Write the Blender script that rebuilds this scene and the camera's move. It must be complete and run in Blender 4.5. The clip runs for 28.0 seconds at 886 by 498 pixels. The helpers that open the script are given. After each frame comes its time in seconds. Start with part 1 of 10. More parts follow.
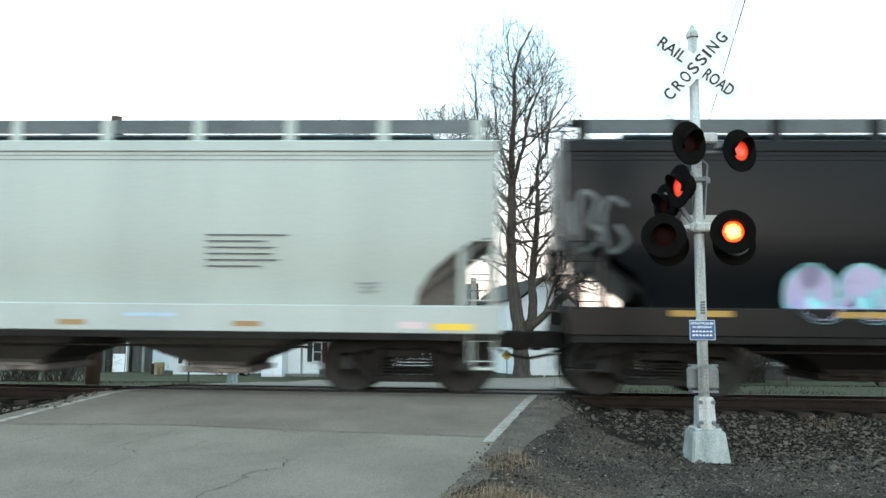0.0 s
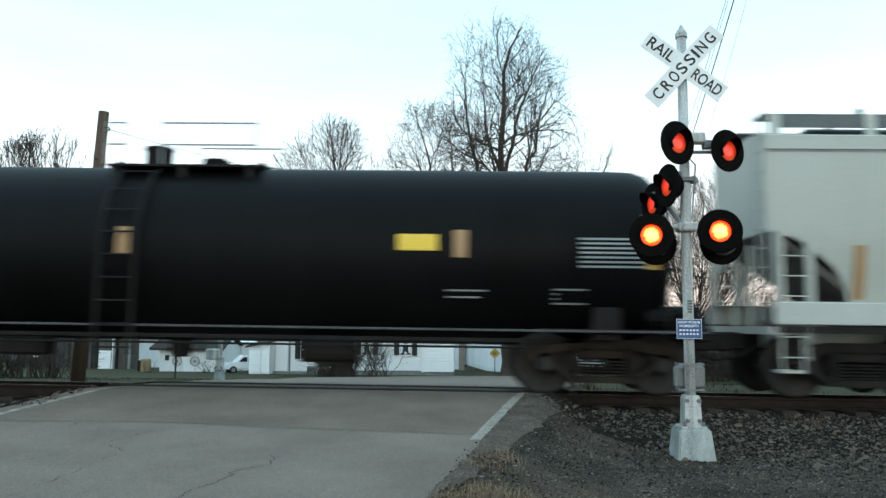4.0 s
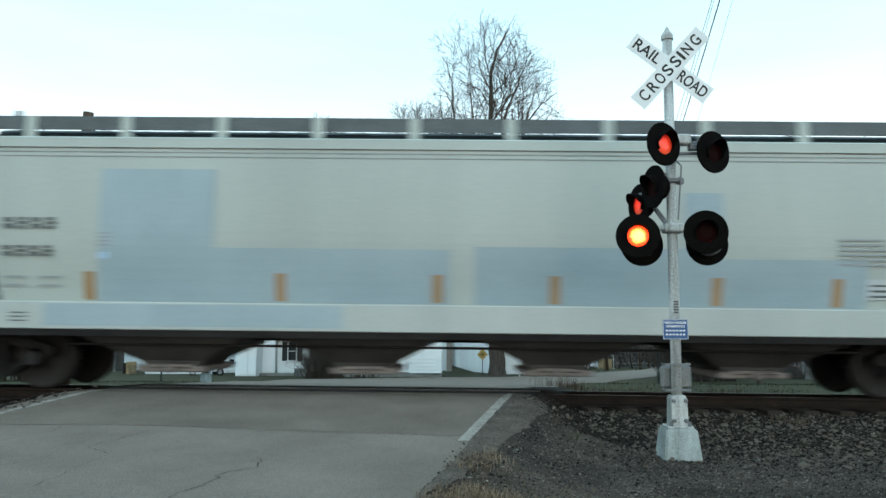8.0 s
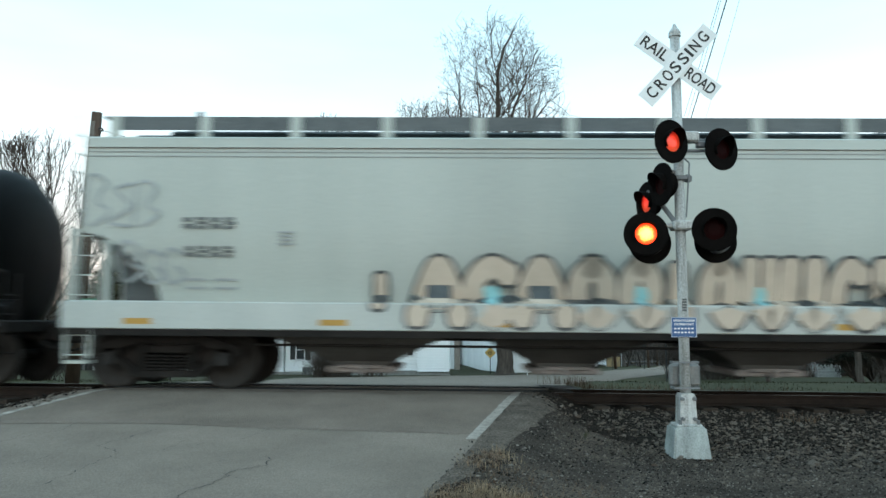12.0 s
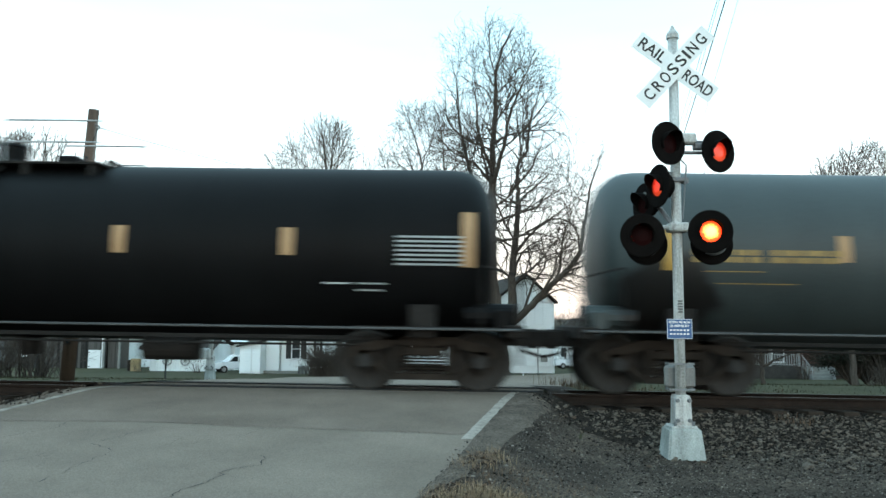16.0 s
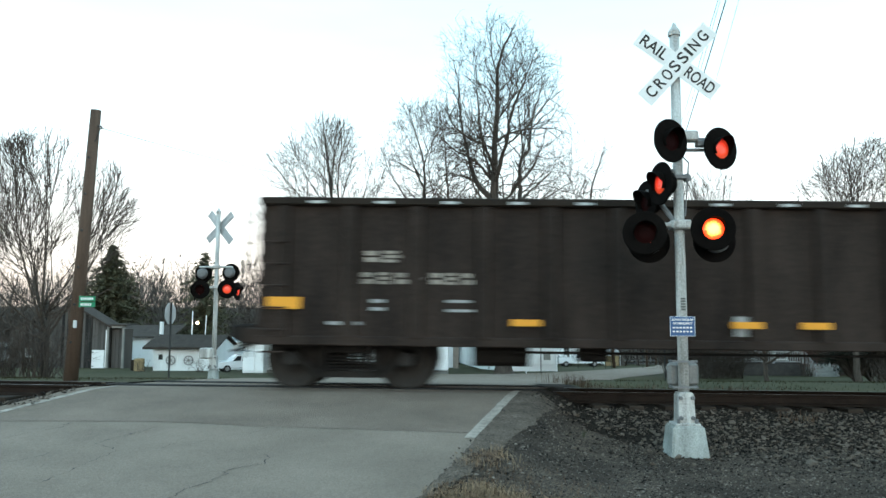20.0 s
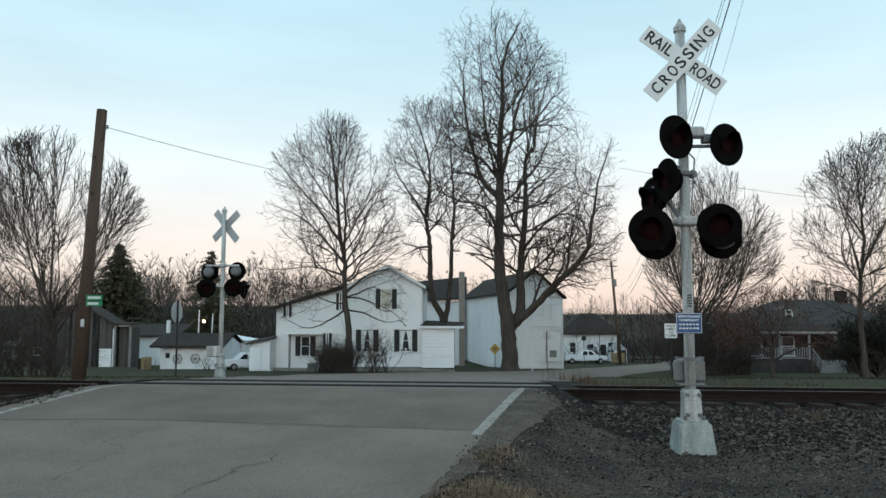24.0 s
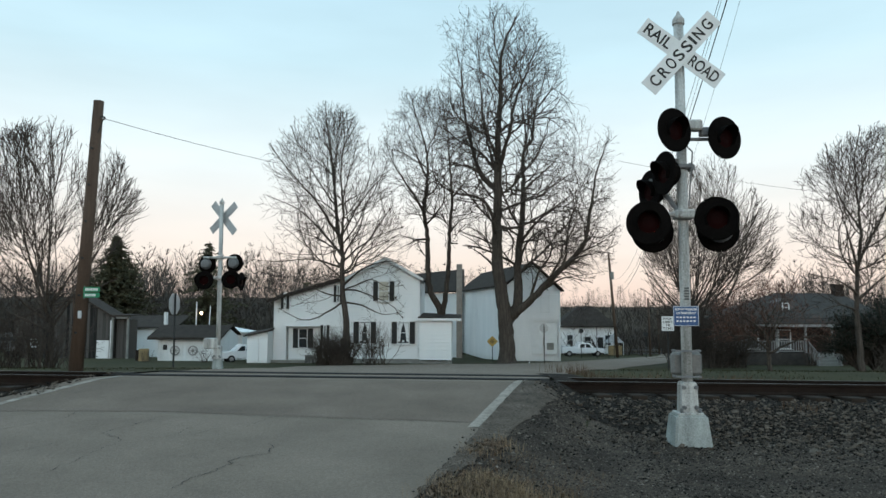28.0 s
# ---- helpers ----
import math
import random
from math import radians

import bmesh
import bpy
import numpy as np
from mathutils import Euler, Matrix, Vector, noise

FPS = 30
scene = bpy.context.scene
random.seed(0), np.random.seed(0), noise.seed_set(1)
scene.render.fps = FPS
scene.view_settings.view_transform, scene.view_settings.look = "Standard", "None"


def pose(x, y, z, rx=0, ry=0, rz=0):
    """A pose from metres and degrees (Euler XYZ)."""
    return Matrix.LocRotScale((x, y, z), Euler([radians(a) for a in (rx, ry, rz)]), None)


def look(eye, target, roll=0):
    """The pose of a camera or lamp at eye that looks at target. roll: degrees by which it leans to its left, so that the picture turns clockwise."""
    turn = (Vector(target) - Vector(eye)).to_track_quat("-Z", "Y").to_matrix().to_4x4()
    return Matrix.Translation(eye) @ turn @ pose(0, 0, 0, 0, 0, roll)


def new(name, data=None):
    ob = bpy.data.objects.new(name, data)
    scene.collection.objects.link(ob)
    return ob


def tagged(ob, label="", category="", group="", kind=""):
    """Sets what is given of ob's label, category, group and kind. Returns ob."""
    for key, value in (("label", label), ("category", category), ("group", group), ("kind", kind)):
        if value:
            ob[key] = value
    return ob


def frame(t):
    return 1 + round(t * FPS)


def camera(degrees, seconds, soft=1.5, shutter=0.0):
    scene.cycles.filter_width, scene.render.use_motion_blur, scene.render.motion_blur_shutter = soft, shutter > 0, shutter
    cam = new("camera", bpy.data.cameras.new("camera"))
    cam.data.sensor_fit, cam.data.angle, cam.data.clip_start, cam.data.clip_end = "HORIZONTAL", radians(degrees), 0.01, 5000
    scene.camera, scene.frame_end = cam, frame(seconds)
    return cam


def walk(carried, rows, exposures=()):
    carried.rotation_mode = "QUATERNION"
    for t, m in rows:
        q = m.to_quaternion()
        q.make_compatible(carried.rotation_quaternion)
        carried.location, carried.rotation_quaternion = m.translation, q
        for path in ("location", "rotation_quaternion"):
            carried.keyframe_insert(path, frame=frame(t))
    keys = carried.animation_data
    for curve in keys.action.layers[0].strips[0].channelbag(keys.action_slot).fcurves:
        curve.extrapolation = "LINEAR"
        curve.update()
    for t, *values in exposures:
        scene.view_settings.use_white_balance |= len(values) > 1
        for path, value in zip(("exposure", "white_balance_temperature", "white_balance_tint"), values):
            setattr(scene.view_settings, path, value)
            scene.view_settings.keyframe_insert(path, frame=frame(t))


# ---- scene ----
cam = camera(61.3, 28.0, 1.5, 0.5)
EYE = (0.0, 0.0, 1.07)


def aim(yaw, pitch, roll):
    y, p = radians(yaw), radians(pitch)
    return look(EYE, (EYE[0] - math.sin(y) * math.cos(p), EYE[1] + math.cos(y) * math.cos(p), EYE[2] + math.sin(p)), roll)


# seconds, heading to the left, tilt upwards, lean
HELD = (
    (0, 2.548, 5.874, 0.170),
    (0.5, 2.354, 5.867, 0.183),
    (1, 2.291, 5.711, 0.146),
    (1.5, 2.226, 5.605, 0.100),
    (2, 2.033, 5.662, 0.171),
    (2.5, 1.908, 5.704, 0.224),
    (3, 1.824, 5.702, 0.287),
    (3.5, 1.758, 5.700, 0.356),
    (5.5, 1.205, 5.820, 0.365),
    (6, 1.017, 5.843, 0.290),
    (6.5, 0.881, 5.883, 0.128),
    (7, 0.813, 5.831, 0.161),
    (7.5, 0.773, 5.805, 0.195),
    (8, 0.711, 5.814, 0.209),
    (8.5, 0.666, 5.799, 0.286),
    (9, 0.636, 5.765, 0.360),
    (9.5, 0.682, 5.761, 0.421),
    (10, 0.739, 5.764, 0.348),
    (10.5, 0.939, 5.756, 0.241),
    (11, 1.164, 5.732, 0.164),
    (11.5, 1.269, 5.677, 0.162),
    (12, 1.284, 5.693, 0.080),
    (12.5, 1.161, 5.710, 0.083),
    (14.5, 1.393, 5.691, -0.054),
    (15, 1.412, 5.708, 0.063),
    (15.5, 1.211, 5.738, 0.296),
    (16, 1.021, 5.697, 0.465),
    (16.5, 0.865, 5.690, 0.476),
    (17, 0.756, 5.680, 0.464),
    (17.5, 0.748, 5.646, 0.470),
    (18, 0.755, 5.630, 0.404),
    (18.5, 0.881, 5.631, 0.356),
    (19, 1.052, 5.621, 0.305),
    (19.5, 1.155, 5.608, 0.239),
    (20, 1.204, 5.585, 0.214),
    (20.5, 1.207, 5.559, 0.179),
    (21, 1.282, 5.521, 0.101),
    (21.5, 1.351, 5.509, 0.113),
    (23.5, 1.594, 5.462, 0.033),
    (24, 1.635, 5.403, 0.005),
    (24.5, 1.685, 5.404, 0.009),
    (25, 1.700, 5.400, 0.000),
    (25.5, 1.810, 5.330, -0.008),
    (26, 1.920, 5.199, -0.062),
    (26.5, 2.000, 5.058, 0.042),
    (27, 1.817, 4.873, 0.109),
    (27.5, 1.601, 4.846, 0.137),
    (28, 1.455, 4.824, 0.130),
)
walk(cam, [(t, aim(y, p, r)) for t, y, p, r in HELD],
     [(0, 1.55, 6450, 8), (0.8, 0.98, 6350, 6), (3, 0.98, 6250, 5), (6, 1.2, 6250, 5), (7, 0.98, 6250, 4), (8, 1.0, 6200, 4), (12.5, 1.05, 6250, 5), (15, 1.28, 6200, 2), (18, 1.28, 6200, 2), (20.1, 1.26, 6200, 3), (20.8, 0.76, 6250, 8), (21.3, 0.58, 6300, 8), (23.5, 0.45, 6450, 9), (28, 0.45, 6450, 9)])

# ---- light ----
SUN_TURN = radians(172)
world = bpy.data.worlds.new("dusk_sky")
scene.world = world
world.use_nodes = True
wn, wl = world.node_tree.nodes, world.node_tree.links
wn.clear()
sky = wn.new("ShaderNodeTexSky")
sky.sky_type = "NISHITA"
sky.sun_disc = False
sky.sun_elevation = radians(3.0)
sky.sun_rotation = SUN_TURN
sky.altitude = 250
sky.air_density, sky.dust_density, sky.ozone_density = 1.0, 1.0, 1.5
# the even glow of thin high cloud after sunset: peach at the horizon, pale blue overhead
co = wn.new("ShaderNodeTexCoord")
sep = wn.new("ShaderNodeSeparateXYZ")
wl.new(co.outputs["Generated"], sep.inputs[0])
glow = wn.new("ShaderNodeValToRGB")
els = glow.color_ramp.elements
els[0].position, els[0].color = 0.0, (0.69, 0.54, 0.48, 1)
els[1].position, els[1].color = 1.0, (0.5, 0.74, 0.9, 1)
for p, c in ((0.05, (0.75, 0.63, 0.58)), (0.11, (0.75, 0.69, 0.66)), (0.2, (0.67, 0.735, 0.75)), (0.32, (0.5, 0.675, 0.745)), (0.45, (0.415, 0.61, 0.71)), (0.6, (0.43, 0.65, 0.77))):
    el = els.new(p)
    el.color = (*c, 1)
wl.new(sep.outputs["Z"], glow.inputs["Fac"])
east = wn.new("ShaderNodeValToRGB")
els = east.color_ramp.elements
els[0].position, els[0].color = 0.0, (0.56, 0.66, 0.7, 1)
els[1].position, els[1].color = 1.0, (0.5, 0.74, 0.9, 1)
for p, c in ((0.06, (0.66, 0.76, 0.8)), (0.14, (0.82, 0.9, 0.92)), (0.28, (0.8, 0.95, 0.99)), (0.45, (0.56, 0.8, 0.92))):
    el = els.new(p)
    el.color = (*c, 1)
wl.new(sep.outputs["Z"], east.inputs["Fac"])
turn_ = wn.new("ShaderNodeMapRange")
turn_.interpolation_type = "SMOOTHSTEP"
turn_.inputs["From Min"].default_value, turn_.inputs["From Max"].default_value = 0.35, -0.45
wl.new(sep.outputs["Y"], turn_.inputs["Value"])
dome = wn.new("ShaderNodeMix")
dome.data_type = "RGBA"
wl.new(turn_.outputs["Result"], dome.inputs["Factor"])
wl.new(glow.outputs["Color"], dome.inputs["A"])
wl.new(east.outputs["Color"], dome.inputs["B"])
wisp = wn.new("ShaderNodeTexNoise")
wmap = wn.new("ShaderNodeMapping")
wmap.inputs["Scale"].default_value = (1.0, 1.0, 5.0)
wl.new(co.outputs["Generated"], wmap.inputs["Vector"])
wl.new(wmap.outputs["Vector"], wisp.inputs["Vector"])
wisp.inputs["Scale"].default_value, wisp.inputs["Detail"].default_value = 2.5, 5
veil = wn.new("ShaderNodeMapRange")
veil.inputs["From Min"].default_value, veil.inputs["From Max"].default_value = 0.3, 0.7
veil.inputs["To Min"].default_value, veil.inputs["To Max"].default_value = 5.6, 6.4
wl.new(wisp.outputs["Fac"], veil.inputs["Value"])
lift = wn.new("ShaderNodeVectorMath")
lift.operation = "SCALE"
wl.new(dome.outputs["Result"], lift.inputs[0])
wl.new(veil.outputs["Result"], lift.inputs["Scale"])
both = wn.new("ShaderNodeMix")
both.data_type = "RGBA"
both.inputs["Factor"].default_value = 0.15
wl.new(lift.outputs["Vector"], both.inputs["A"])
wl.new(sky.outputs["Color"], both.inputs["B"])
w_bg = wn.new("ShaderNodeBackground")
w_bg.inputs["Strength"].default_value = 0.178
w_out = wn.new("ShaderNodeOutputWorld")
wl.new(both.outputs["Result"], w_bg.inputs["Color"])
wl.new(w_bg.outputs["Background"], w_out.inputs["Surface"])

sun_data = bpy.data.lights.new("sun", "SUN")
sun_data.energy, sun_data.angle, sun_data.color = 0.3, radians(30), (1.0, 0.9, 0.82)
sun = new("sun", sun_data)
sun.matrix_world = look((0, 0, 60), (-60 * math.sin(SUN_TURN), -60 * math.cos(SUN_TURN), 60 - 8))


# ---- materials ----
def surf(name, dark, light, rough=0.7, metal=0.0, scale=2.0, fine=40.0, bump=0.1, streak=0.0, spread=0.0, emit=None, power=0.0, coat=0.0, shine=None, island=0.0):
    """Two scales of noise between two colours, with relief; streak: vertical rain marks; spread: change from piece to piece."""
    m = bpy.data.materials.new(name)
    m.use_nodes = True
    n, l = m.node_tree.nodes, m.node_tree.links
    b = n["Principled BSDF"]
    if shine is None:
        shine = 0.5 if rough < 0.5 else 0.3 if rough < 0.75 else 0.12
    co = n.new("ShaderNodeTexCoord")
    big = n.new("ShaderNodeTexNoise")
    big.inputs["Scale"].default_value, big.inputs["Detail"].default_value, big.inputs["Roughness"].default_value = scale, 5, 0.6
    small = n.new("ShaderNodeTexNoise")
    small.inputs["Scale"].default_value, small.inputs["Detail"].default_value = fine, 4
    l.new(co.outputs["Object"], small.inputs["Vector"])
    if streak:
        mp = n.new("ShaderNodeMapping")
        mp.inputs["Scale"].default_value = (1.0, 1.0, streak)
        l.new(co.outputs["Object"], mp.inputs["Vector"])
        l.new(mp.outputs["Vector"], big.inputs["Vector"])
    else:
        l.new(co.outputs["Object"], big.inputs["Vector"])
    mix = n.new("ShaderNodeMath")
    mix.operation = "MULTIPLY_ADD"
    mix.inputs[1].default_value = 0.35
    l.new(small.outputs["Fac"], mix.inputs[0])
    half = n.new("ShaderNodeMath")
    half.operation = "MULTIPLY"
    half.inputs[1].default_value = 0.65
    l.new(big.outputs["Fac"], half.inputs[0])
    l.new(half.outputs[0], mix.inputs[2])
    fac = mix.outputs[0]
    if spread:
        info = n.new("ShaderNodeObjectInfo")
        ad = n.new("ShaderNodeMath")
        ad.operation = "MULTIPLY_ADD"
        ad.inputs[1].default_value = spread
        l.new(info.outputs["Random"], ad.inputs[0])
        l.new(fac, ad.inputs[2])
        fac = ad.outputs[0]
    if island:
        geo = n.new("ShaderNodeNewGeometry")
        ad = n.new("ShaderNodeMath")
        ad.operation = "MULTIPLY_ADD"
        ad.inputs[1].default_value = island
        l.new(geo.outputs["Random Per Island"], ad.inputs[0])
        l.new(fac, ad.inputs[2])
        low = n.new("ShaderNodeMath")
        low.operation = "SUBTRACT"
        low.inputs[1].default_value = island * 0.5
        l.new(ad.outputs[0], low.inputs[0])
        fac = low.outputs[0]
    ramp = n.new("ShaderNodeValToRGB")
    ramp.color_ramp.elements[0].position, ramp.color_ramp.elements[1].position = 0.3, 0.7
    ramp.color_ramp.elements[0].color, ramp.color_ramp.elements[1].color = (*dark, 1), (*light, 1)
    l.new(fac, ramp.inputs["Fac"])
    l.new(ramp.outputs["Color"], b.inputs["Base Color"])
    b.inputs["Roughness"].default_value, b.inputs["Metallic"].default_value = rough, metal
    b.inputs["Specular IOR Level"].default_value = shine
    if coat:
        b.inputs["Coat Weight"].default_value = coat
    if bump:
        bp = n.new("ShaderNodeBump")
        bp.inputs["Strength"].default_value, bp.inputs["Distance"].default_value = bump, 0.02
        l.new(small.outputs["Fac"], bp.inputs["Height"])
        l.new(bp.outputs["Normal"], b.inputs["Normal"])
    if emit:
        b.inputs["Emission Color"].default_value = (*emit, 1)
        b.inputs["Emission Strength"].default_value = power
    return m


def nodes_of(m):
    n = m.node_tree.nodes
    return n, m.node_tree.links, n["Principled BSDF"]


def siding(name, dark, light, pitch, upright=False):
    """Painted boards: relief and thin joint shadows that repeat at the board's width."""
    m = surf(name, dark, light, 0.6, 0, 0.7, 30, 0.05, 0.25)
    n, l, b = nodes_of(m)
    wave = n.new("ShaderNodeTexWave")
    wave.wave_type, wave.bands_direction, wave.wave_profile = "BANDS", "X" if upright else "Z", "SAW"
    wave.inputs["Scale"].default_value = 0.314 / pitch
    co = n.new("ShaderNodeTexCoord")
    l.new(co.outputs["Object"], wave.inputs["Vector"])
    bp = n.new("ShaderNodeBump")
    bp.inputs["Strength"].default_value, bp.inputs["Distance"].default_value = 1.0, 0.02
    l.new(wave.outputs["Fac"], bp.inputs["Height"])
    l.new(bp.outputs["Normal"], b.inputs["Normal"])
    return m


M = {}
M["asphalt"] = surf("worn_asphalt", (0.1383, 0.1111, 0.0894), (0.2322, 0.1881, 0.153), 0.88, 0, 0.8, 48, 0.9)
M["asphalt_dark"] = surf("dark_asphalt_shoulder", (0.031, 0.025, 0.02), (0.132, 0.105, 0.084), 0.95, 0, 2.5, 45, 1.0)
M["asphalt_new"] = surf("newer_asphalt", (0.1172, 0.0921, 0.0732), (0.2038, 0.1617, 0.1312), 0.88, 0, 0.9, 52, 0.9)
M["crack"] = surf("crack_shadow", (0.022, 0.022, 0.022), (0.045, 0.044, 0.043), 0.95, 0, 5, 60, 0.3)
M["line"] = surf("worn_road_paint", (0.13, 0.108, 0.088), (0.42, 0.37, 0.32), 0.85, 0, 7, 34, 0.5)
M["gravel"] = surf("fine_gravel", (0.0095, 0.0074, 0.0058), (0.086, 0.067, 0.052), 0.95, 0, 1.6, 42, 1.0)
for key in ("asphalt", "asphalt_new", "asphalt_dark", "gravel"):
    # pale and dark aggregate in the worn binder
    n_, l_, b_ = nodes_of(M[key])
    base_ = b_.inputs["Base Color"].links[0].from_socket
    co_, vo_, sp_, mu_ = n_.new("ShaderNodeTexCoord"), n_.new("ShaderNodeTexVoronoi"), n_.new("ShaderNodeMapRange"), n_.new("ShaderNodeVectorMath")
    vo_.inputs["Scale"].default_value = 75
    sp_.inputs["To Min"].default_value, sp_.inputs["To Max"].default_value = (0.86, 1.14) if key[-1] in "tw" else (0.45, 1.7)
    sep_ = n_.new("ShaderNodeSeparateColor")
    mu_.operation = "SCALE"
    l_.new(co_.outputs["Object"], vo_.inputs["Vector"])
    l_.new(vo_.outputs["Color"], sep_.inputs["Color"])
    l_.new(sep_.outputs["Red"], sp_.inputs["Value"])
    l_.new(base_, mu_.inputs[0])
    l_.new(sp_.outputs["Result"], mu_.inputs["Scale"])
    l_.new(mu_.outputs["Vector"], b_.inputs["Base Color"])
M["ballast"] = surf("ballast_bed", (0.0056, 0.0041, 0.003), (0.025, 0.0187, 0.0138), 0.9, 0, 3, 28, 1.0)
M["grit"] = surf("loose_grit", (0.008, 0.007, 0.006), (0.24, 0.212, 0.185), 0.9, 0, 9, 40, 0.4, island=0.75)
M["stone"] = surf("ballast_stone", (0.0065, 0.0054, 0.0044), (0.205, 0.17, 0.138), 0.88, 0, 9, 40, 0.5, island=0.55)
for key, lo_, hi_ in (("stone", 0.36, 0.98), ("grit", 0.42, 1.0)):
    rp_ = next(nd for nd in M[key].node_tree.nodes if nd.type == "VALTORGB")
    rp_.color_ramp.elements[0].position, rp_.color_ramp.elements[1].position = lo_, hi_
M["grass"] = surf("winter_lawn", (0.0195, 0.021, 0.0089), (0.0496, 0.0462, 0.0206), 0.9, 0, 0.25, 14, 0.8)
M["earth"] = surf("brown_leaf_litter", (0.045, 0.035, 0.024), (0.11, 0.085, 0.06), 0.95, 0, 0.3, 8, 0.6)
M["straw"] = surf("dry_grass", (0.09, 0.065, 0.042), (0.36, 0.27, 0.175), 0.8, 0, 3, 30, 0.1)
M["weed"] = surf("brown_weed", (0.06, 0.04, 0.026), (0.15, 0.1, 0.065), 0.8, 0, 3, 30, 0.1)
M["rail"] = surf("rusty_rail", (0.0089, 0.006, 0.0046), (0.0242, 0.0162, 0.0121), 0.8, 0.0, 4, 60, 0.3)
M["rail_top"] = surf("polished_rail_head", (0.0371, 0.032, 0.0278), (0.0848, 0.075, 0.0672), 0.5, 0.6, 6, 60, 0.05)
M["tie"] = surf("creosoted_timber", (0.0133, 0.01, 0.0077), (0.0371, 0.028, 0.0216), 0.85, 0, 3, 30, 0.4, spread=0.25)
M["rubber"] = surf("black_rubber", (0.012, 0.012, 0.012), (0.03, 0.03, 0.03), 0.8, 0, 3, 40, 0.2)
M["alu"] = surf("weathered_aluminium_paint", (0.1, 0.095, 0.085), (0.62, 0.63, 0.61), 0.6, 0.1, 12, 50, 0.3, 0.1)
M["concrete"] = surf("pale_painted_concrete", (0.13, 0.145, 0.135), (0.45, 0.48, 0.465), 0.85, 0, 5, 60, 0.35, 0.35)
M["sign_white"] = surf("white_sign_sheet", (0.6, 0.62, 0.62), (0.74, 0.76, 0.76), 0.4, 0, 3, 40, 0.02)
M["sign_back"] = surf("bare_sign_metal", (0.32, 0.34, 0.35), (0.48, 0.5, 0.51), 0.45, 0.5, 3, 40, 0.05)
M["ink"] = surf("black_sign_ink", (0.01, 0.01, 0.01), (0.022, 0.022, 0.022), 0.5, 0, 3, 40, 0.02)
M["black"] = surf("matt_black_paint", (0.003, 0.0026, 0.0024), (0.008, 0.007, 0.0064), 0.9, 0, 3, 40, 0.05, shine=0.03)
M["blue"] = surf("blue_sign_sheet", (0.006, 0.05, 0.16), (0.01, 0.075, 0.21), 0.4, 0, 3, 40, 0.02)
M["green"] = surf("green_sign_sheet", (0.0, 0.16, 0.07), (0.01, 0.22, 0.1), 0.4, 0, 3, 40, 0.02)
M["yellow_sign"] = surf("amber_sign_sheet", (0.45, 0.28, 0.06), (0.56, 0.37, 0.09), 0.4, 0, 3, 40, 0.02)
M["lens_dark"] = surf("unlit_red_lens", (0.0045, 0.0004, 0.0004), (0.012, 0.0008, 0.0008), 0.6, 0, 3, 60, 0.05, shine=0.05)
for nm, mid, rim in (("lens_lit", (1.0, 0.66, 0.11), (1.0, 0.03, 0.005)), ("lens_lit_side", (1.0, 0.035, 0.03), (0.14, 0.002, 0.003))):
    M[nm] = surf("glowing_" + nm, (0.6, 0.05, 0.01), (0.8, 0.08, 0.01), 0.3, 0, 3, 60, 0.02, emit=mid, power=1.8 if nm == "lens_lit" else 0.6)
    n_, l_, b_ = nodes_of(M[nm])
    co_, gr_, cr_ = n_.new("ShaderNodeTexCoord"), n_.new("ShaderNodeVectorMath"), n_.new("ShaderNodeValToRGB")
    gr_.operation = "LENGTH"
    l_.new(co_.outputs["Object"], gr_.inputs[0])
    # pressed facets break the glow up
    fc_, ma_ = n_.new("ShaderNodeTexVoronoi"), n_.new("ShaderNodeMath")
    fc_.inputs["Scale"].default_value = 38
    ma_.operation = "MULTIPLY_ADD"
    ma_.inputs[1].default_value = 0.035
    l_.new(co_.outputs["Object"], fc_.inputs["Vector"])
    l_.new(fc_.outputs["Distance"], ma_.inputs[0])
    l_.new(gr_.outputs["Value"], ma_.inputs[2])
    l_.new(ma_.outputs[0], cr_.inputs["Fac"])
    cr_.color_ramp.elements[0].position, cr_.color_ramp.elements[0].color = 0.066 if nm == "lens_lit" else 0.02, (*mid, 1)
    cr_.color_ramp.elements[1].position, cr_.color_ramp.elements[1].color = 0.118, (*rim, 1)
    l_.new(cr_.outputs["Color"], b_.inputs["Emission Color"])
M["pole_wood"] = surf("brown_pole_timber", (0.045, 0.03, 0.022), (0.115, 0.08, 0.06), 0.85, 0, 4, 40, 0.5, 0.08)
M["bark"] = surf("grey_brown_bark", (0.022, 0.018, 0.015), (0.105, 0.088, 0.074), 0.92, 0, 9, 16, 1.0, 0.1)
M["twig"] = surf("twig_bark", (0.034, 0.027, 0.023), (0.09, 0.074, 0.063), 0.9, 0, 2, 20, 0.1)
M["wood_far"] = surf("far_wood_twigs", (0.03, 0.025, 0.022), (0.078, 0.064, 0.055), 0.95, 0, 0.2, 3, 0.0)
M["red_twig"] = surf("reddish_twigs", (0.075, 0.04, 0.03), (0.16, 0.085, 0.065), 0.9, 0, 2, 20, 0.1)
M["stem_far"] = surf("far_grey_stems", (0.03, 0.026, 0.022), (0.13, 0.115, 0.1), 0.95, 0, 0.15, 3, 0.0)
M["needle"] = surf("dark_spruce_needles", (0.034, 0.036, 0.022), (0.1, 0.098, 0.06), 0.85, 0, 2, 30, 0.2)
M["evergreen"] = surf("dark_evergreen_leaves", (0.007, 0.0091, 0.0056), (0.0182, 0.021, 0.0133), 0.8, 0, 2, 30, 0.2)
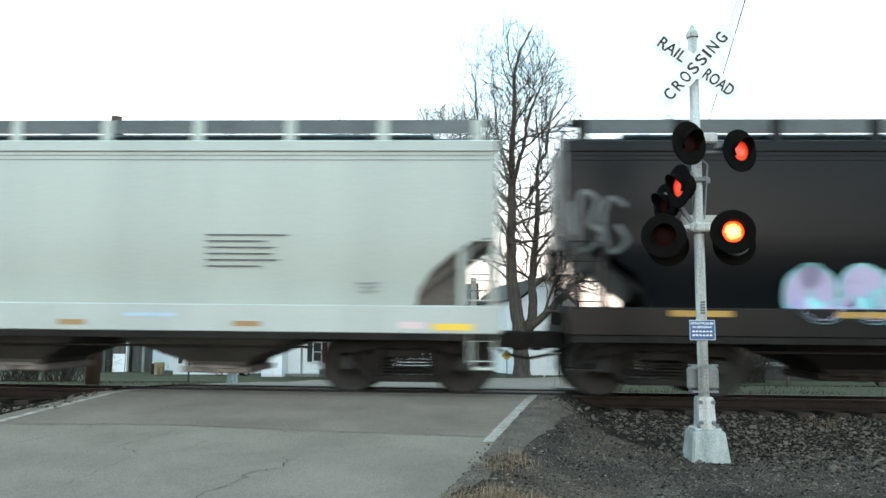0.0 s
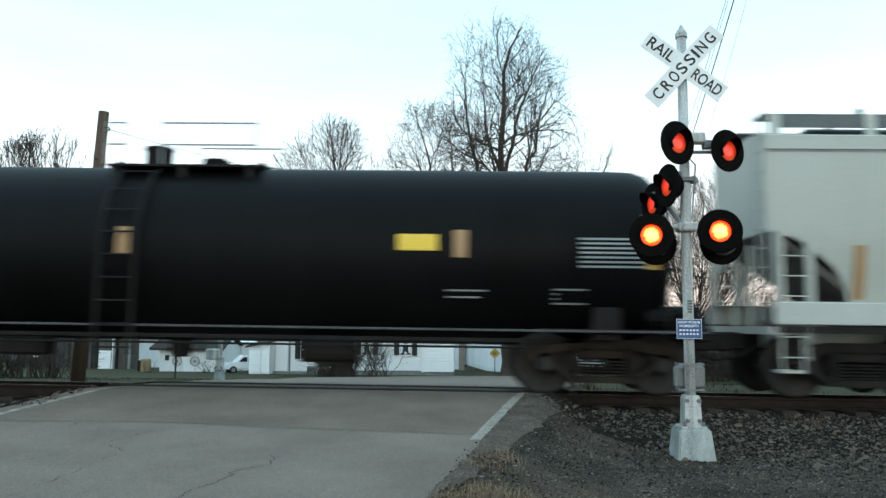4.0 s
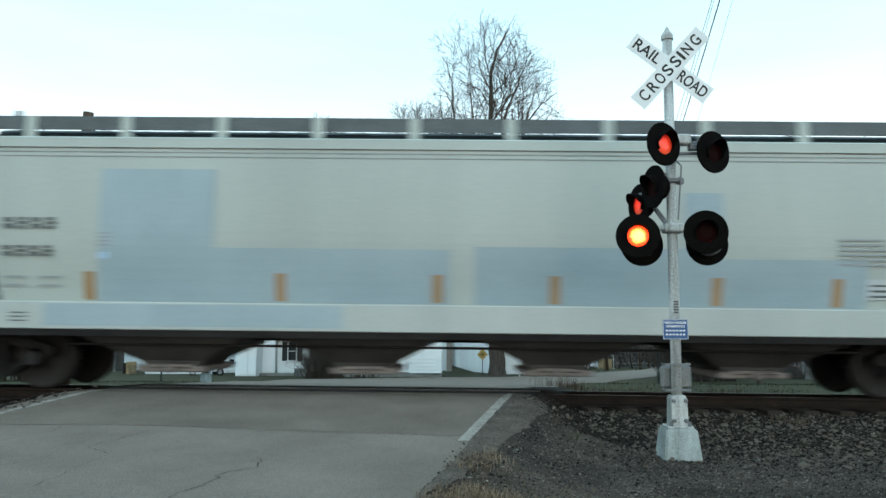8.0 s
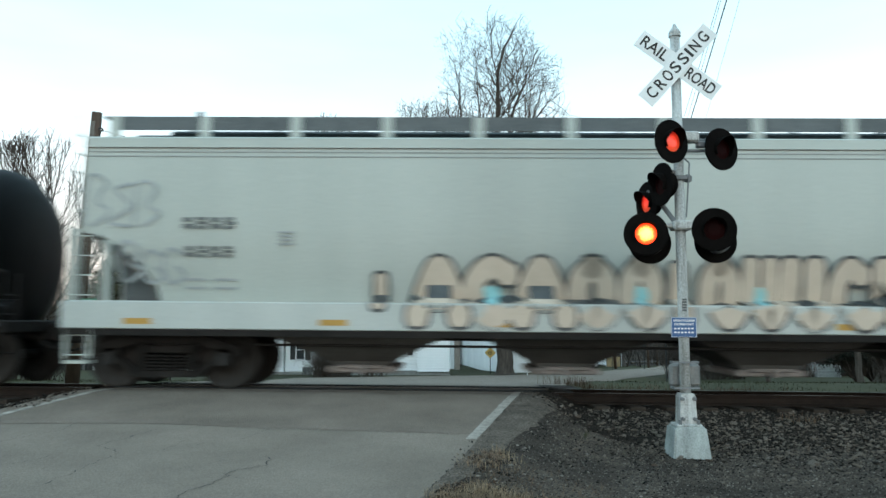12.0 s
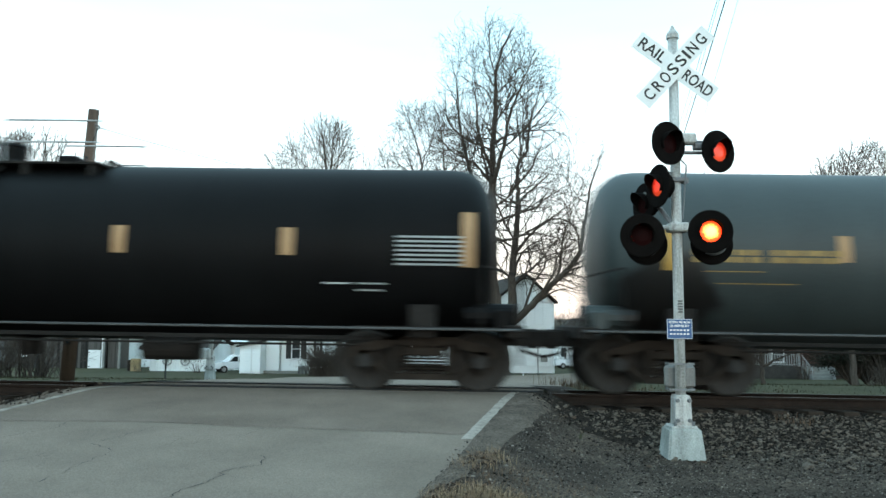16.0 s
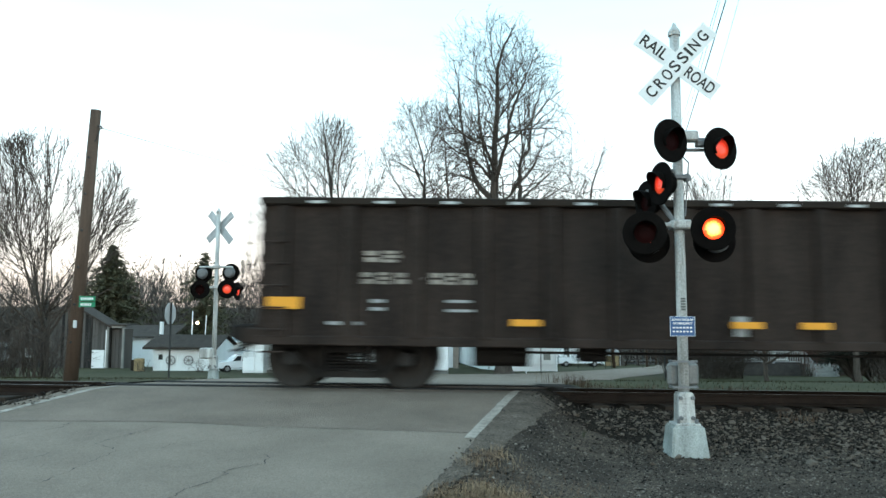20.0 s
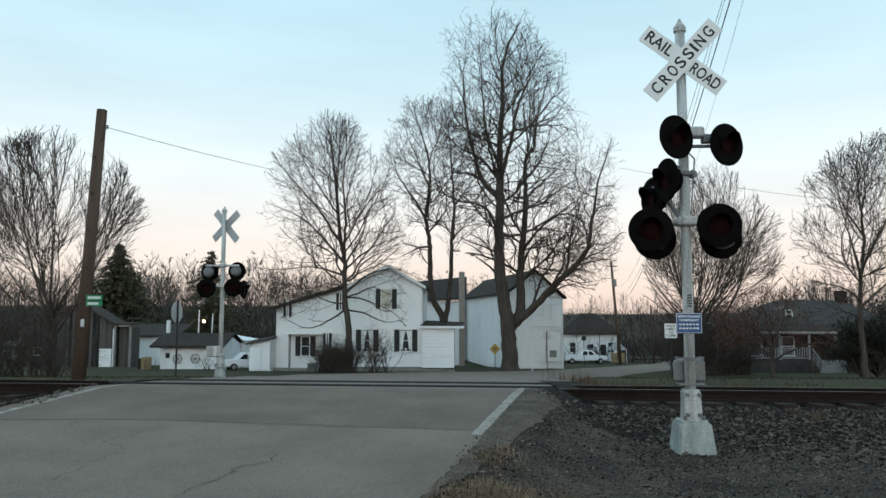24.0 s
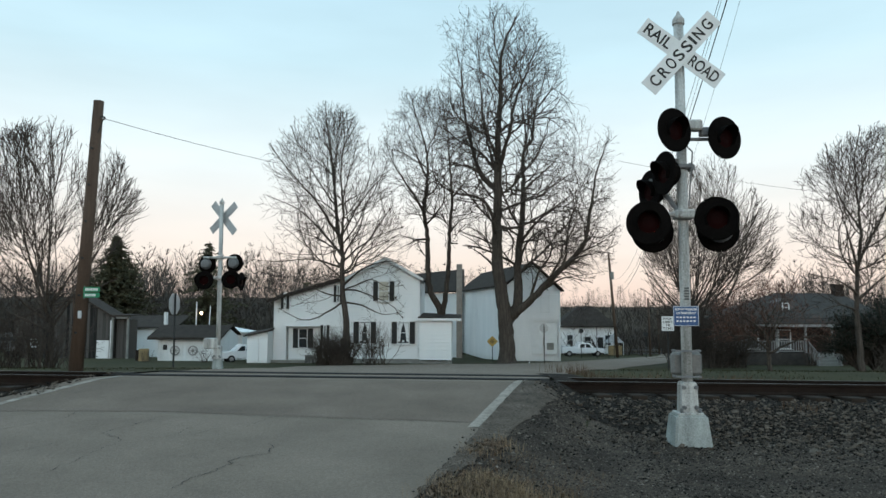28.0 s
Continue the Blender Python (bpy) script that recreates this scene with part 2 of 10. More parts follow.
M["siding"] = siding("white_lap_siding", (0.74, 0.78, 0.79), (0.86, 0.88, 0.88), 0.2)
M["siding_old"] = siding("old_white_boards", (0.7, 0.73, 0.74), (0.86, 0.87, 0.87), 0.24)
M["batten"] = siding("white_upright_boards", (0.6, 0.63, 0.63), (0.8, 0.82, 0.82), 0.3, True)
M["barn_board"] = surf("weathered_barn_board", (0.02, 0.0195, 0.019), (0.095, 0.09, 0.084), 0.9, 0, 4, 30, 0.3, 0.1, island=0.6)
M["barn_wood"] = siding("grey_barn_boards", (0.028, 0.025, 0.022), (0.085, 0.075, 0.066), 0.3, True)
M["trim"] = surf("white_trim_paint", (0.64, 0.66, 0.66), (0.78, 0.8, 0.8), 0.55, 0, 2, 30, 0.03)
# darker wall, shingle and trim colours, mostly for the porch house
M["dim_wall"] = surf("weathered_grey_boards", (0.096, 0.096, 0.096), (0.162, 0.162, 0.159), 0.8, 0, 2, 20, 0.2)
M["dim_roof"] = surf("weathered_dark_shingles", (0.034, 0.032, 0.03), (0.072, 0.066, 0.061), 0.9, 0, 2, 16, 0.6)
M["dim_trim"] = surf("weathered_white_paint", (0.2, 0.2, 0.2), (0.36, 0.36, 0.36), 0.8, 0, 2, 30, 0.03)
M["shutter"] = surf("black_shutter_paint", (0.01, 0.012, 0.012), (0.028, 0.03, 0.03), 0.6, 0, 3, 40, 0.05)
M["roof"] = surf("dark_shingles", (0.0222, 0.0182, 0.0155), (0.0538, 0.044, 0.0378), 0.9, 0, 2, 16, 0.6)
M["roof_grey"] = surf("grey_shingles", (0.031, 0.0258, 0.0227), (0.069, 0.0576, 0.0502), 0.9, 0, 2, 16, 0.6)
M["brick"] = surf("old_chimney_brick", (0.2, 0.165, 0.14), (0.36, 0.31, 0.27), 0.9, 0, 3, 18, 0.5)
M["found"] = surf("grey_foundation", (0.14, 0.14, 0.13), (0.28, 0.28, 0.26), 0.9, 0, 2, 20, 0.3)
M["car_glass"] = surf("dark_tinted_car_glass", (0.008, 0.009, 0.01), (0.02, 0.022, 0.024), 0.25, 0, 1, 10, 0.0, shine=0.15)
M["glass"] = surf("dark_window_glass", (0.02, 0.023, 0.025), (0.05, 0.055, 0.06), 0.08, 0, 1, 10, 0.0)
M["blind"] = surf("cream_window_blind", (0.42, 0.4, 0.33), (0.58, 0.55, 0.46), 0.7, 0, 2, 20, 0.02)
M["yard_lamp"] = surf("glowing_yard_lamp", (0.8, 0.7, 0.5), (0.9, 0.8, 0.6), 0.4, 0, 2, 20, 0.0, emit=(1.0, 0.62, 0.34), power=7)
M["fairy"] = surf("tiny_glowing_bulbs", (0.8, 0.5, 0.4), (0.9, 0.6, 0.5), 0.4, 0, 2, 20, 0.0, emit=(1.0, 0.45, 0.35), power=0.5)
M["car_white"] = surf("white_car_paint", (0.62, 0.64, 0.66), (0.72, 0.74, 0.76), 0.25, 0, 1, 20, 0.0, coat=0.5)
M["tyre"] = surf("tyre_rubber", (0.012, 0.012, 0.012), (0.03, 0.03, 0.03), 0.85, 0, 3, 40, 0.2)
M["hub"] = surf("dull_wheel_metal", (0.18, 0.18, 0.18), (0.35, 0.35, 0.35), 0.45, 0.7, 3, 40, 0.05)
M["tan"] = surf("tan_canvas", (0.2, 0.15, 0.08), (0.33, 0.25, 0.14), 0.8, 0, 2, 20, 0.1)
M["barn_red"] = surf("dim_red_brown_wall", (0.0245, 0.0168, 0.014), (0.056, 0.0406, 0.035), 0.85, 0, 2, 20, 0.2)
# train
M["hop_white"] = surf("dusty_white_car_paint", (0.316, 0.3353, 0.3055), (0.4278, 0.4471, 0.4085), 0.5, 0, 0.5, 24, 0.04, 0.12)
M["hop_warm"] = surf("yellowed_white_car_paint", (0.316, 0.3222, 0.2871), (0.4201, 0.4263, 0.3833), 0.5, 0, 0.5, 24, 0.04, 0.12)
M["hop_sill"] = surf("clean_white_sill_paint", (0.3114, 0.3331, 0.3123), (0.4201, 0.4418, 0.4164), 0.45, 0, 0.8, 30, 0.03, 0.2)
M["hop_black"] = surf("glossy_black_car_paint", (0.002, 0.0026, 0.003), (0.007, 0.008, 0.009), 0.3, 0, 0.6, 24, 0.03, 0.15, shine=0.12)
M["hop_line"] = surf("grime_line", (0.16, 0.17, 0.165), (0.3, 0.31, 0.3), 0.7, 0, 2, 30, 0.05)
# bays much darker than the body sheets above
M["hop_bay"] = surf("grimy_hopper_bay", (0.04, 0.0376, 0.0344), (0.1, 0.096, 0.088), 0.8, 0, 1.2, 24, 0.1, 0.4)
M["bay_pale"] = surf("dusty_pale_bay", (0.12, 0.115, 0.105), (0.22, 0.21, 0.195), 0.7, 0, 1.2, 24, 0.1, 0.4)
M["bay_red"] = surf("faded_red_gate_paint", (0.1, 0.03, 0.03), (0.2, 0.07, 0.065), 0.7, 0, 2, 24, 0.1)
# shade of the car-end recess mixed into the grimy sheet colour
M["slope"] = surf("grimy_slope_sheet", (0.06, 0.05, 0.045), (0.16, 0.14, 0.125), 0.7, 0, 1, 24, 0.06, 0.4)
M["roof_dark"] = surf("dark_hatch_cover", (0.05, 0.057, 0.06), (0.13, 0.142, 0.145), 0.6, 0, 1, 24, 0.1)
M["gear"] = surf("oily_running_gear", (0.007, 0.0065, 0.006), (0.024, 0.021, 0.019), 0.75, 0.0, 3, 40, 0.3)
M["gear_rust"] = surf("rusty_running_gear", (0.01, 0.008, 0.0065), (0.03, 0.023, 0.018), 0.8, 0.0, 3, 40, 0.3)
M["gate_pale"] = surf("scuffed_gate_steel", (0.08, 0.07, 0.062), (0.32, 0.28, 0.26), 0.7, 0.0, 4, 40, 0.2)
M["cap"] = surf("bearing_end_cap", (0.009, 0.0085, 0.008), (0.026, 0.025, 0.024), 0.7, 0.1, 3, 40, 0.1)
M["tread"] = surf("worn_wheel_tread", (0.009, 0.008, 0.007), (0.028, 0.025, 0.022), 0.7, 0.0, 3, 40, 0.1)
M["rail_dull"] = surf("dull_steel_rail", (0.035, 0.037, 0.038), (0.09, 0.093, 0.095), 0.6, 0.2, 3, 40, 0.1)
M["tank_black"] = surf("black_tank_paint", (0.002, 0.002, 0.0021), (0.0056, 0.0056, 0.0059), 0.5, 0, 0.7, 24, 0.03, 0.3, shine=0.07)
M["tank_grey"] = surf("blue_grey_tank_paint", (0.0186, 0.0247, 0.0253), (0.0407, 0.051, 0.0506), 0.5, 0, 0.6, 24, 0.03, 0.3, shine=0.3)
M["tank_stained"] = surf("oil_stained_tank_paint", (0.0186, 0.0247, 0.0253), (0.0407, 0.051, 0.0506), 0.5, 0, 0.6, 24, 0.03, 0.3, shine=0.3)
n_, l_, b_ = nodes_of(M["tank_stained"])
base_ = b_.inputs["Base Color"].links[0].from_socket
co_, sep_, nz_ = n_.new("ShaderNodeTexCoord"), n_.new("ShaderNodeSeparateXYZ"), n_.new("ShaderNodeTexNoise")
nz_.inputs["Scale"].default_value, nz_.inputs["Detail"].default_value = 1.6, 4
l_.new(co_.outputs["Object"], sep_.inputs[0])
l_.new(co_.outputs["Object"], nz_.inputs["Vector"])


def chain(op, a, b_val):
    nd = n_.new("ShaderNodeMath")
    nd.operation = op
    for i_, v_ in enumerate((a, b_val)):
        if isinstance(v_, (int, float)):
            nd.inputs[i_].default_value = v_
        else:
            l_.new(v_, nd.inputs[i_])
    return nd.outputs[0]


# spilled round the ladder: narrow at the top, wide below
wide_ = chain("MULTIPLY_ADD", sep_.outputs["Z"], -0.62)
wide_.node.inputs[2].default_value = 2.55
far_ = chain("DIVIDE", chain("ABSOLUTE", chain("ADD", sep_.outputs["X"], 0.55), 0.0), chain("MAXIMUM", wide_, 0.25))
rag_ = chain("MULTIPLY", chain("SUBTRACT", nz_.outputs["Fac"], 0.5), 1.1)
edge_ = chain("ADD", far_, rag_)
# smaller splashes: low at one end, and beside the ladder
for sx_, sz_, rx_, rz_ in ((-6.75, 1.5, 0.85, 0.7), (-2.0, 2.75, 0.5, 0.32)):
    dx_ = chain("POWER", chain("DIVIDE", chain("SUBTRACT", sep_.outputs["X"], sx_), rx_), 2.0)
    dz_ = chain("POWER", chain("DIVIDE", chain("SUBTRACT", sep_.outputs["Z"], sz_), rz_), 2.0)
    edge_ = chain("MINIMUM", edge_, chain("ADD", chain("SQRT", chain("ADD", dx_, dz_), 0.0), rag_))
rng_ = n_.new("ShaderNodeMapRange")
rng_.inputs["From Min"].default_value, rng_.inputs["From Max"].default_value = 1.02, 0.8
l_.new(edge_, rng_.inputs["Value"])
mx_ = n_.new("ShaderNodeMix")
mx_.data_type = "RGBA"
l_.new(rng_.outputs["Result"], mx_.inputs["Factor"])
l_.new(base_, mx_.inputs["A"])
mx_.inputs["B"].default_value = (0.007, 0.0065, 0.006, 1)
l_.new(mx_.outputs["Result"], b_.inputs["Base Color"])
M["oil"] = surf("black_oil_stain", (0.008, 0.008, 0.008), (0.03, 0.03, 0.03), 0.4, 0, 2, 24, 0.05)
M["orange"] = surf("orange_rust_stripe", (0.2, 0.05, 0.018), (0.33, 0.1, 0.035), 0.6, 0, 3, 24, 0.05)
M["gon"] = surf("dirty_black_gondola_paint", (0.006, 0.005, 0.0046), (0.046, 0.034, 0.028), 0.8, 0.0, 1.6, 20, 0.15, 0.25)
M["reflect"] = surf("faded_yellow_reflector", (0.3, 0.17, 0.035), (0.44, 0.26, 0.06), 0.5, 0, 2, 30, 0.03)
M["reflect_tan"] = surf("tan_reflector_strip", (0.2552, 0.1452, 0.066), (0.352, 0.22, 0.11), 0.5, 0, 2, 30, 0.03)
M["placard"] = surf("yellow_placard", (0.66, 0.43, 0.04), (0.76, 0.52, 0.07), 0.5, 0, 2, 30, 0.02)
M["orange_placard"] = surf("orange_placard", (0.6, 0.26, 0.015), (0.7, 0.33, 0.03), 0.5, 0, 2, 30, 0.02)
M["stencil"] = surf("grey_black_stencil", (0.06, 0.065, 0.065), (0.12, 0.125, 0.125), 0.6, 0, 3, 30, 0.02)
M["stencil_pale"] = surf("pale_grey_stencil", (0.24, 0.256, 0.256), (0.32, 0.336, 0.336), 0.6, 0, 3, 30, 0.02)
M["stencil_white"] = surf("white_stencil", (0.39, 0.4056, 0.4056), (0.5148, 0.5304, 0.5304), 0.6, 0, 3, 30, 0.02)
M["stencil_dusty"] = surf("dusty_worn_stencil", (0.08, 0.072, 0.062), (0.42, 0.38, 0.33), 0.7, 0, 6, 30, 0.02)
M["stencil_gold"] = surf("gold_stencil", (0.2, 0.125, 0.04), (0.3, 0.2, 0.07), 0.6, 0, 3, 30, 0.02)
M["patch_blue"] = surf("pale_blue_overpaint", (0.2508, 0.308, 0.3315), (0.3268, 0.385, 0.4056), 0.5, 0, 0.8, 24, 0.03)
M["rust_mark"] = surf("rusty_smear", (0.33, 0.318, 0.285), (0.39, 0.378, 0.34), 0.7, 0, 3, 24, 0.05)
M["spray_black"] = surf("black_spray_paint", (0.03, 0.033, 0.034), (0.08, 0.085, 0.085), 0.5, 0, 3, 30, 0.02)
M["spray_grey"] = surf("grey_spray_paint", (0.22, 0.24, 0.24), (0.34, 0.36, 0.36), 0.5, 0, 3, 30, 0.02)
M["spray_dim"] = surf("dusty_grey_spray_paint", (0.06, 0.064, 0.064), (0.13, 0.135, 0.135), 0.5, 0, 3, 30, 0.02)
M["spray_tan"] = surf("tan_spray_paint", (0.4182, 0.3444, 0.2704), (0.5186, 0.4346, 0.35), 0.5, 0, 3, 30, 0.02)
M["spray_teal"] = surf("teal_spray_paint", (0.2, 0.42, 0.44), (0.3, 0.54, 0.55), 0.5, 0, 3, 30, 0.02)
M["spray_red"] = surf("dusky_red_spray_paint", (0.3, 0.12, 0.14), (0.4, 0.19, 0.2), 0.5, 0, 3, 30, 0.02)
M["spray_mauve"] = surf("mauve_spray_paint", (0.36, 0.31, 0.46), (0.46, 0.41, 0.56), 0.5, 0, 3, 30, 0.02)
M["spray_blue"] = surf("blue_stencil_paint", (0.3, 0.42, 0.56), (0.4, 0.52, 0.64), 0.5, 0, 3, 30, 0.02)
M["spray_pink"] = surf("pink_mark", (0.55, 0.42, 0.42), (0.62, 0.5, 0.5), 0.5, 0, 3, 30, 0.02)


# ---- building helpers ----
def part(name, bm, material, parent=None, label="", smooth=False):
    """Links a bmesh as one mesh object under a thing or a part."""
    me = bpy.data.meshes.new(name)
    bm.to_mesh(me)
    bm.free()
    return part_me(name, me, material, parent, label, smooth)


def part_me(name, me, material, parent=None, label="", smooth=False):
    if material is not None and not me.materials:
        me.materials.append(M[material])
    if smooth:
        me.polygons.foreach_set("use_smooth", [True] * len(me.polygons))
    ob = new(name, me)
    if parent is not None:
        ob.parent = parent
    if label:
        ob["label"] = label
    return ob


def thing(name, m, label, category, group="", kind=""):
    ob = new(name)
    ob.matrix_world = m
    return tagged(ob, label, category, group, kind)


def box(bm, c, s, bevel=0.0, turn=None):
    r = bmesh.ops.create_cube(bm, size=1.0)
    vs = r["verts"]
    bmesh.ops.scale(bm, vec=s, verts=vs)
    if bevel:
        es = list({e for v in vs for e in v.link_edges})
        o = bmesh.ops.bevel(bm, geom=es, offset=bevel, segments=1, affect="EDGES")
        vs = list({v for f in o["faces"] for v in f.verts} | {v for v in vs if v.is_valid})
    if turn is not None:
        bmesh.ops.transform(bm, matrix=turn, verts=vs)
    bmesh.ops.translate(bm, vec=c, verts=vs)
    return vs


def span(bm, x0, x1, y0, y1, z0, z1, bevel=0.0):
    return box(bm, ((x0 + x1) / 2, (y0 + y1) / 2, (z0 + z1) / 2), (abs(x1 - x0), abs(y1 - y0), abs(z1 - z0)), bevel)


def rod(bm, a, b, r0, r1=None, n=8):
    a, b = Vector(a), Vector(b)
    d = b - a
    q = d.to_track_quat("Z", "Y").to_matrix().to_4x4()
    bmesh.ops.create_cone(bm, cap_ends=True, segments=n, radius1=r0, radius2=r0 if r1 is None else r1, depth=d.length,
                          matrix=Matrix.Translation((a + b) / 2) @ q)


def pipe(bm, pts, r, n=6):
    for a, b in zip(pts, pts[1:]):
        rod(bm, a, b, r, r, n)


def prism(bm, poly, axis, d0, d1):
    """A polygon given in the two other axes, pushed out along axis from d0 to d1."""
    def at(u, v, d):
        return {"x": (d, u, v), "y": (u, d, v), "z": (u, v, d)}[axis]
    a = [bm.verts.new(at(u, v, d0)) for u, v in poly]
    b = [bm.verts.new(at(u, v, d1)) for u, v in poly]
    bm.faces.new(a)
    bm.faces.new(b[::-1])
    k = len(poly)
    for i in range(k):
        bm.faces.new((a[i], a[(i + 1) % k], b[(i + 1) % k], b[i]))
    bmesh.ops.recalc_face_normals(bm, faces=bm.faces)


def lathe(bm, prof, m, n=24, caps=True):
    """Turns (radius, height) pairs round the z axis of m."""
    rings = []
    for r, z in prof:
        rings.append([bm.verts.new(m @ Vector((r * math.cos(2 * math.pi * i / n), r * math.sin(2 * math.pi * i / n), z))) for i in range(n)])
    for p, q in zip(rings, rings[1:]):
        for i in range(n):
            bm.faces.new((p[i], p[(i + 1) % n], q[(i + 1) % n], q[i]))
    for ring in (rings[0][::-1], rings[-1]) if caps else ():
        if (ring[0].co - ring[1].co).length > 1e-4:
            bm.faces.new(ring)
    bmesh.ops.recalc_face_normals(bm, faces=bm.faces)


def lettering(name, words, size, material, parent, m, width=None, label=""):
    cu = bpy.data.curves.new(name, "FONT")
    cu.body, cu.size, cu.align_x, cu.align_y, cu.extrude = words, size, "CENTER", "CENTER", 0.001
    cu.offset = size * 0.016
    tmp = new(name, cu)
    me = bpy.data.meshes.new_from_object(tmp.evaluated_get(bpy.context.evaluated_depsgraph_get()))
    bpy.data.objects.remove(tmp)
    xs = [v.co.x for v in me.vertices]
    k = width / (max(xs) - min(xs)) if width else 1.0
    me.transform(m @ Matrix.Diagonal((k, 1, 1, 1)))
    return part_me(name, me, material, parent, label)


def bm_():
    return bmesh.new()


# ---- ground ----
GRADE = 0.0076
RAIL_NEAR, RAIL_FAR, TRACK = 12.0, 13.44, 12.72


def ramp(v, xs, ys):
    return float(np.interp(v, xs, ys))


def road_right(y):
    return 0.21 + 0.227 * (y - 8.46)


def road_left(y):
    return -5.75 + 0.17 * (y - 9.2)


FAR_Y = (13.6, 17, 22, 27, 38, 45, 57, 75, 104, 150, 185, 235, 300, 500, 1500)
FAR_Z = (-0.072, -0.29, -0.62, -0.97, -1.8, -2.2, -2.75, -3.5, -4.9, -5.2, -3.5, 1.5, 3.0, 3.0, 0.0)


def tilt(x):
    return -GRADE * max(-350.0, min(380.0, x))


BANK = 0.065


def road_z(x, y):
    if y < 13.6:
        z = ramp(y, (-60, 0, 4, 8, 11.2), (-1.6, -0.5, -0.42, -0.22, 0.0))
        return z + tilt(x) * ramp(y, (6, 11.2), (0, 1)) - BANK * ramp(y, (12.0, 13.44), (0, 1))
    return ramp(y, FAR_Y, FAR_Z) + tilt(x) * ramp(y, (13.6, 24), (1, 0))


def side_z(x, y):
    """The ground beside the road: a flat verge, the ballast bank and the lawn beyond."""
    if y < 13.6:
        z = ramp(y, (-60, 0, 9.0, 9.6, 11.1, 11.5), (-1.7, -0.55, -0.48, -0.44, -0.26, -0.24))
    else:
        z = ramp(y, (13.6, 14.3, 15.6, 17, 22, 27, 38, 45, 57, 75, 104, 150, 185, 235, 300, 500, 1500),
                 (-0.24, -0.26, -0.5, -0.52, -0.66, -1.0, -1.85, -2.25, -2.8, -3.55, -4.95, -5.25, -3.5, 1.5, 3.0, 3.0, 0.0))
        z += ramp(y, (235, 300, 500, 1500), (0, 3.5, 3.5, 0)) * ramp(x / y, (-.02, .08), (1, 0))
    return z + tilt(x) * ramp(y, (6, 11.2, 14, 24), (0, 1, 1, 0))


APRON = ((1.35, 13.4), (2.1, 15.5), (3.6, 22), (6.0, 32), (9.6, 45), (15.5, 58), (25, 87), (33, 104), (62, 150),
         (56, 156), (29, 110), (15.5, 75), (8, 60.5), (3, 53.5), (-1, 52.5), (-6, 48), (-9.8, 45), (-9.6, 38), (-8.4, 30), (-6.5, 21), (-5.3, 13.4))


def apron_gap(x, y):
    """Signed distance to the edge of the pavement beyond the tracks, negative inside."""
    inside, best = False, 1e9
    k = len(APRON)
    for i in range(k):
        (ax, ay), (bx, by) = APRON[i], APRON[(i + 1) % k]
        if (ay > y) != (by > y) and x < (bx - ax) * (y - ay) / (by - ay) + ax:
            inside = not inside
        t = max(0.0, min(1.0, ((x - ax) * (bx - ax) + (y - ay) * (by - ay)) / ((bx - ax) ** 2 + (by - ay) ** 2)))
        best = min(best, math.hypot(x - ax - t * (bx - ax), y - ay - t * (by - ay)))
    return -best if inside else best


def road_gap(x, y):
    if y < 13.6:
        return max(x - road_right(y) - 0.25, road_left(y) - 0.25 - x)
    return apron_gap(x, y) if y < 160 and abs(x) < 80 else 30.0


def ground_z(x, y):
    gap = road_gap(x, y)
    k = max(0.0, min(1.0, (gap - 0.1) / ramp(y, (8, 11.2, 14, 40), (1.3, 0.6, 0.8, 2.0))))
    k = k * k * (3 - 2 * k)
    z = (1 - k) * road_z(x, y) + k * side_z(x, y)
    if gap > 0.3:
        z += 0.02 * noise.noise(Vector((x * 1.3, y * 1.3, 0.0))) * min(1.0, gap)
    return z


def sheet(xs, ys, f):
    vs = [(x, y, f(x, y)) for y in ys for x in xs]
    w = len(xs)
    fs = [(j * w + i, j * w + i + 1, (j + 1) * w + i + 1, (j + 1) * w + i) for j in range(len(ys) - 1) for i in range(w - 1)]
    return vs, fs


def steps(*spans):
    out = []
    for a, b, d in spans:
        n = max(1, round((b - a) / d))
        out += [a + (b - a) * i / n for i in range(n)]
    return out + [spans[-1][1]]


gx = steps((-1500, -300, 200), (-300, -80, 22), (-80, -14, 4.4), (-14, 12, 0.35), (12, 80, 4.0), (80, 300, 22), (300, 1500, 200))
gy = steps((-600, -60, 90), (-60, 0, 6), (0, 5, 0.8), (5, 18, 0.28), (18, 60, 1.5), (60, 160, 7), (160, 310, 10), (310, 500, 60), (500, 1500, 200))
me = bpy.data.meshes.new("ground")
me.from_pydata(*((lambda v, f: (v, [], f))(*sheet(gx, gy, ground_z))))
ground = part_me("ground", me, "grass", smooth=True)
tagged(ground, "short green-brown winter lawn sloping away from the track", "ground", kind="structure")


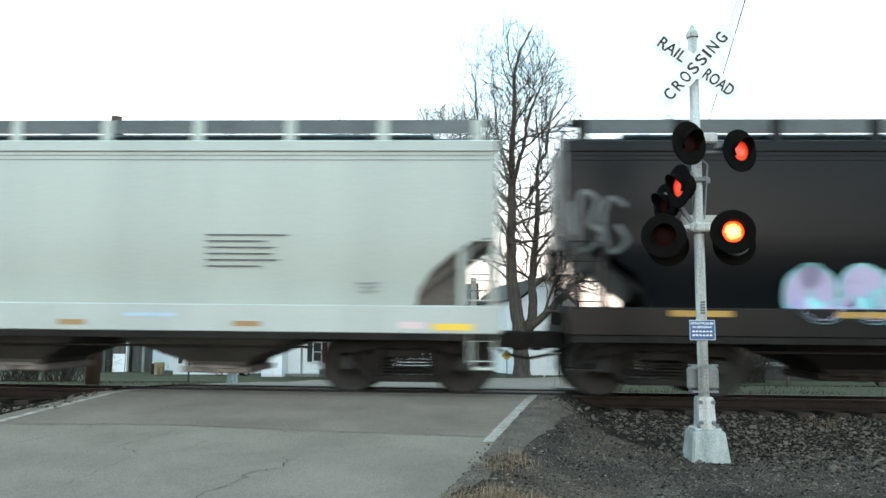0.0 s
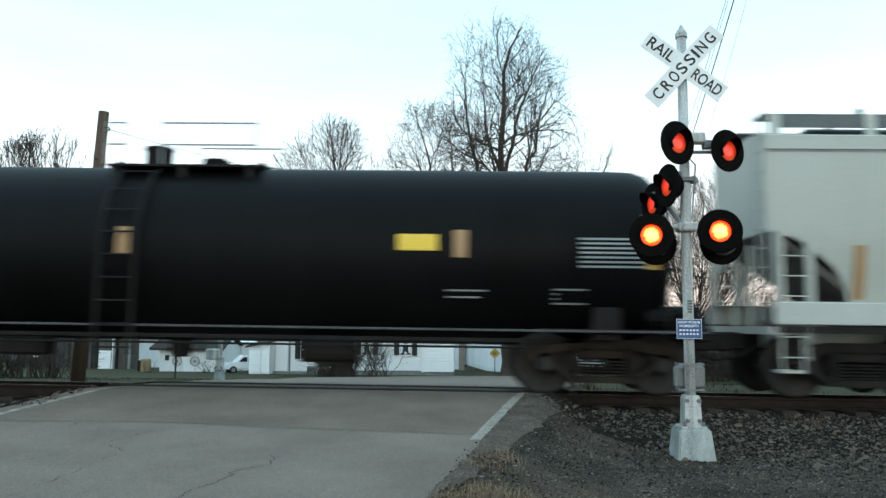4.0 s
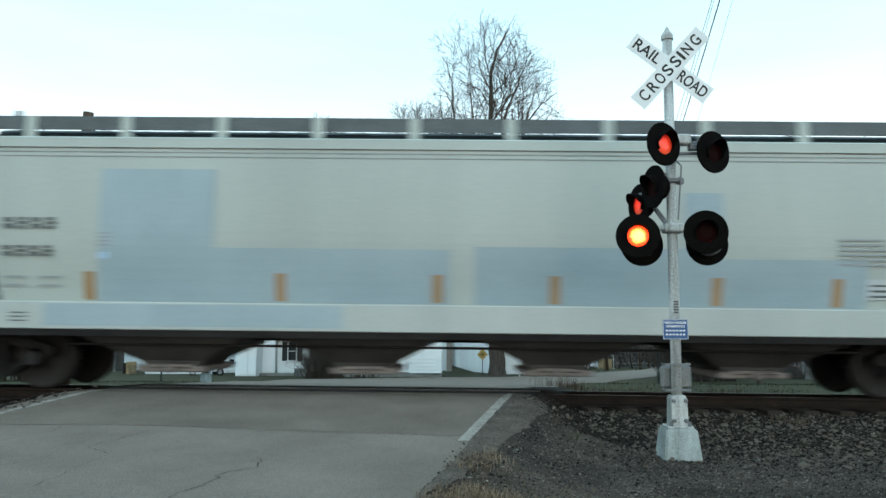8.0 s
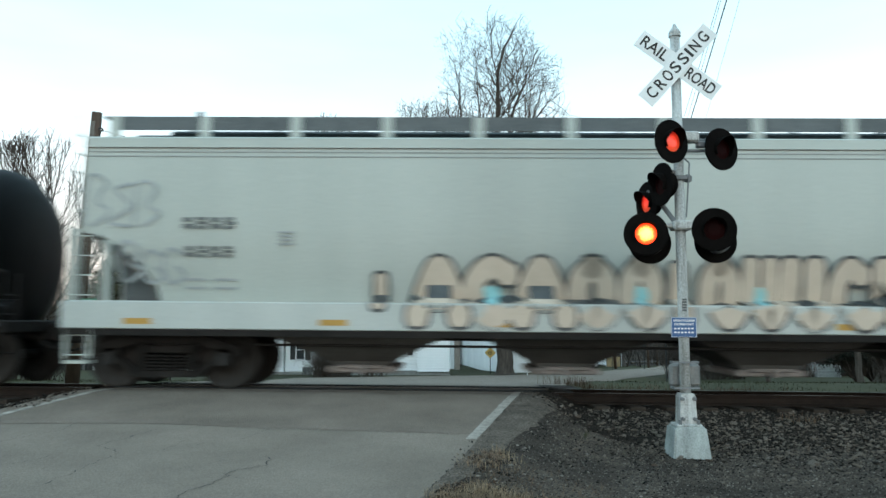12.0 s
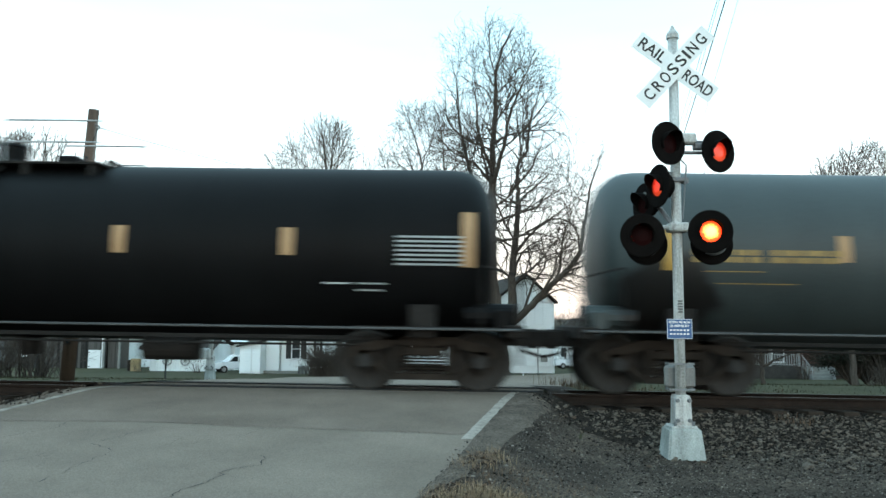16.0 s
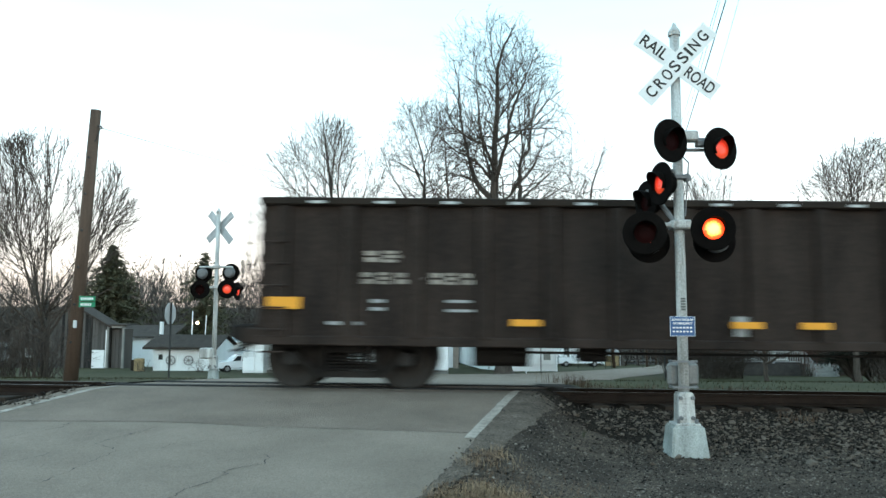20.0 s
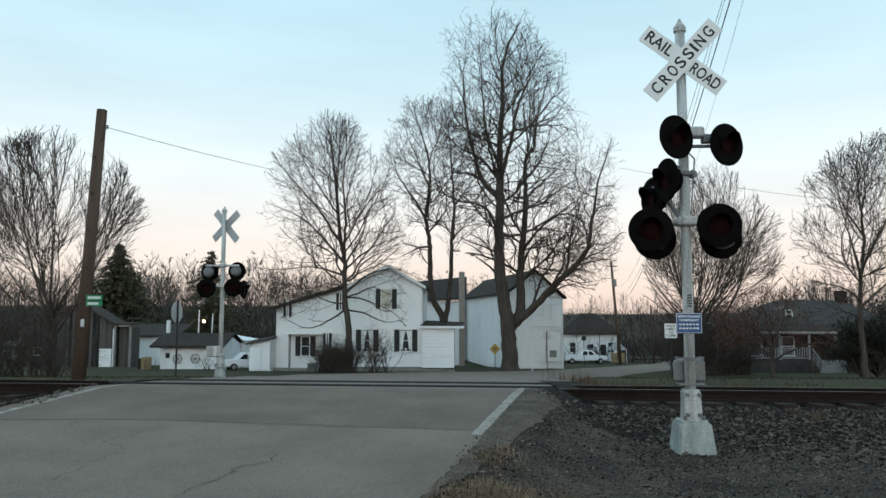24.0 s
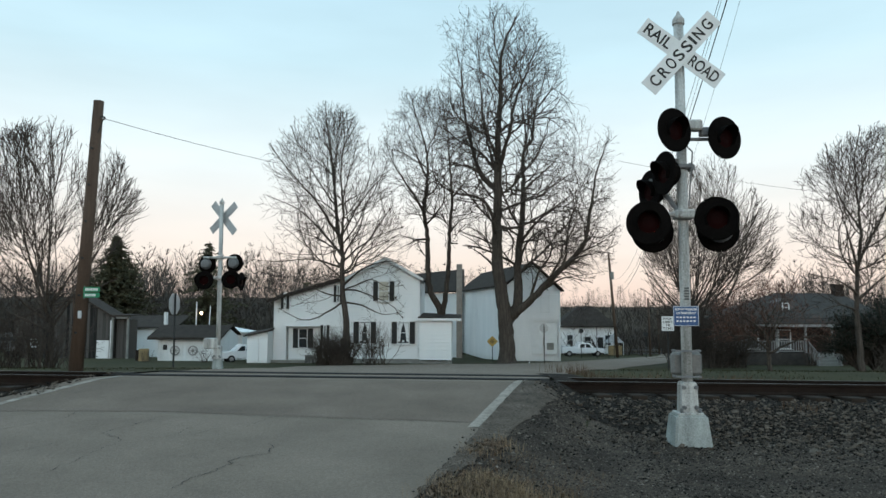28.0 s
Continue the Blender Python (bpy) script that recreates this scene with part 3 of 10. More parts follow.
def laid(name, poly_rows, material, label, category, parent=None, lift=0.012, zf=ground_z, n=14, fine=0, jag=(0, 0)):
    """A strip laid on the ground: rows of (y, x0, x1), cut fine across."""
    """fine: 1 packs the columns towards x0, -1 towards x1; jag: how far the two edges wander."""
    vs, fs = [], []
    for y, x0, x1 in poly_rows:
        wander = [noise.noise(Vector((s, y * 2.3, lift * 90))) + 0.6 * noise.noise(Vector((s, y * 9, lift * 70))) + 0.4 * noise.noise(Vector((s, y * 23, 4.0))) for s in (1.3, 7.7)]
        x0, x1 = x0 + jag[0] * wander[0], x1 + jag[1] * wander[1]
        for i in range(n + 1):
            t = i / n
            t = t ** 3.2 if fine > 0 else 1 - (1 - t) ** 3.2 if fine < 0 else t
            x = x0 + (x1 - x0) * t
            vs.append((x, y, zf(x, y) + lift))
    w = n + 1
    for j in range(len(poly_rows) - 1):
        for i in range(n):
            fs.append((j * w + i, j * w + i + 1, (j + 1) * w + i + 1, (j + 1) * w + i))
    me = bpy.data.meshes.new(name)
    me.from_pydata(vs, [], fs)
    ob = part_me(name, me, material, parent, smooth=True)
    return tagged(ob, label, category, kind="structure")


JOINT = (0.21, 0.28, -0.15)

# near road up to the far rail, then the apron beyond
ry = steps((-60, 0, 5), (0, 5, 1), (5, 11.2, 0.06), (11.2, 13.6, 0.1))
road = laid("road", [(y, road_left(y) - 0.35, road_right(y) + ramp(y, (6, 8.3, 11.4, 11.9), (0.1, 0.06, 0.06, 0.3))) for y in ry], "asphalt",
            "grey worn asphalt road with hairline cracks crossing the track", "road", jag=(0, 0.05))
patch = laid("pavement", [(y, road_left(y) - 0.36, road_right(y) + ramp(y, (8, 11.3, 11.6), (0.06, 0.06, 0.25))) for y in steps((8.7, 11.6, 0.06))], "asphalt_new",
             "browner newer asphalt patch next to the rails", "pavement", lift=0.0145, jag=(0, 0.04))
for v in patch.data.vertices:
    k = max(0.0, 1 - (v.co.y - 8.7) / 0.8)
    v.co.y += k * ramp(v.co.x, (-6.5, -3.5, 0.4), JOINT)
    v.co.z = road_z(v.co.x, v.co.y) + 0.0145
shoulder = laid("pavement", [(y, road_right(y) + ramp(y, (4, 8.3, 11.7), (0.06, 0.03, 0.03)), road_right(y) + ramp(y, (5, 7, 9, 11, 11.6), (0.16, 0.26, 0.5, 0.66, 0.4))) for y in steps((4, 11.75, 0.05))],
                "asphalt_dark", "dark crumbling asphalt shoulder at the road edge", "pavement", lift=0.028, jag=(0.035, 0.07))


def apron_rows():
    rows = []
    for y in steps((13.6, 60, 0.7), (60, 155, 2.5)):
        cut = []
        k = len(APRON)
        for i in range(k):
            (ax, ay), (bx, by) = APRON[i], APRON[(i + 1) % k]
            if (ay > y) != (by > y):
                cut.append((bx - ax) * (y - ay) / (by - ay) + ax)
        cut.sort()
        if len(cut) >= 2:
            rows.append((y, cut[0], cut[-1]) if y < 53 else (y, cut[-2], cut[-1]))
    return rows


apron = laid("road_beyond", apron_rows(), "asphalt", "grey asphalt apron and side street beyond the track", "road", lift=0.02)

# fine gravel verge in front of the ballast
verge = laid("gravel_verge", [(y, road_right(y) + ramp(y, (4.5, 7.5, 8.5), (0.02, 0.04, 0.1)), 9 + (y - 2) * 1.3) for y in steps((-3, 2, 0.5), (2, 4.5, 0.3), (4.5, 8.6, 0.05), (8.6, 11.3, 0.2))], "gravel",
             "dark fine gravel verge beside the road", "gravel verge", lift=0.02, n=40, fine=1, jag=(0.06, 0))
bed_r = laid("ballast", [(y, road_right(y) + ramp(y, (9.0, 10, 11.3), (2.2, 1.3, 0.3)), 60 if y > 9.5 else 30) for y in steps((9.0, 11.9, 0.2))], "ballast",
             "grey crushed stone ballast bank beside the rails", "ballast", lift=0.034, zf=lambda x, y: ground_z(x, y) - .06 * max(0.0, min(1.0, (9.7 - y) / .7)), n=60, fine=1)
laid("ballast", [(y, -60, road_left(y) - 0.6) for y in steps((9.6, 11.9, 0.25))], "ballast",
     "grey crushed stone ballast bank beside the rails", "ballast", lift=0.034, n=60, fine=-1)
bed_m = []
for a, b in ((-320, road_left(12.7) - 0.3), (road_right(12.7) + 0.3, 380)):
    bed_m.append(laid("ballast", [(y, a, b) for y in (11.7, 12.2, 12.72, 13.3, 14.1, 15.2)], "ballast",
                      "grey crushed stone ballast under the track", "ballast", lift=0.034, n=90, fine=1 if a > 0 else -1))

# white edge lines
for f, w, y0, y1, off in ((road_right, 0.128, 8.3, 11.85, -0.05), (road_left, 0.12, 3.0, 11.75, -0.05)):
    laid("road_line", [(y, f(y) + off - w / 2, f(y) + off + w / 2) for y in steps((y0, y1, 0.05))], "line",
         "worn white painted edge line on asphalt", "road line", lift=0.019, n=4, jag=(0.008, 0.008))


def crack_strip(pts, w, parent):
    """A thin dark crack that wanders through the asphalt."""
    vs, fs = [], []
    fine = []
    for (ax, ay), (bx, by) in zip(pts, pts[1:]):
        n = max(2, int(math.hypot(bx - ax, by - ay) / 0.03))
        for i in range(n):
            t = i / n
            x, y = ax + (bx - ax) * t, ay + (by - ay) * t
            j = noise.noise(Vector((x * 7, y * 7, 3.0))) * 0.05 + noise.noise(Vector((x * 24, y * 24, 5.0))) * 0.028
            fine.append((x + j, y + j * 0.6))
    fine.append(pts[-1])
    for k, (x, y) in enumerate(fine):
        ww = w * (0.12 + 0.85 * abs(noise.noise(Vector((x * 9, y * 9, 8.0)))))
        z = road_z(x, y) + 0.0165
        x2, y2 = fine[min(k + 1, len(fine) - 1)]
        x1, y1 = fine[max(k - 1, 0)]
        d = math.hypot(x2 - x1, y2 - y1) or 1
        nx, ny = -(y2 - y1) / d * ww, (x2 - x1) / d * ww
        vs += [(x - nx, y - ny, z), (x + nx, y + ny, z)]
        if k:
            fs.append((2 * k - 2, 2 * k, 2 * k + 1, 2 * k - 1))
    me = bpy.data.meshes.new("crack")
    me.from_pydata(vs, [], fs)
    return part_me("crack", me, "crack", parent)


for pts, w in (
    (((-5.55, 8.91), (-4.5, 8.99), (-3.54, 8.99), (-2.12, 8.77), (-0.54, 8.62), (0.16, 8.55)), 0.012),
    (((-4.56, 9.05), (-4.57, 8.55), (-4.78, 8.29), (-4.95, 7.96)), 0.009),
    (((-3.46, 8.71), (-3.69, 8.14), (-3.77, 7.87), (-3.41, 7.59), (-3.44, 7.23), (-3.47, 6.77), (-3.51, 6.39)), 0.009),
    (((-2.19, 8.76), (-2.37, 8.24)), 0.008),
    (((-4.04, 7.47), (-4.06, 7.26), (-4.22, 7.06)), 0.008),
    (((-4.05, 6.71), (-4.11, 6.63)), 0.008),
    (((-1.92, 7.47), (-1.81, 7.33), (-1.81, 7.08), (-2.03, 6.91), (-2.08, 6.65), (-2.09, 6.46), (-2.22, 6.22), (-2.27, 5.93)), 0.013),
    (((-1.54, 7.68), (-1.29, 7.77)), 0.006),
    (((-1.81, 7.08), (-1.58, 6.98)), 0.005),
    (((-2.08, 6.65), (-1.73, 6.58)), 0.005),
    (((-2.95, 8.22), (-3.01, 7.68)), 0.005),
    (((-2.62, 8.17), (-2.83, 7.82)), 0.005),
):
    crack_strip(pts, w, road)

# ---- track ----
def rail_mesh(x0, x1, y, drop):
    prof = ((-0.07, -0.17), (0.07, -0.17), (0.07, -0.155), (0.012, -0.13), (0.012, -0.045), (0.036, -0.035), (0.036, -0.006), (0.028, 0.0),
            (-0.028, 0.0), (-0.036, -0.006), (-0.036, -0.035), (-0.012, -0.045), (-0.012, -0.13), (-0.07, -0.155))
    bm = bm_()
    rings = [[bm.verts.new((x, y + u, v + tilt(x) - drop)) for u, v in prof] for x in (x0, -60, -20, 0, 20, 60, x1)]
    k = len(prof)
    for p, q in zip(rings, rings[1:]):
        for i in range(k):
            f = bm.faces.new((p[i], p[(i + 1) % k], q[(i + 1) % k], q[i]))
            f.material_index = 1 if i == 7 else 0
    bmesh.ops.recalc_face_normals(bm, faces=bm.faces)
    return bm


track = thing("railway_track", pose(0, 0, 0), "rusty steel rails on dark timber ties in stone ballast", "railway track", kind="structure")
for y, drop in ((RAIL_NEAR, 0.0), (RAIL_FAR, BANK)):
    r = part("rail", rail_mesh(-340, 380, y, drop), "rail", track, "rusty rail with a polished head")
    r.data.materials.append(M["rail_top"])
# rubber flangeway strips through the crossing
for y, w in ((RAIL_NEAR - 0.075, 0.035), (RAIL_NEAR + 0.085, 0.05), (RAIL_FAR - 0.085, 0.05), (RAIL_FAR + 0.075, 0.035)):
    bm = bm_()
    vs = box(bm, (0, 0, 0), (road_right(y) - road_left(y) + 0.7, w * 2, 0.06), 0.006)
    bmesh.ops.transform(bm, matrix=pose((road_right(y) + road_left(y)) / 2, y, -BANK * ramp(y, (12.0, 13.44), (0, 1)), 0, math.degrees(math.atan(GRADE)), 0) @ Matrix.Translation((0, 0, tilt((road_right(y) + road_left(y)) / 2))), verts=bm.verts)
    part("rubber_strip", bm, "rubber", track)


# ---- freight cars ----
WHEEL_R = 0.4826
REAL_FALL = math.degrees(math.atan(GRADE))
wheelsets = []


def wheelset_mesh():
    bm = bm_()
    for s in (-1, 1):
        m = pose(0, s * 0.66, 0, -90 * s, 0, 0)
        lathe(bm, ((0.13, 0.0), (0.15, 0.02), (0.3, 0.05), (0.40, 0.02), (WHEEL_R + 0.025, -0.01), (WHEEL_R + 0.02, 0.02), (WHEEL_R, 0.035), (WHEEL_R - 0.006, 0.14),
                   (WHEEL_R - 0.06, 0.142), (0.36, 0.1), (0.2, 0.07), (0.15, 0.13), (0.1, 0.14)), m, 28)
    rod(bm, (0, -1.02, 0), (0, 1.02, 0), 0.08, 0.08, 12)
    me = bpy.data.meshes.new("wheelset")
    bm.to_mesh(me)
    bm.free()
    me.materials.append(M["tread"])
    me.polygons.foreach_set("use_smooth", [len(p.vertices) == 4 for p in me.polygons])
    return me


WHEELSET = wheelset_mesh()


def side_frame_bm():
    bm = bm_()
    for s in (-1, 1):
        y0, y1 = s * 0.93, s * 1.08
        top = ((-1.18, 0.66), (-1.02, 0.72), (-0.5, 0.86), (0.5, 0.86), (1.02, 0.72), (1.18, 0.66), (1.16, 0.5), (1.0, 0.56), (0.46, 0.72), (-0.46, 0.72), (-1.0, 0.56), (-1.16, 0.5))
        prism(bm, top, "y", y0, y1)
        prism(bm, ((-0.98, 0.58), (-0.5, 0.2), (0.5, 0.2), (0.98, 0.58), (0.84, 0.58), (0.44, 0.3), (-0.44, 0.3), (-0.84, 0.58)), "y", y0, y1)
        span(bm, -0.46, -0.36, y0, y1, 0.28, 0.74)
        span(bm, 0.36, 0.46, y0, y1, 0.28, 0.74)
        for x in (-0.89, 0.89):
            span(bm, x - 0.14, x + 0.14, y0, y1, 0.38, 0.66, 0.02)
        for x in (-0.22, 0.0, 0.22):
            for k in range(5):
                rod(bm, (x, s * 1.0, 0.31 + k * 0.05), (x, s * 1.0, 0.34 + k * 0.05), 0.1, 0.1, 10)
        span(bm, -0.33, 0.33, y0, y1, 0.57, 0.7, 0.02)
    span(bm, -0.2, 0.2, -1.05, 1.05, 0.58, 0.74, 0.03)
    for x in (-0.42, 0.42):
        rod(bm, (x, -0.9, 0.4), (x, 0.9, 0.4), 0.05, 0.05, 8)
        for s in (-1, 1):
            box(bm, (x * 1.02, s * 0.72, 0.44), (0.06, 0.16, 0.3), 0.015)
    return bm


def cap_bm():
    bm = bm_()
    rod(bm, (0, -0.04, 0), (0, 0.04, 0), 0.105, 0.105, 16)
    rod(bm, (0, -0.05, 0), (0, 0.05, 0), 0.05, 0.05, 8)
    return bm


TRUCK_MESH = {}


def truck(car, x, look_="gear"):
    if look_ not in TRUCK_MESH:
        a = part("tmp", side_frame_bm(), look_)
        b = part("tmp", cap_bm(), "cap")
        TRUCK_MESH[look_] = (a.data, b.data)
        bpy.data.objects.remove(a)
        bpy.data.objects.remove(b)
    t = part_me("truck", TRUCK_MESH[look_][0], None, car, "dark oily cast steel truck with spring nests")
    t.matrix_local = pose(x, 0, 0)
    for q in (-1, 1):
        for dx in (-0.89, 0.89):
            part_me("bearing_cap", TRUCK_MESH[look_][1], None, t, "dull steel bearing cap").matrix_local = pose(dx, q * 1.11, WHEEL_R)
    for dx in (-0.89, 0.89):
        w = part_me("wheelset", WHEELSET, None, t, "worn steel wheels on an axle")
        w.matrix_local = pose(dx, 0, WHEEL_R)
        wheelsets.append((w, dx, car))
    return t


def coupler(car, L, e):
    for s in (-1, 1):
        bm = bm_()
        span(bm, s * (e - 0.3), s * (L / 2 - 0.25), -0.17, 0.17, 0.72, 1.0, 0.02)
        span(bm, s * (L / 2 - 0.3), s * (L / 2 - 0.02), -0.2, 0.22, 0.68, 1.0, 0.04)
        box(bm, (s * (L / 2 + 0.01), 0.1 * s, 0.85), (0.14, 0.16, 0.26), 0.03)
        pipe(bm, [(s * (e - 0.1), -0.35, 0.8), (s * (e + 0.2), -0.37, 0.62), (s * (L / 2), -0.3, 0.55)], 0.025)
        part("coupler", bm, "gear", car, "rusty knuckle coupler and air hose")


def flat_patch(car, name, x0, x1, z0, z1, material, y, label="", sub=None):
    bm = bm_()
    span(bm, x0, x1, y - 0.004, y + 0.002, z0, z1)
    for k in range(1, int((z1 - z0) / 0.16)):
        geo = bm.verts[:] + bm.edges[:] + bm.faces[:]
        bmesh.ops.bisect_plane(bm, geom=geo, plane_co=(0, 0, z0 + (z1 - z0) * k / int((z1 - z0) / 0.16)), plane_no=(0, 0, 1))
    return part(name, bm, material, sub or car, label)


def rows_of_bars(car, name, x, z, specs, material, y, h, gap):
    """Unreadable stencilled lines: bars of the given lengths, one under another."""
    for i, (dx, w) in enumerate(specs):
        bm = bm_()
        zz = z - i * gap
        span(bm, x + dx, x + dx + w, y - 0.004, y + 0.002, zz - h, zz)
        part("stencil_line", bm, material, car, "unreadable stencilled line")


def marks(car, x, z, n, w, h, gap, material, y):
    """An unreadable car mark: stacked plain bars in place of each character."""
    for i in range(n):
        a = x + i * (w + gap)
        bm = bm_()
        for k in range(2 + (i * 5 + n) % 2):
            step = h / (2 + (i * 5 + n) % 2)
            cut = w * .18 * ((i + k) % 2)
            span(bm, a, a + w - cut, y - 0.004, y + 0.002, z + k * step + step * .16, z + k * step + step * .84)
        part("stencil_mark", bm, material, car, "plain bars of an unreadable mark")


def stroke_bm(bm, pts, w, f):
    """A painted stroke along smooth points (x, z), laid on the surface y = f(z)."""
    fine = []
    n = len(pts)
    for i in range(n - 1):
        p0, p1, p2, p3 = pts[max(i - 1, 0)], pts[i], pts[i + 1], pts[min(i + 2, n - 1)]
        for k in range(7):
            t = k / 7
            fine.append(tuple(0.5 * (2 * b + (c - a) * t + (2 * a - 5 * b + 4 * c - d) * t * t + (3 * b - a - 3 * c + d) * t ** 3)
                              for a, b, c, d in zip(p0, p1, p2, p3)))
    fine.append(pts[-1])
    last = None
    for k, (x, z) in enumerate(fine):
        xa, za = fine[max(k - 1, 0)]
        xb, zb = fine[min(k + 1, len(fine) - 1)]
        d = math.hypot(xb - xa, zb - za) or 1
        nx, nz = -(zb - za) / d * w / 2, (xb - xa) / d * w / 2
        pair = [bm.verts.new((x + nx, f(z + nz), z + nz)), bm.verts.new((x - nx, f(z - nz), z - nz))]
        if last:
            bm.faces.new((last[0], last[1], pair[1], pair[0]))
        last = pair


def tag_swirl(car, x0, x1, z0, z1, n, w, material, y, seed, label):
    """Looping spray-painted strokes that cannot be read."""
    rnd = random.Random(seed)
    d = (x1 - x0) / n
    for i in range(n):
        bm = bm_()
        a = x0 + i * d
        k = rnd.randrange(4)
        h = (z1 - z0) * rnd.uniform(0.7, 1.0)
        yy = y - 0.005 - 0.0006 * i
        f = (lambda v: (lambda z: v))(yy)
        if k == 0:
            stroke_bm(bm, [(a, z0), (a + d * .1, z0 + h), (a + d * .8, z0 + h * .9), (a + d * .5, z0 + h * .5), (a + d, z0 + h * .3), (a + d * .3, z0)], w, f)
        elif k == 1:
            stroke_bm(bm, [(a + d, z0 + h * .85), (a + d * .3, z0 + h), (a, z0 + h * .5), (a + d * .35, z0), (a + d, z0 + h * .2), (a + d * .6, z0 + h * .5)], w, f)
        elif k == 2:
            stroke_bm(bm, [(a, z0 + h), (a + d * .15, z0 + h * .1), (a + d * .55, z0 + h * .2), (a + d * .6, z0 + h * .9), (a + d * .8, z0 + h * .1), (a + d * 1.1, z0)], w, f)
        else:
            stroke_bm(bm, [(a + d * .9, z0 + h), (a + d * .2, z0 + h * .85), (a + d * .8, z0 + h * .45), (a, z0 + h * .1), (a + d * .9, z0)], w, f)
        g = part("graffiti", bm, material, car, label)
    return g


def blob_bm(bm, cx, cz, rx, rz, f, n=20, lump=0.08, seed=0):
    rnd = random.Random(seed)
    ph = rnd.uniform(0, 6)
    c = bm.verts.new((cx, f(cz), cz))
    ring = []
    for i in range(n):
        a = 2 * math.pi * i / n
        k = 1 + lump * math.sin(3 * a + ph) + lump * 0.6 * math.sin(5 * a + 2 * ph)
        # squarish rounded outline
        q = (abs(math.cos(a)) ** 3 + abs(math.sin(a)) ** 3) ** (-1 / 3)
        z = cz + rz * k * q * math.sin(a)
        ring.append(bm.verts.new((cx + rx * k * q * math.cos(a), f(z), z)))
    for i in range(n):
        bm.faces.new((c, ring[i], ring[(i + 1) % n]))


LETTER = {
    "A": (((.0, .0), (.2, .55), (.5, 1.0), (.8, .55), (1.0, .0)), ((.2, .35), (.8, .35))),
    "C": (((.95, .85), (.5, 1.0), (.08, .72), (.08, .28), (.5, .0), (.95, .15)),),
    "O": (((.5, 1.0), (.1, .75), (.1, .25), (.5, .0), (.9, .25), (.9, .75), (.5, 1.0)),),
    "U": (((.08, 1.0), (.08, .3), (.5, .0), (.92, .3), (.92, 1.0)),),
    "H": (((.08, 1.0), (.08, .0)), ((.08, .5), (.5, .62), (.9, .4), (.92, .0))),
    "I": (((.5, .9), (.5, .05)),),
    "S": (((.9, .85), (.45, 1.0), (.12, .72), (.5, .5), (.9, .28), (.5, .0), (.08, .14)),),
}


def bubbles(car, xs, z0, z1, fill, edge, y, seed, label, inner=None, kinds="OSOCU"):
    """Fat rounded painted shapes with dark outlines, one after another along the side."""
    first = None
    for i, (x, w) in enumerate(xs):
        k = kinds[i % len(kinds)]
        fat = min(w * .42, .32)
        h = z1 - z0 - fat
        dy = -.0005 * i
        for wid, mat, name, off in ((fat + .1, edge, "graffiti", -.004), (fat, fill, "graffiti_fill", -.012)):
            bm = bm_()
            for j, pts in enumerate(LETTER[k]):
                yy = y + off + dy - .001 * j
                stroke_bm(bm, [(x - w / 2 + fat / 2 + u * (w - fat), z0 + fat / 2 + v * h) for u, v in pts], wid, lambda z: yy)
                for u, v in (pts[0], pts[-1]):
                    blob_bm(bm, x - w / 2 + fat / 2 + u * (w - fat), z0 + fat / 2 + v * h, wid / 2, wid / 2, lambda z: yy - .0003, 14, 0, 0)
            g = part(name, bm, mat, car, label if name == "graffiti" else "")
            first = first or g
        if inner and i % 3 == 1:
            bm = bm_()
            blob_bm(bm, x + w * .02, z0 + (z1 - z0) * .45, w * .14, (z1 - z0) * .14, lambda z: y - .02, 12, .1, i)
            part("graffiti_detail", bm, inner, car)
    return first


SIDE = -1.5


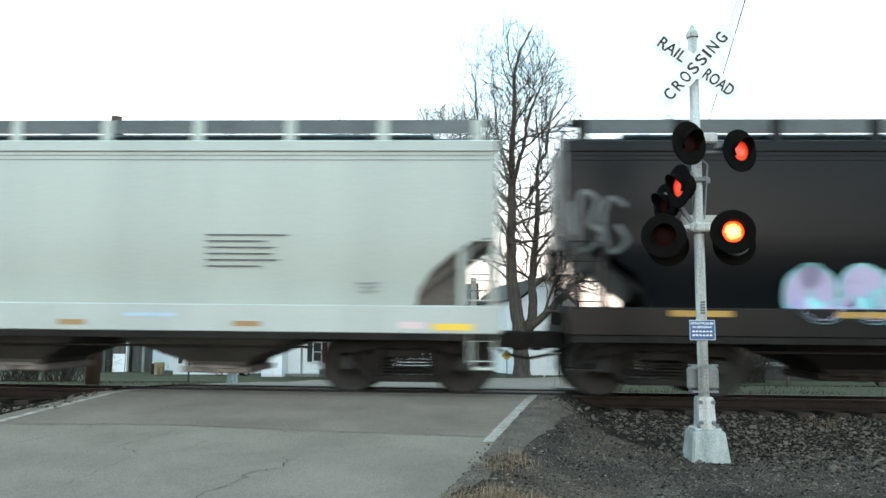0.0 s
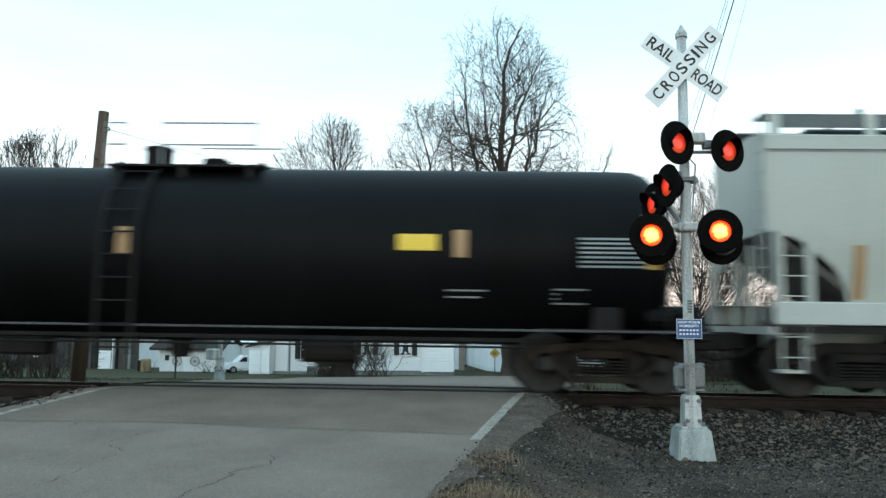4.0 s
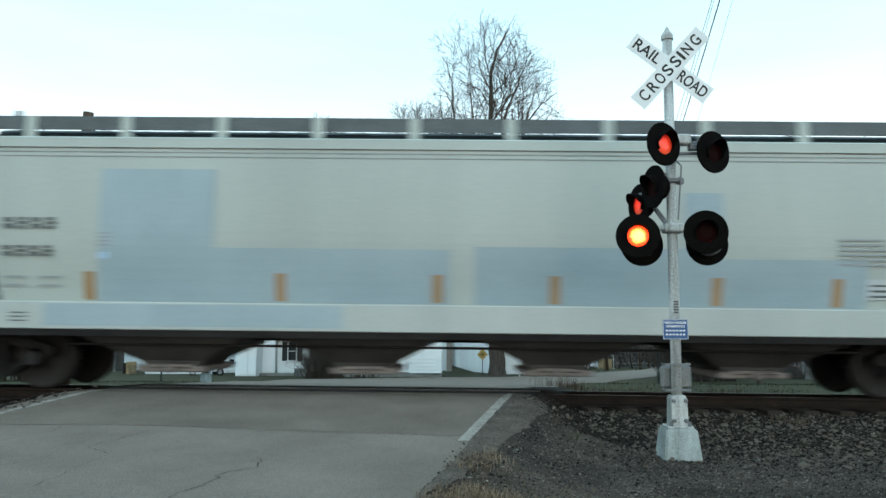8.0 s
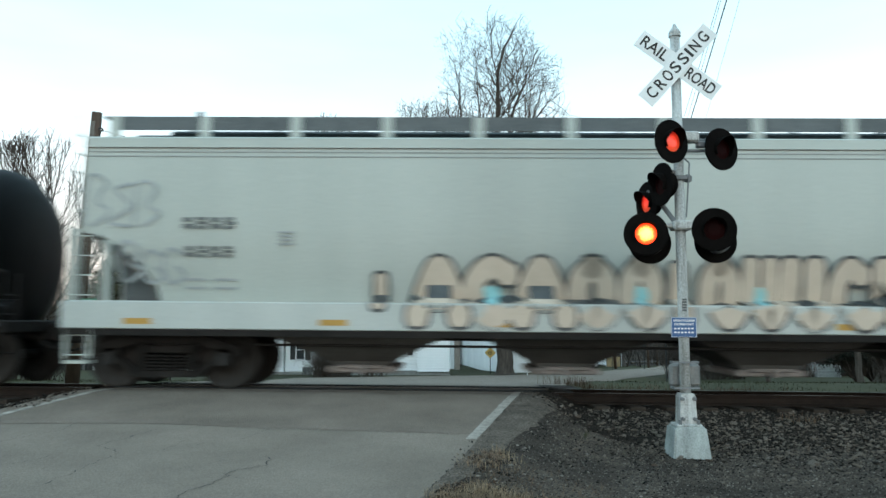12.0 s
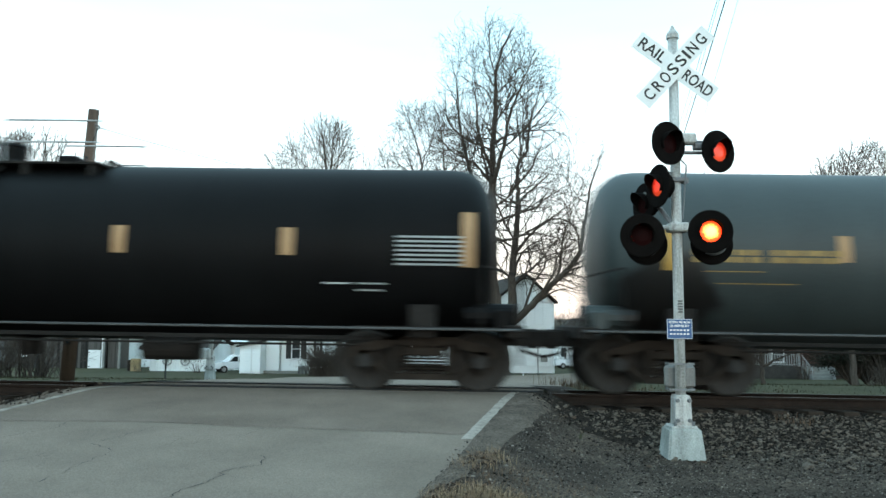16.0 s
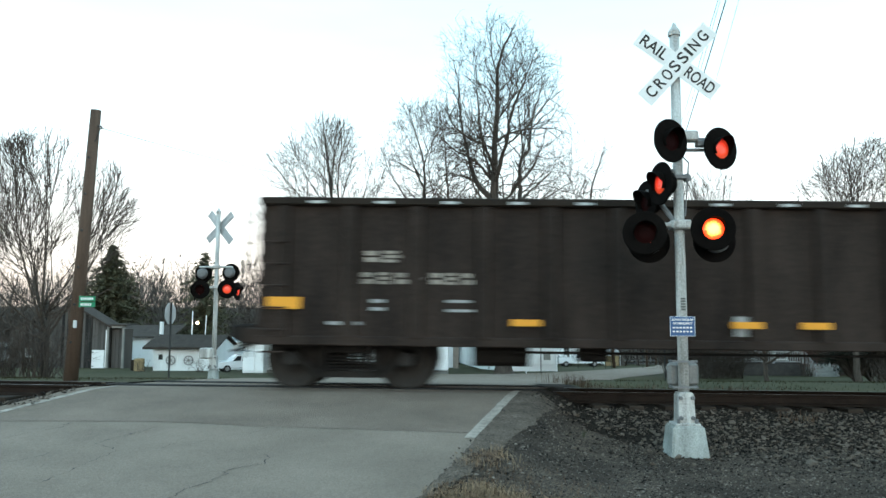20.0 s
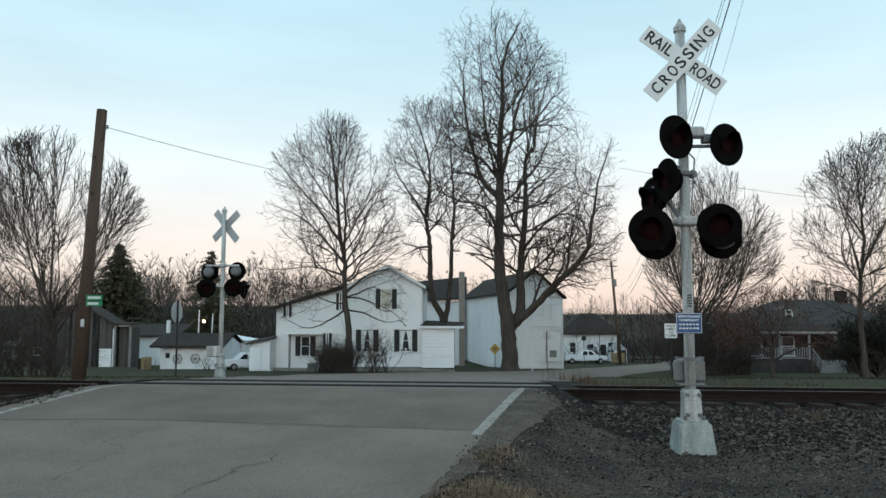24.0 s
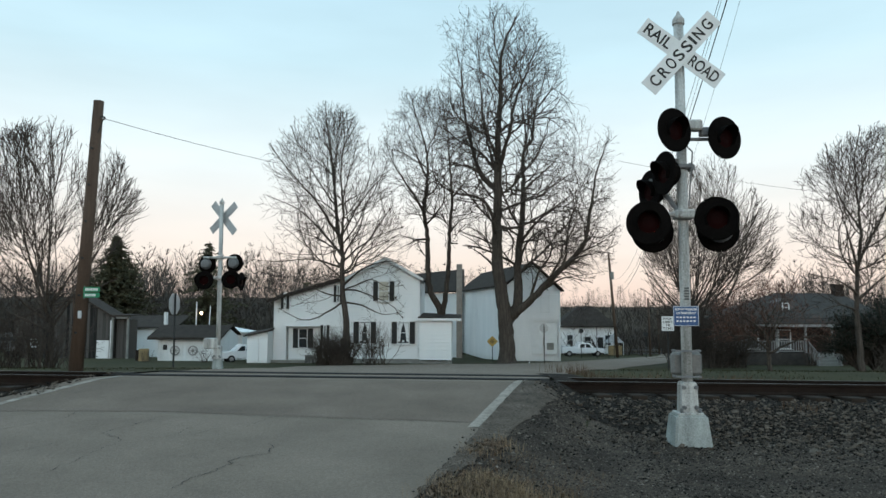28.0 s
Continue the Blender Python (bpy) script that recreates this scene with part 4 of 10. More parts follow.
def hopper(name, L, body, label, double=True, gear="gear", slope="slope", sill="hop_sill", line="hop_line", gusset=True, diagonal=False):
    """A four-bay covered hopper car, its middle at the origin and the rail heads at z = 0."""
    car = thing(name, pose(0, 0, 0), label, "hopper car", "freight cars of the train")
    e = L / 2 - 0.54
    top, low = 3.87, 1.36
    for s in (-1, 1):
        bm = bm_()
        notch = [(e, 2.42), (e - 0.32, 2.36), (e - 0.62, 2.2), (e - 1.0, 1.9), (e - 1.2, 1.62), (e - 1.26, low)]
        if diagonal:
            notch = [(e, 2.92), (e - 0.15, 2.86), (e - 1.62, 1.82), (e - 1.7, low)]
        poly = notch + [(-x, z) for x, z in notch[::-1]] + [(-e, top), (e, top)]
        prism(bm, poly, "y", s * 1.5, s * 1.46)
        for k in range(15):
            geo = bm.verts[:] + bm.edges[:] + bm.faces[:]
            bmesh.ops.bisect_plane(bm, geom=geo, plane_co=(0, 0, low + (top - low) * (k + 1) / 16), plane_no=(0, 0, 1))
        part("side_sheet", bm, body, car)
        # upper side plate with its two drip lines
        bm = bm_()
        span(bm, -e, e, s * 1.5, s * 1.53, 3.74 if double else 3.68, top)
        part("side_plate", bm, body, car)
        for z in ((3.735, 3.6, 3.67) if double else (3.66,)):
            bm = bm_()
            t = 0.008 if double else 0.022
            span(bm, -e + 0.05, e - 0.05, s * 1.5, s * 1.507, z - t, z + t)
            part("drip_line", bm, line, car)
        bm = bm_()
        span(bm, -e - 0.05, e + 0.05, s * 1.44, s * 1.55, 0.95, low, 0.012)
        part("side_sill", bm, sill, car, "clean white lower side sill" if body != "hop_black" else "black side sill")
        bm = bm_()
        span(bm, -e, e, s * 0.92, s * 1.52, 1.361, 1.372)
        part("sill_ledge", bm, sill, car)
        bm = bm_()
        span(bm, -e, e, s * 1.4, s * 1.53, 0.85, 0.949)
        part("sill_flange", bm, "gear", car)
        # corner ladders
        for q in (-1, 1):
            bm = bm_()
            for x in (e - 0.02, e - 0.42):
                rod(bm, (q * x, s * 1.52, 0.5), (q * x, s * 1.52, 2.5), 0.013, 0.013, 6)
            for k in range(7):
                rod(bm, (q * (e - 0.02), s * 1.52, 0.55 + k * 0.3), (q * (e - 0.42), s * 1.52, 0.55 + k * 0.3), 0.01, 0.01, 6)
            part("ladder", bm, body, car)
            bm = bm_()
            span(bm, q * (e - 0.1), q * e, s * 1.36, s * 1.5, low, 2.45)
            span(bm, q * (e - 0.58), q * (e - 0.5), s * 1.3, s * 1.42, low, 2.3)
            part("corner_post", bm, body, car)
    # roof
    bm = bm_()
    arch = [(-1.53, top - 0.02), (-1.53, top + 0.02), (-1.1, 4.0), (-0.5, 4.1), (0.5, 4.1), (1.1, 4.0), (1.53, top + 0.02), (1.53, top - 0.02)]
    prism(bm, arch, "x", -e, e)
    part("roof", bm, body, car)
    bm = bm_()
    span(bm, -e + 1.0, e - 1.0, -0.33, 0.33, 4.11, 4.3, 0.04)
    for i in range(int((2 * e - 2) / 1.45)):
        x = -e + 1.4 + i * 1.45
        rod(bm, (x, -0.36, 4.3), (x, 0.36, 4.34), 0.03, 0.03, 6)
    part("trough_hatch", bm, "roof_dark", car, "dark trough hatch cover along the roof")
    for s in (-1, 1):
        bm = bm_()
        span(bm, -e + 0.1, e - 0.1, s * 0.42, s * 0.82, 4.385, 4.41)
        span(bm, -e + 0.3, e - 0.3, s * 0.8, s * 0.82, 4.185, 4.385)
        part("running_board", bm, "roof_dark", car, "steel grating walkway on the roof")
        n = int((2 * e - 0.6) / 1.45)
        bm = bm_()
        prism(bm, ((s * 0.8, 4.04), (s * 0.86, 4.04), (s * 0.84, 4.4), (s * 0.8, 4.4)), "x", -0.085, 0.085)
        first = part("walkway_bracket", bm, body, car)
        first.location.x = -e + 0.3
        for i in range(1, n + 1):
            part_me("walkway_bracket", first.data, None, car).location.x = -e + 0.3 + i * (2 * e - 0.6) / n
    bm = bm_()
    box(bm, (-e * 0.82, -0.75, 4.46), (0.1, 0.06, 0.1), 0.01)
    part("walkway_end_stop", bm, "roof_dark", car)
    # ends: wall above, slope sheet below, platform, brake stand
    for q in (-1, 1):
        bm = bm_()
        span(bm, q * (e - 0.04), q * e, -1.46, 1.46, 2.42, 3.86)
        part("end_wall", bm, body, car)
        bm = bm_()
        prism(bm, ((q * (e - 0.03), 2.42), (q * (e - 2.0), 0.95), (q * (e - 2.06), 1.0), (q * (e - 0.05), 2.48)), "y", -1.45, 1.45)
        part("slope_sheet", bm, slope, car, "sloping end sheet above the platform")
        for y in ((-1.28, -1.24), (1.24, 1.28)) if gusset else ():
            bm = bm_()
            cut = ((q * (e - 0.6), 1.1), (q * (e - 0.56), 2.42), (q * (e - 1.6), 2.42), (q * (e - 1.6), 1.1))
            if diagonal:
                cut = ((q * (e - 0.75), 1.1), (q * (e - 0.2), 2.85), (q * (e - 1.75), 2.4), (q * (e - 1.75), 1.1))
            prism(bm, cut, "y", *y)
            # recess shade set in the plate colour, a darker one at the left end
            part("end_gusset", bm, slope if q > 0 else "roof_dark", car, "recessed steel gusset plate under the slope sheet")
        bm = bm_()
        span(bm, q * (e - 0.25), q * (e + 0.08), -1.44, 1.44, 0.98, 1.1)
        span(bm, q * (e - 2.3), q * (e - 0.25), -0.2, 0.2, 0.75, 1.1)
        for y in (-0.35, 0.35):
            rod(bm, (q * (e - 0.04), y, 1.1), (q * (e - 0.04), y, 2.42), 0.04, 0.04, 6)
        part("end_sill", bm, "gear" if body == "hop_black" else body, car)
        bm = bm_()
        for y in (-1.3, -0.95):
            rod(bm, (q * (e + 0.07), y, 1.1), (q * (e + 0.07), y, 4.3), 0.016, 0.016, 6)
        for k in range(10):
            rod(bm, (q * (e + 0.07), -1.3, 1.3 + k * 0.3), (q * (e + 0.07), -0.95, 1.3 + k * 0.3), 0.013, 0.013, 6)
        rod(bm, (q * (e + 0.1), 0.55, 2.2), (q * (e + 0.16), 0.55, 2.2), 0.28, 0.28, 16)
        part("end_ladder", bm, body, car)
        bm = bm_()
        span(bm, q * (e - 0.35), q * (e - 0.02), -1.52, -1.2, 0.42, 0.46)
        for x in (e - 0.35, e - 0.04):
            rod(bm, (q * x, -1.5, 0.44), (q * x, -1.5, 0.95), 0.015, 0.015, 6)
        part("step_stirrup", bm, body, car)
    coupler(car, L, e)
    # bays
    reach = L / 2 - 3.35
    bw = 2 * reach / 4
    for i in range(4):
        cx = -reach + bw * (i + 0.5)
        bm = bm_()
        def ring(z, hx, hy):
            return [bm.verts.new((cx + sx * hx, sy * hy, z)) for sx, sy in ((-1, -1), (1, -1), (1, 1), (-1, 1))]
        rs = [ring(1.0, bw * 0.44, 1.4), ring(0.84, bw * 0.4, 1.35), ring(0.46, 0.5, 0.75), ring(0.36, 0.42, 0.72)]
        for a, b in zip(rs, rs[1:]):
            for k in range(4):
                bm.faces.new((a[k], a[(k + 1) % 4], b[(k + 1) % 4], b[k]))
        bm.faces.new(rs[-1])
        bm.faces.new(rs[0][::-1])
        bmesh.ops.recalc_face_normals(bm, faces=bm.faces)
        bay = part("hopper_bay", bm, "hop_bay" if body != "hop_black" else "gear", car, "sloping discharge bay below the side sill")
        bm = bm_()
        span(bm, cx - 0.55, cx + 0.55, -0.78, 0.78, 0.28, 0.38, 0.02)
        rod(bm, (cx, -0.95, 0.33), (cx, -0.76, 0.33), 0.06, 0.06, 8)
        rod(bm, (cx - 0.35, -0.82, 0.38), (cx + 0.35, -0.82, 0.38), 0.03, 0.03, 6)
        part("outlet_gate", bm, "gate_pale" if body != "hop_black" else "gear_rust", bay, "scuffed pale outlet gate" if body != "hop_black" else "rusty outlet gate")
    bm = bm_()
    span(bm, -e, e, -0.18, 0.18, 0.78, 1.0)
    rod(bm, (-reach, -1.2, 0.72), (reach, -1.2, 0.72), 0.02, 0.02, 6)
    part("centre_sill", bm, "gear", car)
    for q in (-1, 1):
        truck(car, q * (L / 2 - 1.95), gear)
    return car


def patches(car, xs, z0, z1, w, material="reflect", y=SIDE - 0.055, name="reflector", label="yellow reflector strip"):
    for x in xs:
        flat_patch(car, name, x - w / 2, x + w / 2, z0, z1, material, y, label)


TZ, TR = 2.2, 1.47


def tank_car(name, L, body, label, gear="gear_rust", dome="left"):
    car = thing(name, pose(0, 0, 0), label, "tank car", "freight cars of the train")
    e = L / 2 - 0.77
    bm = bm_()
    prof = [(0.02, -e), (0.55, -e + 0.03), (1.0, -e + 0.1), (1.24, -e + 0.2), (1.38, -e + 0.35), (1.45, -e + 0.52), (TR, -e + 0.75)]
    prof = prof + [(TR, -e * 0.33), (TR, e * 0.33)] + [(r, -z) for r, z in prof[::-1]]
    lathe(bm, prof, Matrix.Translation((0, 0, TZ)) @ pose(0, 0, 0, 0, 90, 0), 56)
    part("tank_shell", bm, body, car, "", True)
    for x in (-e * 0.4, e * 0.4):
        bm = bm_()
        lathe(bm, ((TR + 0.002, -0.02), (TR + 0.006, -0.01), (TR + 0.006, 0.01), (TR + 0.002, 0.02)), Matrix.Translation((x, 0, TZ)) @ pose(0, 0, 0, 0, 90, 0), 56)
        part("weld_seam", bm, body, car)
    # underframe
    for q in (-1, 1):
        bm = bm_()
        span(bm, q * (L / 2 - 3.3), q * (e + 0.35), -0.32, 0.32, 0.75, 1.02, 0.02)
        span(bm, q * (e + 0.1), q * (e + 0.36), -1.42, 1.42, 0.86, 1.06, 0.02)
        prism(bm, ((-1.36, 0.86), (1.36, 0.86), (1.36, 1.35), (0.9, 1.0), (-0.9, 1.0), (-1.36, 1.35)), "x", q * (L / 2 - 1.95) - 0.2, q * (L / 2 - 1.95) + 0.2)
        span(bm, q * (L / 2 - 3.0), q * (e + 0.3), -1.46, -1.06, 0.98, 1.02)
        span(bm, q * (L / 2 - 3.0), q * (e + 0.3), 1.06, 1.46, 0.98, 1.02)
        part("stub_sill", bm, "gear", car)
    for s in (-1, 1):
        bm = bm_()
        rod(bm, (-e - 0.3, s * 1.5, 0.985), (e + 0.3, s * 1.5, 0.985), 0.02, 0.02, 6)
        part("side_rail", bm, "rail_dull", car, "thin dull steel side rail")
        bm = bm_()
        span(bm, -e + 1.5, e - 1.5, s * 1.0, s * 1.08, 0.8, 0.86)
        rod(bm, (-e + 2.2, s * 1.1, 0.72), (e - 2.2, s * 1.1, 0.72), 0.018, 0.018, 6)
        part("brake_pipe", bm, "gear", car)
    bm = bm_()
    rod(bm, (-0.2, 0, 0.45), (-0.2, 0, 0.8), 0.16, 0.2, 14)
    part("outlet_valve", bm, "gear", car)
    bm = bm_()
    box(bm, (-2.6, -0.5, 0.62), (0.8, 0.4, 0.3), 0.05)
    part("valve_box", bm, "gear", car)
    bm = bm_()
    rod(bm, (2.0, -0.6, 0.62), (2.9, -0.6, 0.62), 0.2, 0.2, 14)
    part("air_reservoir", bm, "gear", car)
    for q in (-1, 1):
        bm = bm_()
        rod(bm, (q * (e - 0.55), -1.0, 1.2), (q * (e + 0.25), -1.0, 1.2), 0.19, 0.19, 14)
        box(bm, (q * (e + 0.05), -1.3, 1.15), (0.25, 0.2, 0.3), 0.03)
        part("brake_reservoir", bm, body, car)
        bm = bm_()
        for y in (-1.4, -1.05):
            rod(bm, (q * (e + 0.3), y, 0.45), (q * (e + 0.3), y, 1.8), 0.016, 0.016, 6)
        for k in range(4):
            rod(bm, (q * (e + 0.3), -1.4, 0.55 + k * 0.3), (q * (e + 0.3), -1.05, 0.55 + k * 0.3), 0.013, 0.013, 6)
        pipe(bm, [(q * (e + 0.3), -1.4, 1.8), (q * (e - 0.3), -1.45, 1.95), (q * (e - 0.3), -1.5, 1.0)], 0.016)
        part("end_ladder", bm, "gear", car)
    # top platform with railings, dome and ladders
    bm = bm_()
    for y in (-0.72, 0.72):
        span(bm, -1.25, 1.25, y - 0.2, y + 0.2, TZ + TR - 0.12, TZ + TR - 0.085)
    for x in (-1.2, 1.2):
        span(bm, x - 0.05, x + 0.05, -0.52, 0.52, TZ + TR - 0.01, TZ + TR + 0.03)
    for x in (-1.1, 0, 1.1):
        span(bm, x - 0.05, x + 0.05, -0.9, 0.9, TZ + TR - 0.3, TZ + TR - 0.12)
    part("platform", bm, "gear", car, "dark steel top platform")
    bm = bm_()
    dx = -0.75 if dome == "left" else 0.55
    rod(bm, (dx, 0, TZ + TR - 0.05), (dx, 0, TZ + TR + 0.34), 0.23, 0.23, 20)
    rod(bm, (dx, 0, TZ + TR + 0.34), (dx, 0, TZ + TR + 0.38), 0.26, 0.24, 20)
    part("manway_dome", bm, body, car)
    bm = bm_()
    box(bm, (dx + 1.0, 0.1, TZ + TR + 0.12), (0.4, 0.4, 0.16), 0.03)
    part("vent_box", bm, body, car)
    for s in (-1, 1):
        zz = TZ + TR - 0.1
        y = s * 0.9
        for x0, x1 in ((-1.25, -0.95), (-0.35, 1.2)):
            bm = bm_()
            for h in (0.34, 0.7):
                rod(bm, (x0, y, zz + h), (x1, y, zz + h), 0.016, 0.016, 6)
            for x in (x0, x1):
                rod(bm, (x, y, zz), (x, y, zz + 0.7), 0.016, 0.016, 6)
            part("safety_railing", bm, "stencil_pale", car, "pale tubular safety railing")
        ladder = None
        for x in (-0.95, -0.4):
            bm = bm_()
            pts = [(x, s * (math.sqrt(max(0.0, (TR + 0.1) ** 2 - (z - TZ) ** 2))), z) for z in (3.68, 3.4, 3.0, 2.6, 2.2)] + [(x, s * (TR + 0.1), 1.4), (x, s * (TR + 0.1), 0.55)]
            pipe(bm, pts, 0.03, 6)
            if ladder is None:
                ladder = part("side_ladder", bm, "gear", car, "dark ladder over the tank side")
            else:
                part("stile", bm, "gear", ladder)
        for k in range(9):
            z = 0.65 + k * 0.35
            yy = s * (math.sqrt(max(0.0, (TR + 0.1) ** 2 - (z - TZ) ** 2)) if z > TZ else TR + 0.1)
            bm = bm_()
            rod(bm, (-0.95, yy, z), (-0.4, yy, z), 0.015, 0.015, 6)
            part("rung", bm, "gear", ladder)

    coupler(car, L, e + 0.3)
    for q in (-1, 1):
        truck(car, q * (L / 2 - 1.95), gear)
    return car


def on_tank(z):
    return -math.sqrt(max(0.0, (TR + 0.006) ** 2 - (z - TZ) ** 2))


MARK_DROP = 0.13


def tank_patch(car, name, x0, x1, z0, z1, material, label="", lift=0.0):
    """A rectangle that follows the round tank side."""
    if name in ("stencil", "reflector", "placard"):
        z0, z1 = z0 - MARK_DROP, z1 - MARK_DROP
    bm = bm_()
    n = 6
    last = None
    for i in range(n + 1):
        z = z0 + (z1 - z0) * i / n
        y = on_tank(z) - lift
        row = [bm.verts.new((x0, y, z)), bm.verts.new((x1, y, z)), bm.verts.new((x1, y + 0.02, z)), bm.verts.new((x0, y + 0.02, z))]
        if last:
            for k in range(4):
                bm.faces.new((last[k], last[(k + 1) % 4], row[(k + 1) % 4], row[k]))
        else:
            bm.faces.new(row)
        last = row
    bm.faces.new(last[::-1])
    bmesh.ops.recalc_face_normals(bm, faces=bm.faces)
    return part(name, bm, material, car, label)


def tank_bars(car, x, z, specs, material, h, gap):
    for i, (dx, w) in enumerate(specs):
        zz = z - i * gap
        tank_patch(car, "stencil", x + dx, x + dx + w, zz - h, zz, material)


def tank_marks(car, x, z, n, w, h, gap, material):
    """An unreadable mark on the tank's side: stacked plain bars in place of each character."""
    for i in range(n):
        a = x + i * (w + gap)
        for k in range(2):
            tank_patch(car, "stencil", a, a + w * (.82 if (i + k) % 2 else 1.0), z + k * h * .54, z + k * h * .54 + h * .42, material)


def gondola(name, L, label):
    car = thing(name, pose(0, 0, 0), label, "gondola car", "freight cars of the train")
    e = 7.46
    for s in (-1, 1):
        bm = bm_()
        span(bm, -e, e, s * 1.38, s * 1.42, 0.8, 2.9)
        part("side_sheet", bm, "gon", car)
        bm = bm_()
        span(bm, -e - 0.02, e + 0.02, s * 1.34, s * 1.53, 2.82, 2.94, 0.02)
        part("top_chord", bm, "gear_rust", car, "rusty top chord")
        bm = bm_()
        span(bm, -e, e, s * 1.38, s * 1.5, 0.7, 0.84, 0.015)
        part("side_sill", bm, "gon", car)
        for i in range(15):
            x = -e + 0.36 + i * (2 * e - 0.72) / 14
            bm = bm_()
            prism(bm, ((x - 0.11, s * 1.42), (x + 0.11, s * 1.42), (x + 0.08, s * 1.53), (x - 0.08, s * 1.53)), "z", 0.83, 2.81)
            part("side_post", bm, "gon", car)
            bm = bm_()
            span(bm, x + 0.4, x + 0.62, s * 1.534, s * 1.54, 2.845, 2.885)
            part("lading_slot", bm, "stencil_white", car)
    for q in (-1, 1):
        bm = bm_()
        span(bm, q * e, q * (e - 0.05), -1.4, 1.4, 0.8, 2.9)
        wall = part("end_wall", bm, "gon", car, "ribbed steel end wall")
        for k in range(6):
            bm = bm_()
            span(bm, q * (e + 0.045), q * e, -1.35, 1.35, 0.95 + k * 0.33, 1.1 + k * 0.33, 0.02)
            part("rib", bm, "gon", wall)
        bm = bm_()
        span(bm, q * (e + 0.25), q * (e - 0.1), -1.45, 1.45, 0.72, 0.95, 0.02)
        part("end_sill", bm, "gon", car)
        bm = bm_()
        for y in (-1.45, -1.1):
            rod(bm, (q * (e + 0.2), y, 0.5), (q * (e + 0.2), y, 2.8), 0.016, 0.016, 6)
        for k in range(7):
            rod(bm, (q * (e + 0.2), -1.45, 0.6 + k * 0.33), (q * (e + 0.2), -1.1, 0.6 + k * 0.33), 0.014, 0.014, 6)
        for k in range(6):
            rod(bm, (q * (e - 0.05), -1.56, 0.6 + k * 0.33), (q * (e - 0.45), -1.56, 0.6 + k * 0.33), 0.014, 0.014, 6)
        part("end_ladder", bm, "gon", car)
    bm = bm_()
    span(bm, -e, e, -1.4, 1.4, 0.95, 1.0)
    span(bm, -e, e, -0.2, 0.2, 0.7, 0.95)
    for i in range(9):
        x = -e + 1 + i * (2 * e - 2) / 8
        span(bm, x - 0.06, x + 0.06, -1.38, 1.38, 0.72, 0.95)
    part("floor", bm, "gear", car)
    bm = bm_()
    rod(bm, (-3.6, -1.15, 0.62), (3.0, -1.15, 0.62), 0.02, 0.02, 6)
    rod(bm, (-4.2, -0.7, 0.58), (-3.3, -0.7, 0.58), 0.2, 0.2, 14)
    box(bm, (-2.3, -0.8, 0.6), (0.5, 0.3, 0.24), 0.03)
    part("brake_gear", bm, "gear", car)
    coupler(car, L, e + 0.25)
    for q in (-1, 1):
        truck(car, q * (L / 2 - 2.05), "gear")
    return car


# couplers of the train at 0 s, from the first car to the last
JOINTS = (20.97, 0.84, -19.27, -39.12, -56.54, -76.42, -95.37, -115.42, -134.99, -152.05, -169.09, -186.05, -199.62, -215.95)


def length(i):
    return JOINTS[i] - JOINTS[i + 1]


cars = []
SY = SIDE - 0.0  # painted on the side sheet
SILL = -1.552    # painted on the sill

# first: a black hopper with a coloured tag
c = hopper("covered_hopper", length(0), "hop_black", "black covered hopper car with coloured graffiti", gear="gear", slope="hop_black", sill="hop_black", line="gear", gusset=False)
e = length(0) / 2 - 0.5
bubbles(c, [(-e + 3.95, 0.75), (-e + 4.7, 0.7), (-e + 5.4, 0.72), (-e + 6.1, 0.7), (-e + 6.8, 0.7)], 1.2, 2.0, "spray_mauve", "spray_teal", SILL, 3, "mauve and teal bubble graffiti")
tag_swirl(c, -e + 0.1, -e + 1.2, 2.2, 3.1, 3, 0.08, "spray_dim", SY, 5, "grey looping graffiti tag")
patches(c, [-e + 2.2, -e + 4.6, -e + 8], 1.24, 1.33, 0.9, "reflect", SILL)
flat_patch(c, "placard", -e + 2.1, -e + 2.7, 2.55, 2.75, "rust_mark", SY)
cars.append(c)

# white hopper with a large black scrawl
c = hopper("covered_hopper", length(1), "hop_white", "dusty white covered hopper car with black graffiti scrawl", gear="gear")
e = length(1) / 2 - 0.5
marks(c, -e + 1.7, 2.45, 4, 0.17, 0.2, 0.05, "stencil", SY)
marks(c, -e + 1.72, 2.02, 4, 0.16, 0.19, 0.04, "stencil", SY)
rows_of_bars(c, "stencil", -e + 1.68, 1.72, ((0, .32), (0, .3)), "stencil_pale", SY, 0.035, 0.13)
rows_of_bars(c, "stencil", -e + 2.1, 1.72, ((0, .36), (0.1, .26)), "stencil_pale", SY, 0.035, 0.13)
rows_of_bars(c, "stencil", -e + 3.1, 2.47, ((0, .3), (.05, .2), (.05, .2), (0, .3)), "stencil_pale", SY, 0.03, 0.065)
tag_swirl(c, -e + 3.1, -e + 5.3, 1.2, 2.05, 6, 0.09, "spray_black", SILL - 0.004, 11, "black looping graffiti scrawl")
tag_swirl(c, -e + 3.2, -e + 6.4, 1.55, 2.15, 7, 0.07, "spray_black", SY, 12, "black looping graffiti scrawl")
tag_swirl(c, -e + 4.0, -e + 7.4, 1.06, 1.34, 9, 0.04, "spray_black", SILL - 0.008, 13, "black looping graffiti scrawl")
stroke = bm_()
stroke_bm(stroke, [(-e + 7.3, 1.1), (-e + 7.6, 1.3), (-e + 7.9, 1.4)], 0.05, lambda z: SILL - 0.012)
part("graffiti", stroke, "spray_black", c)
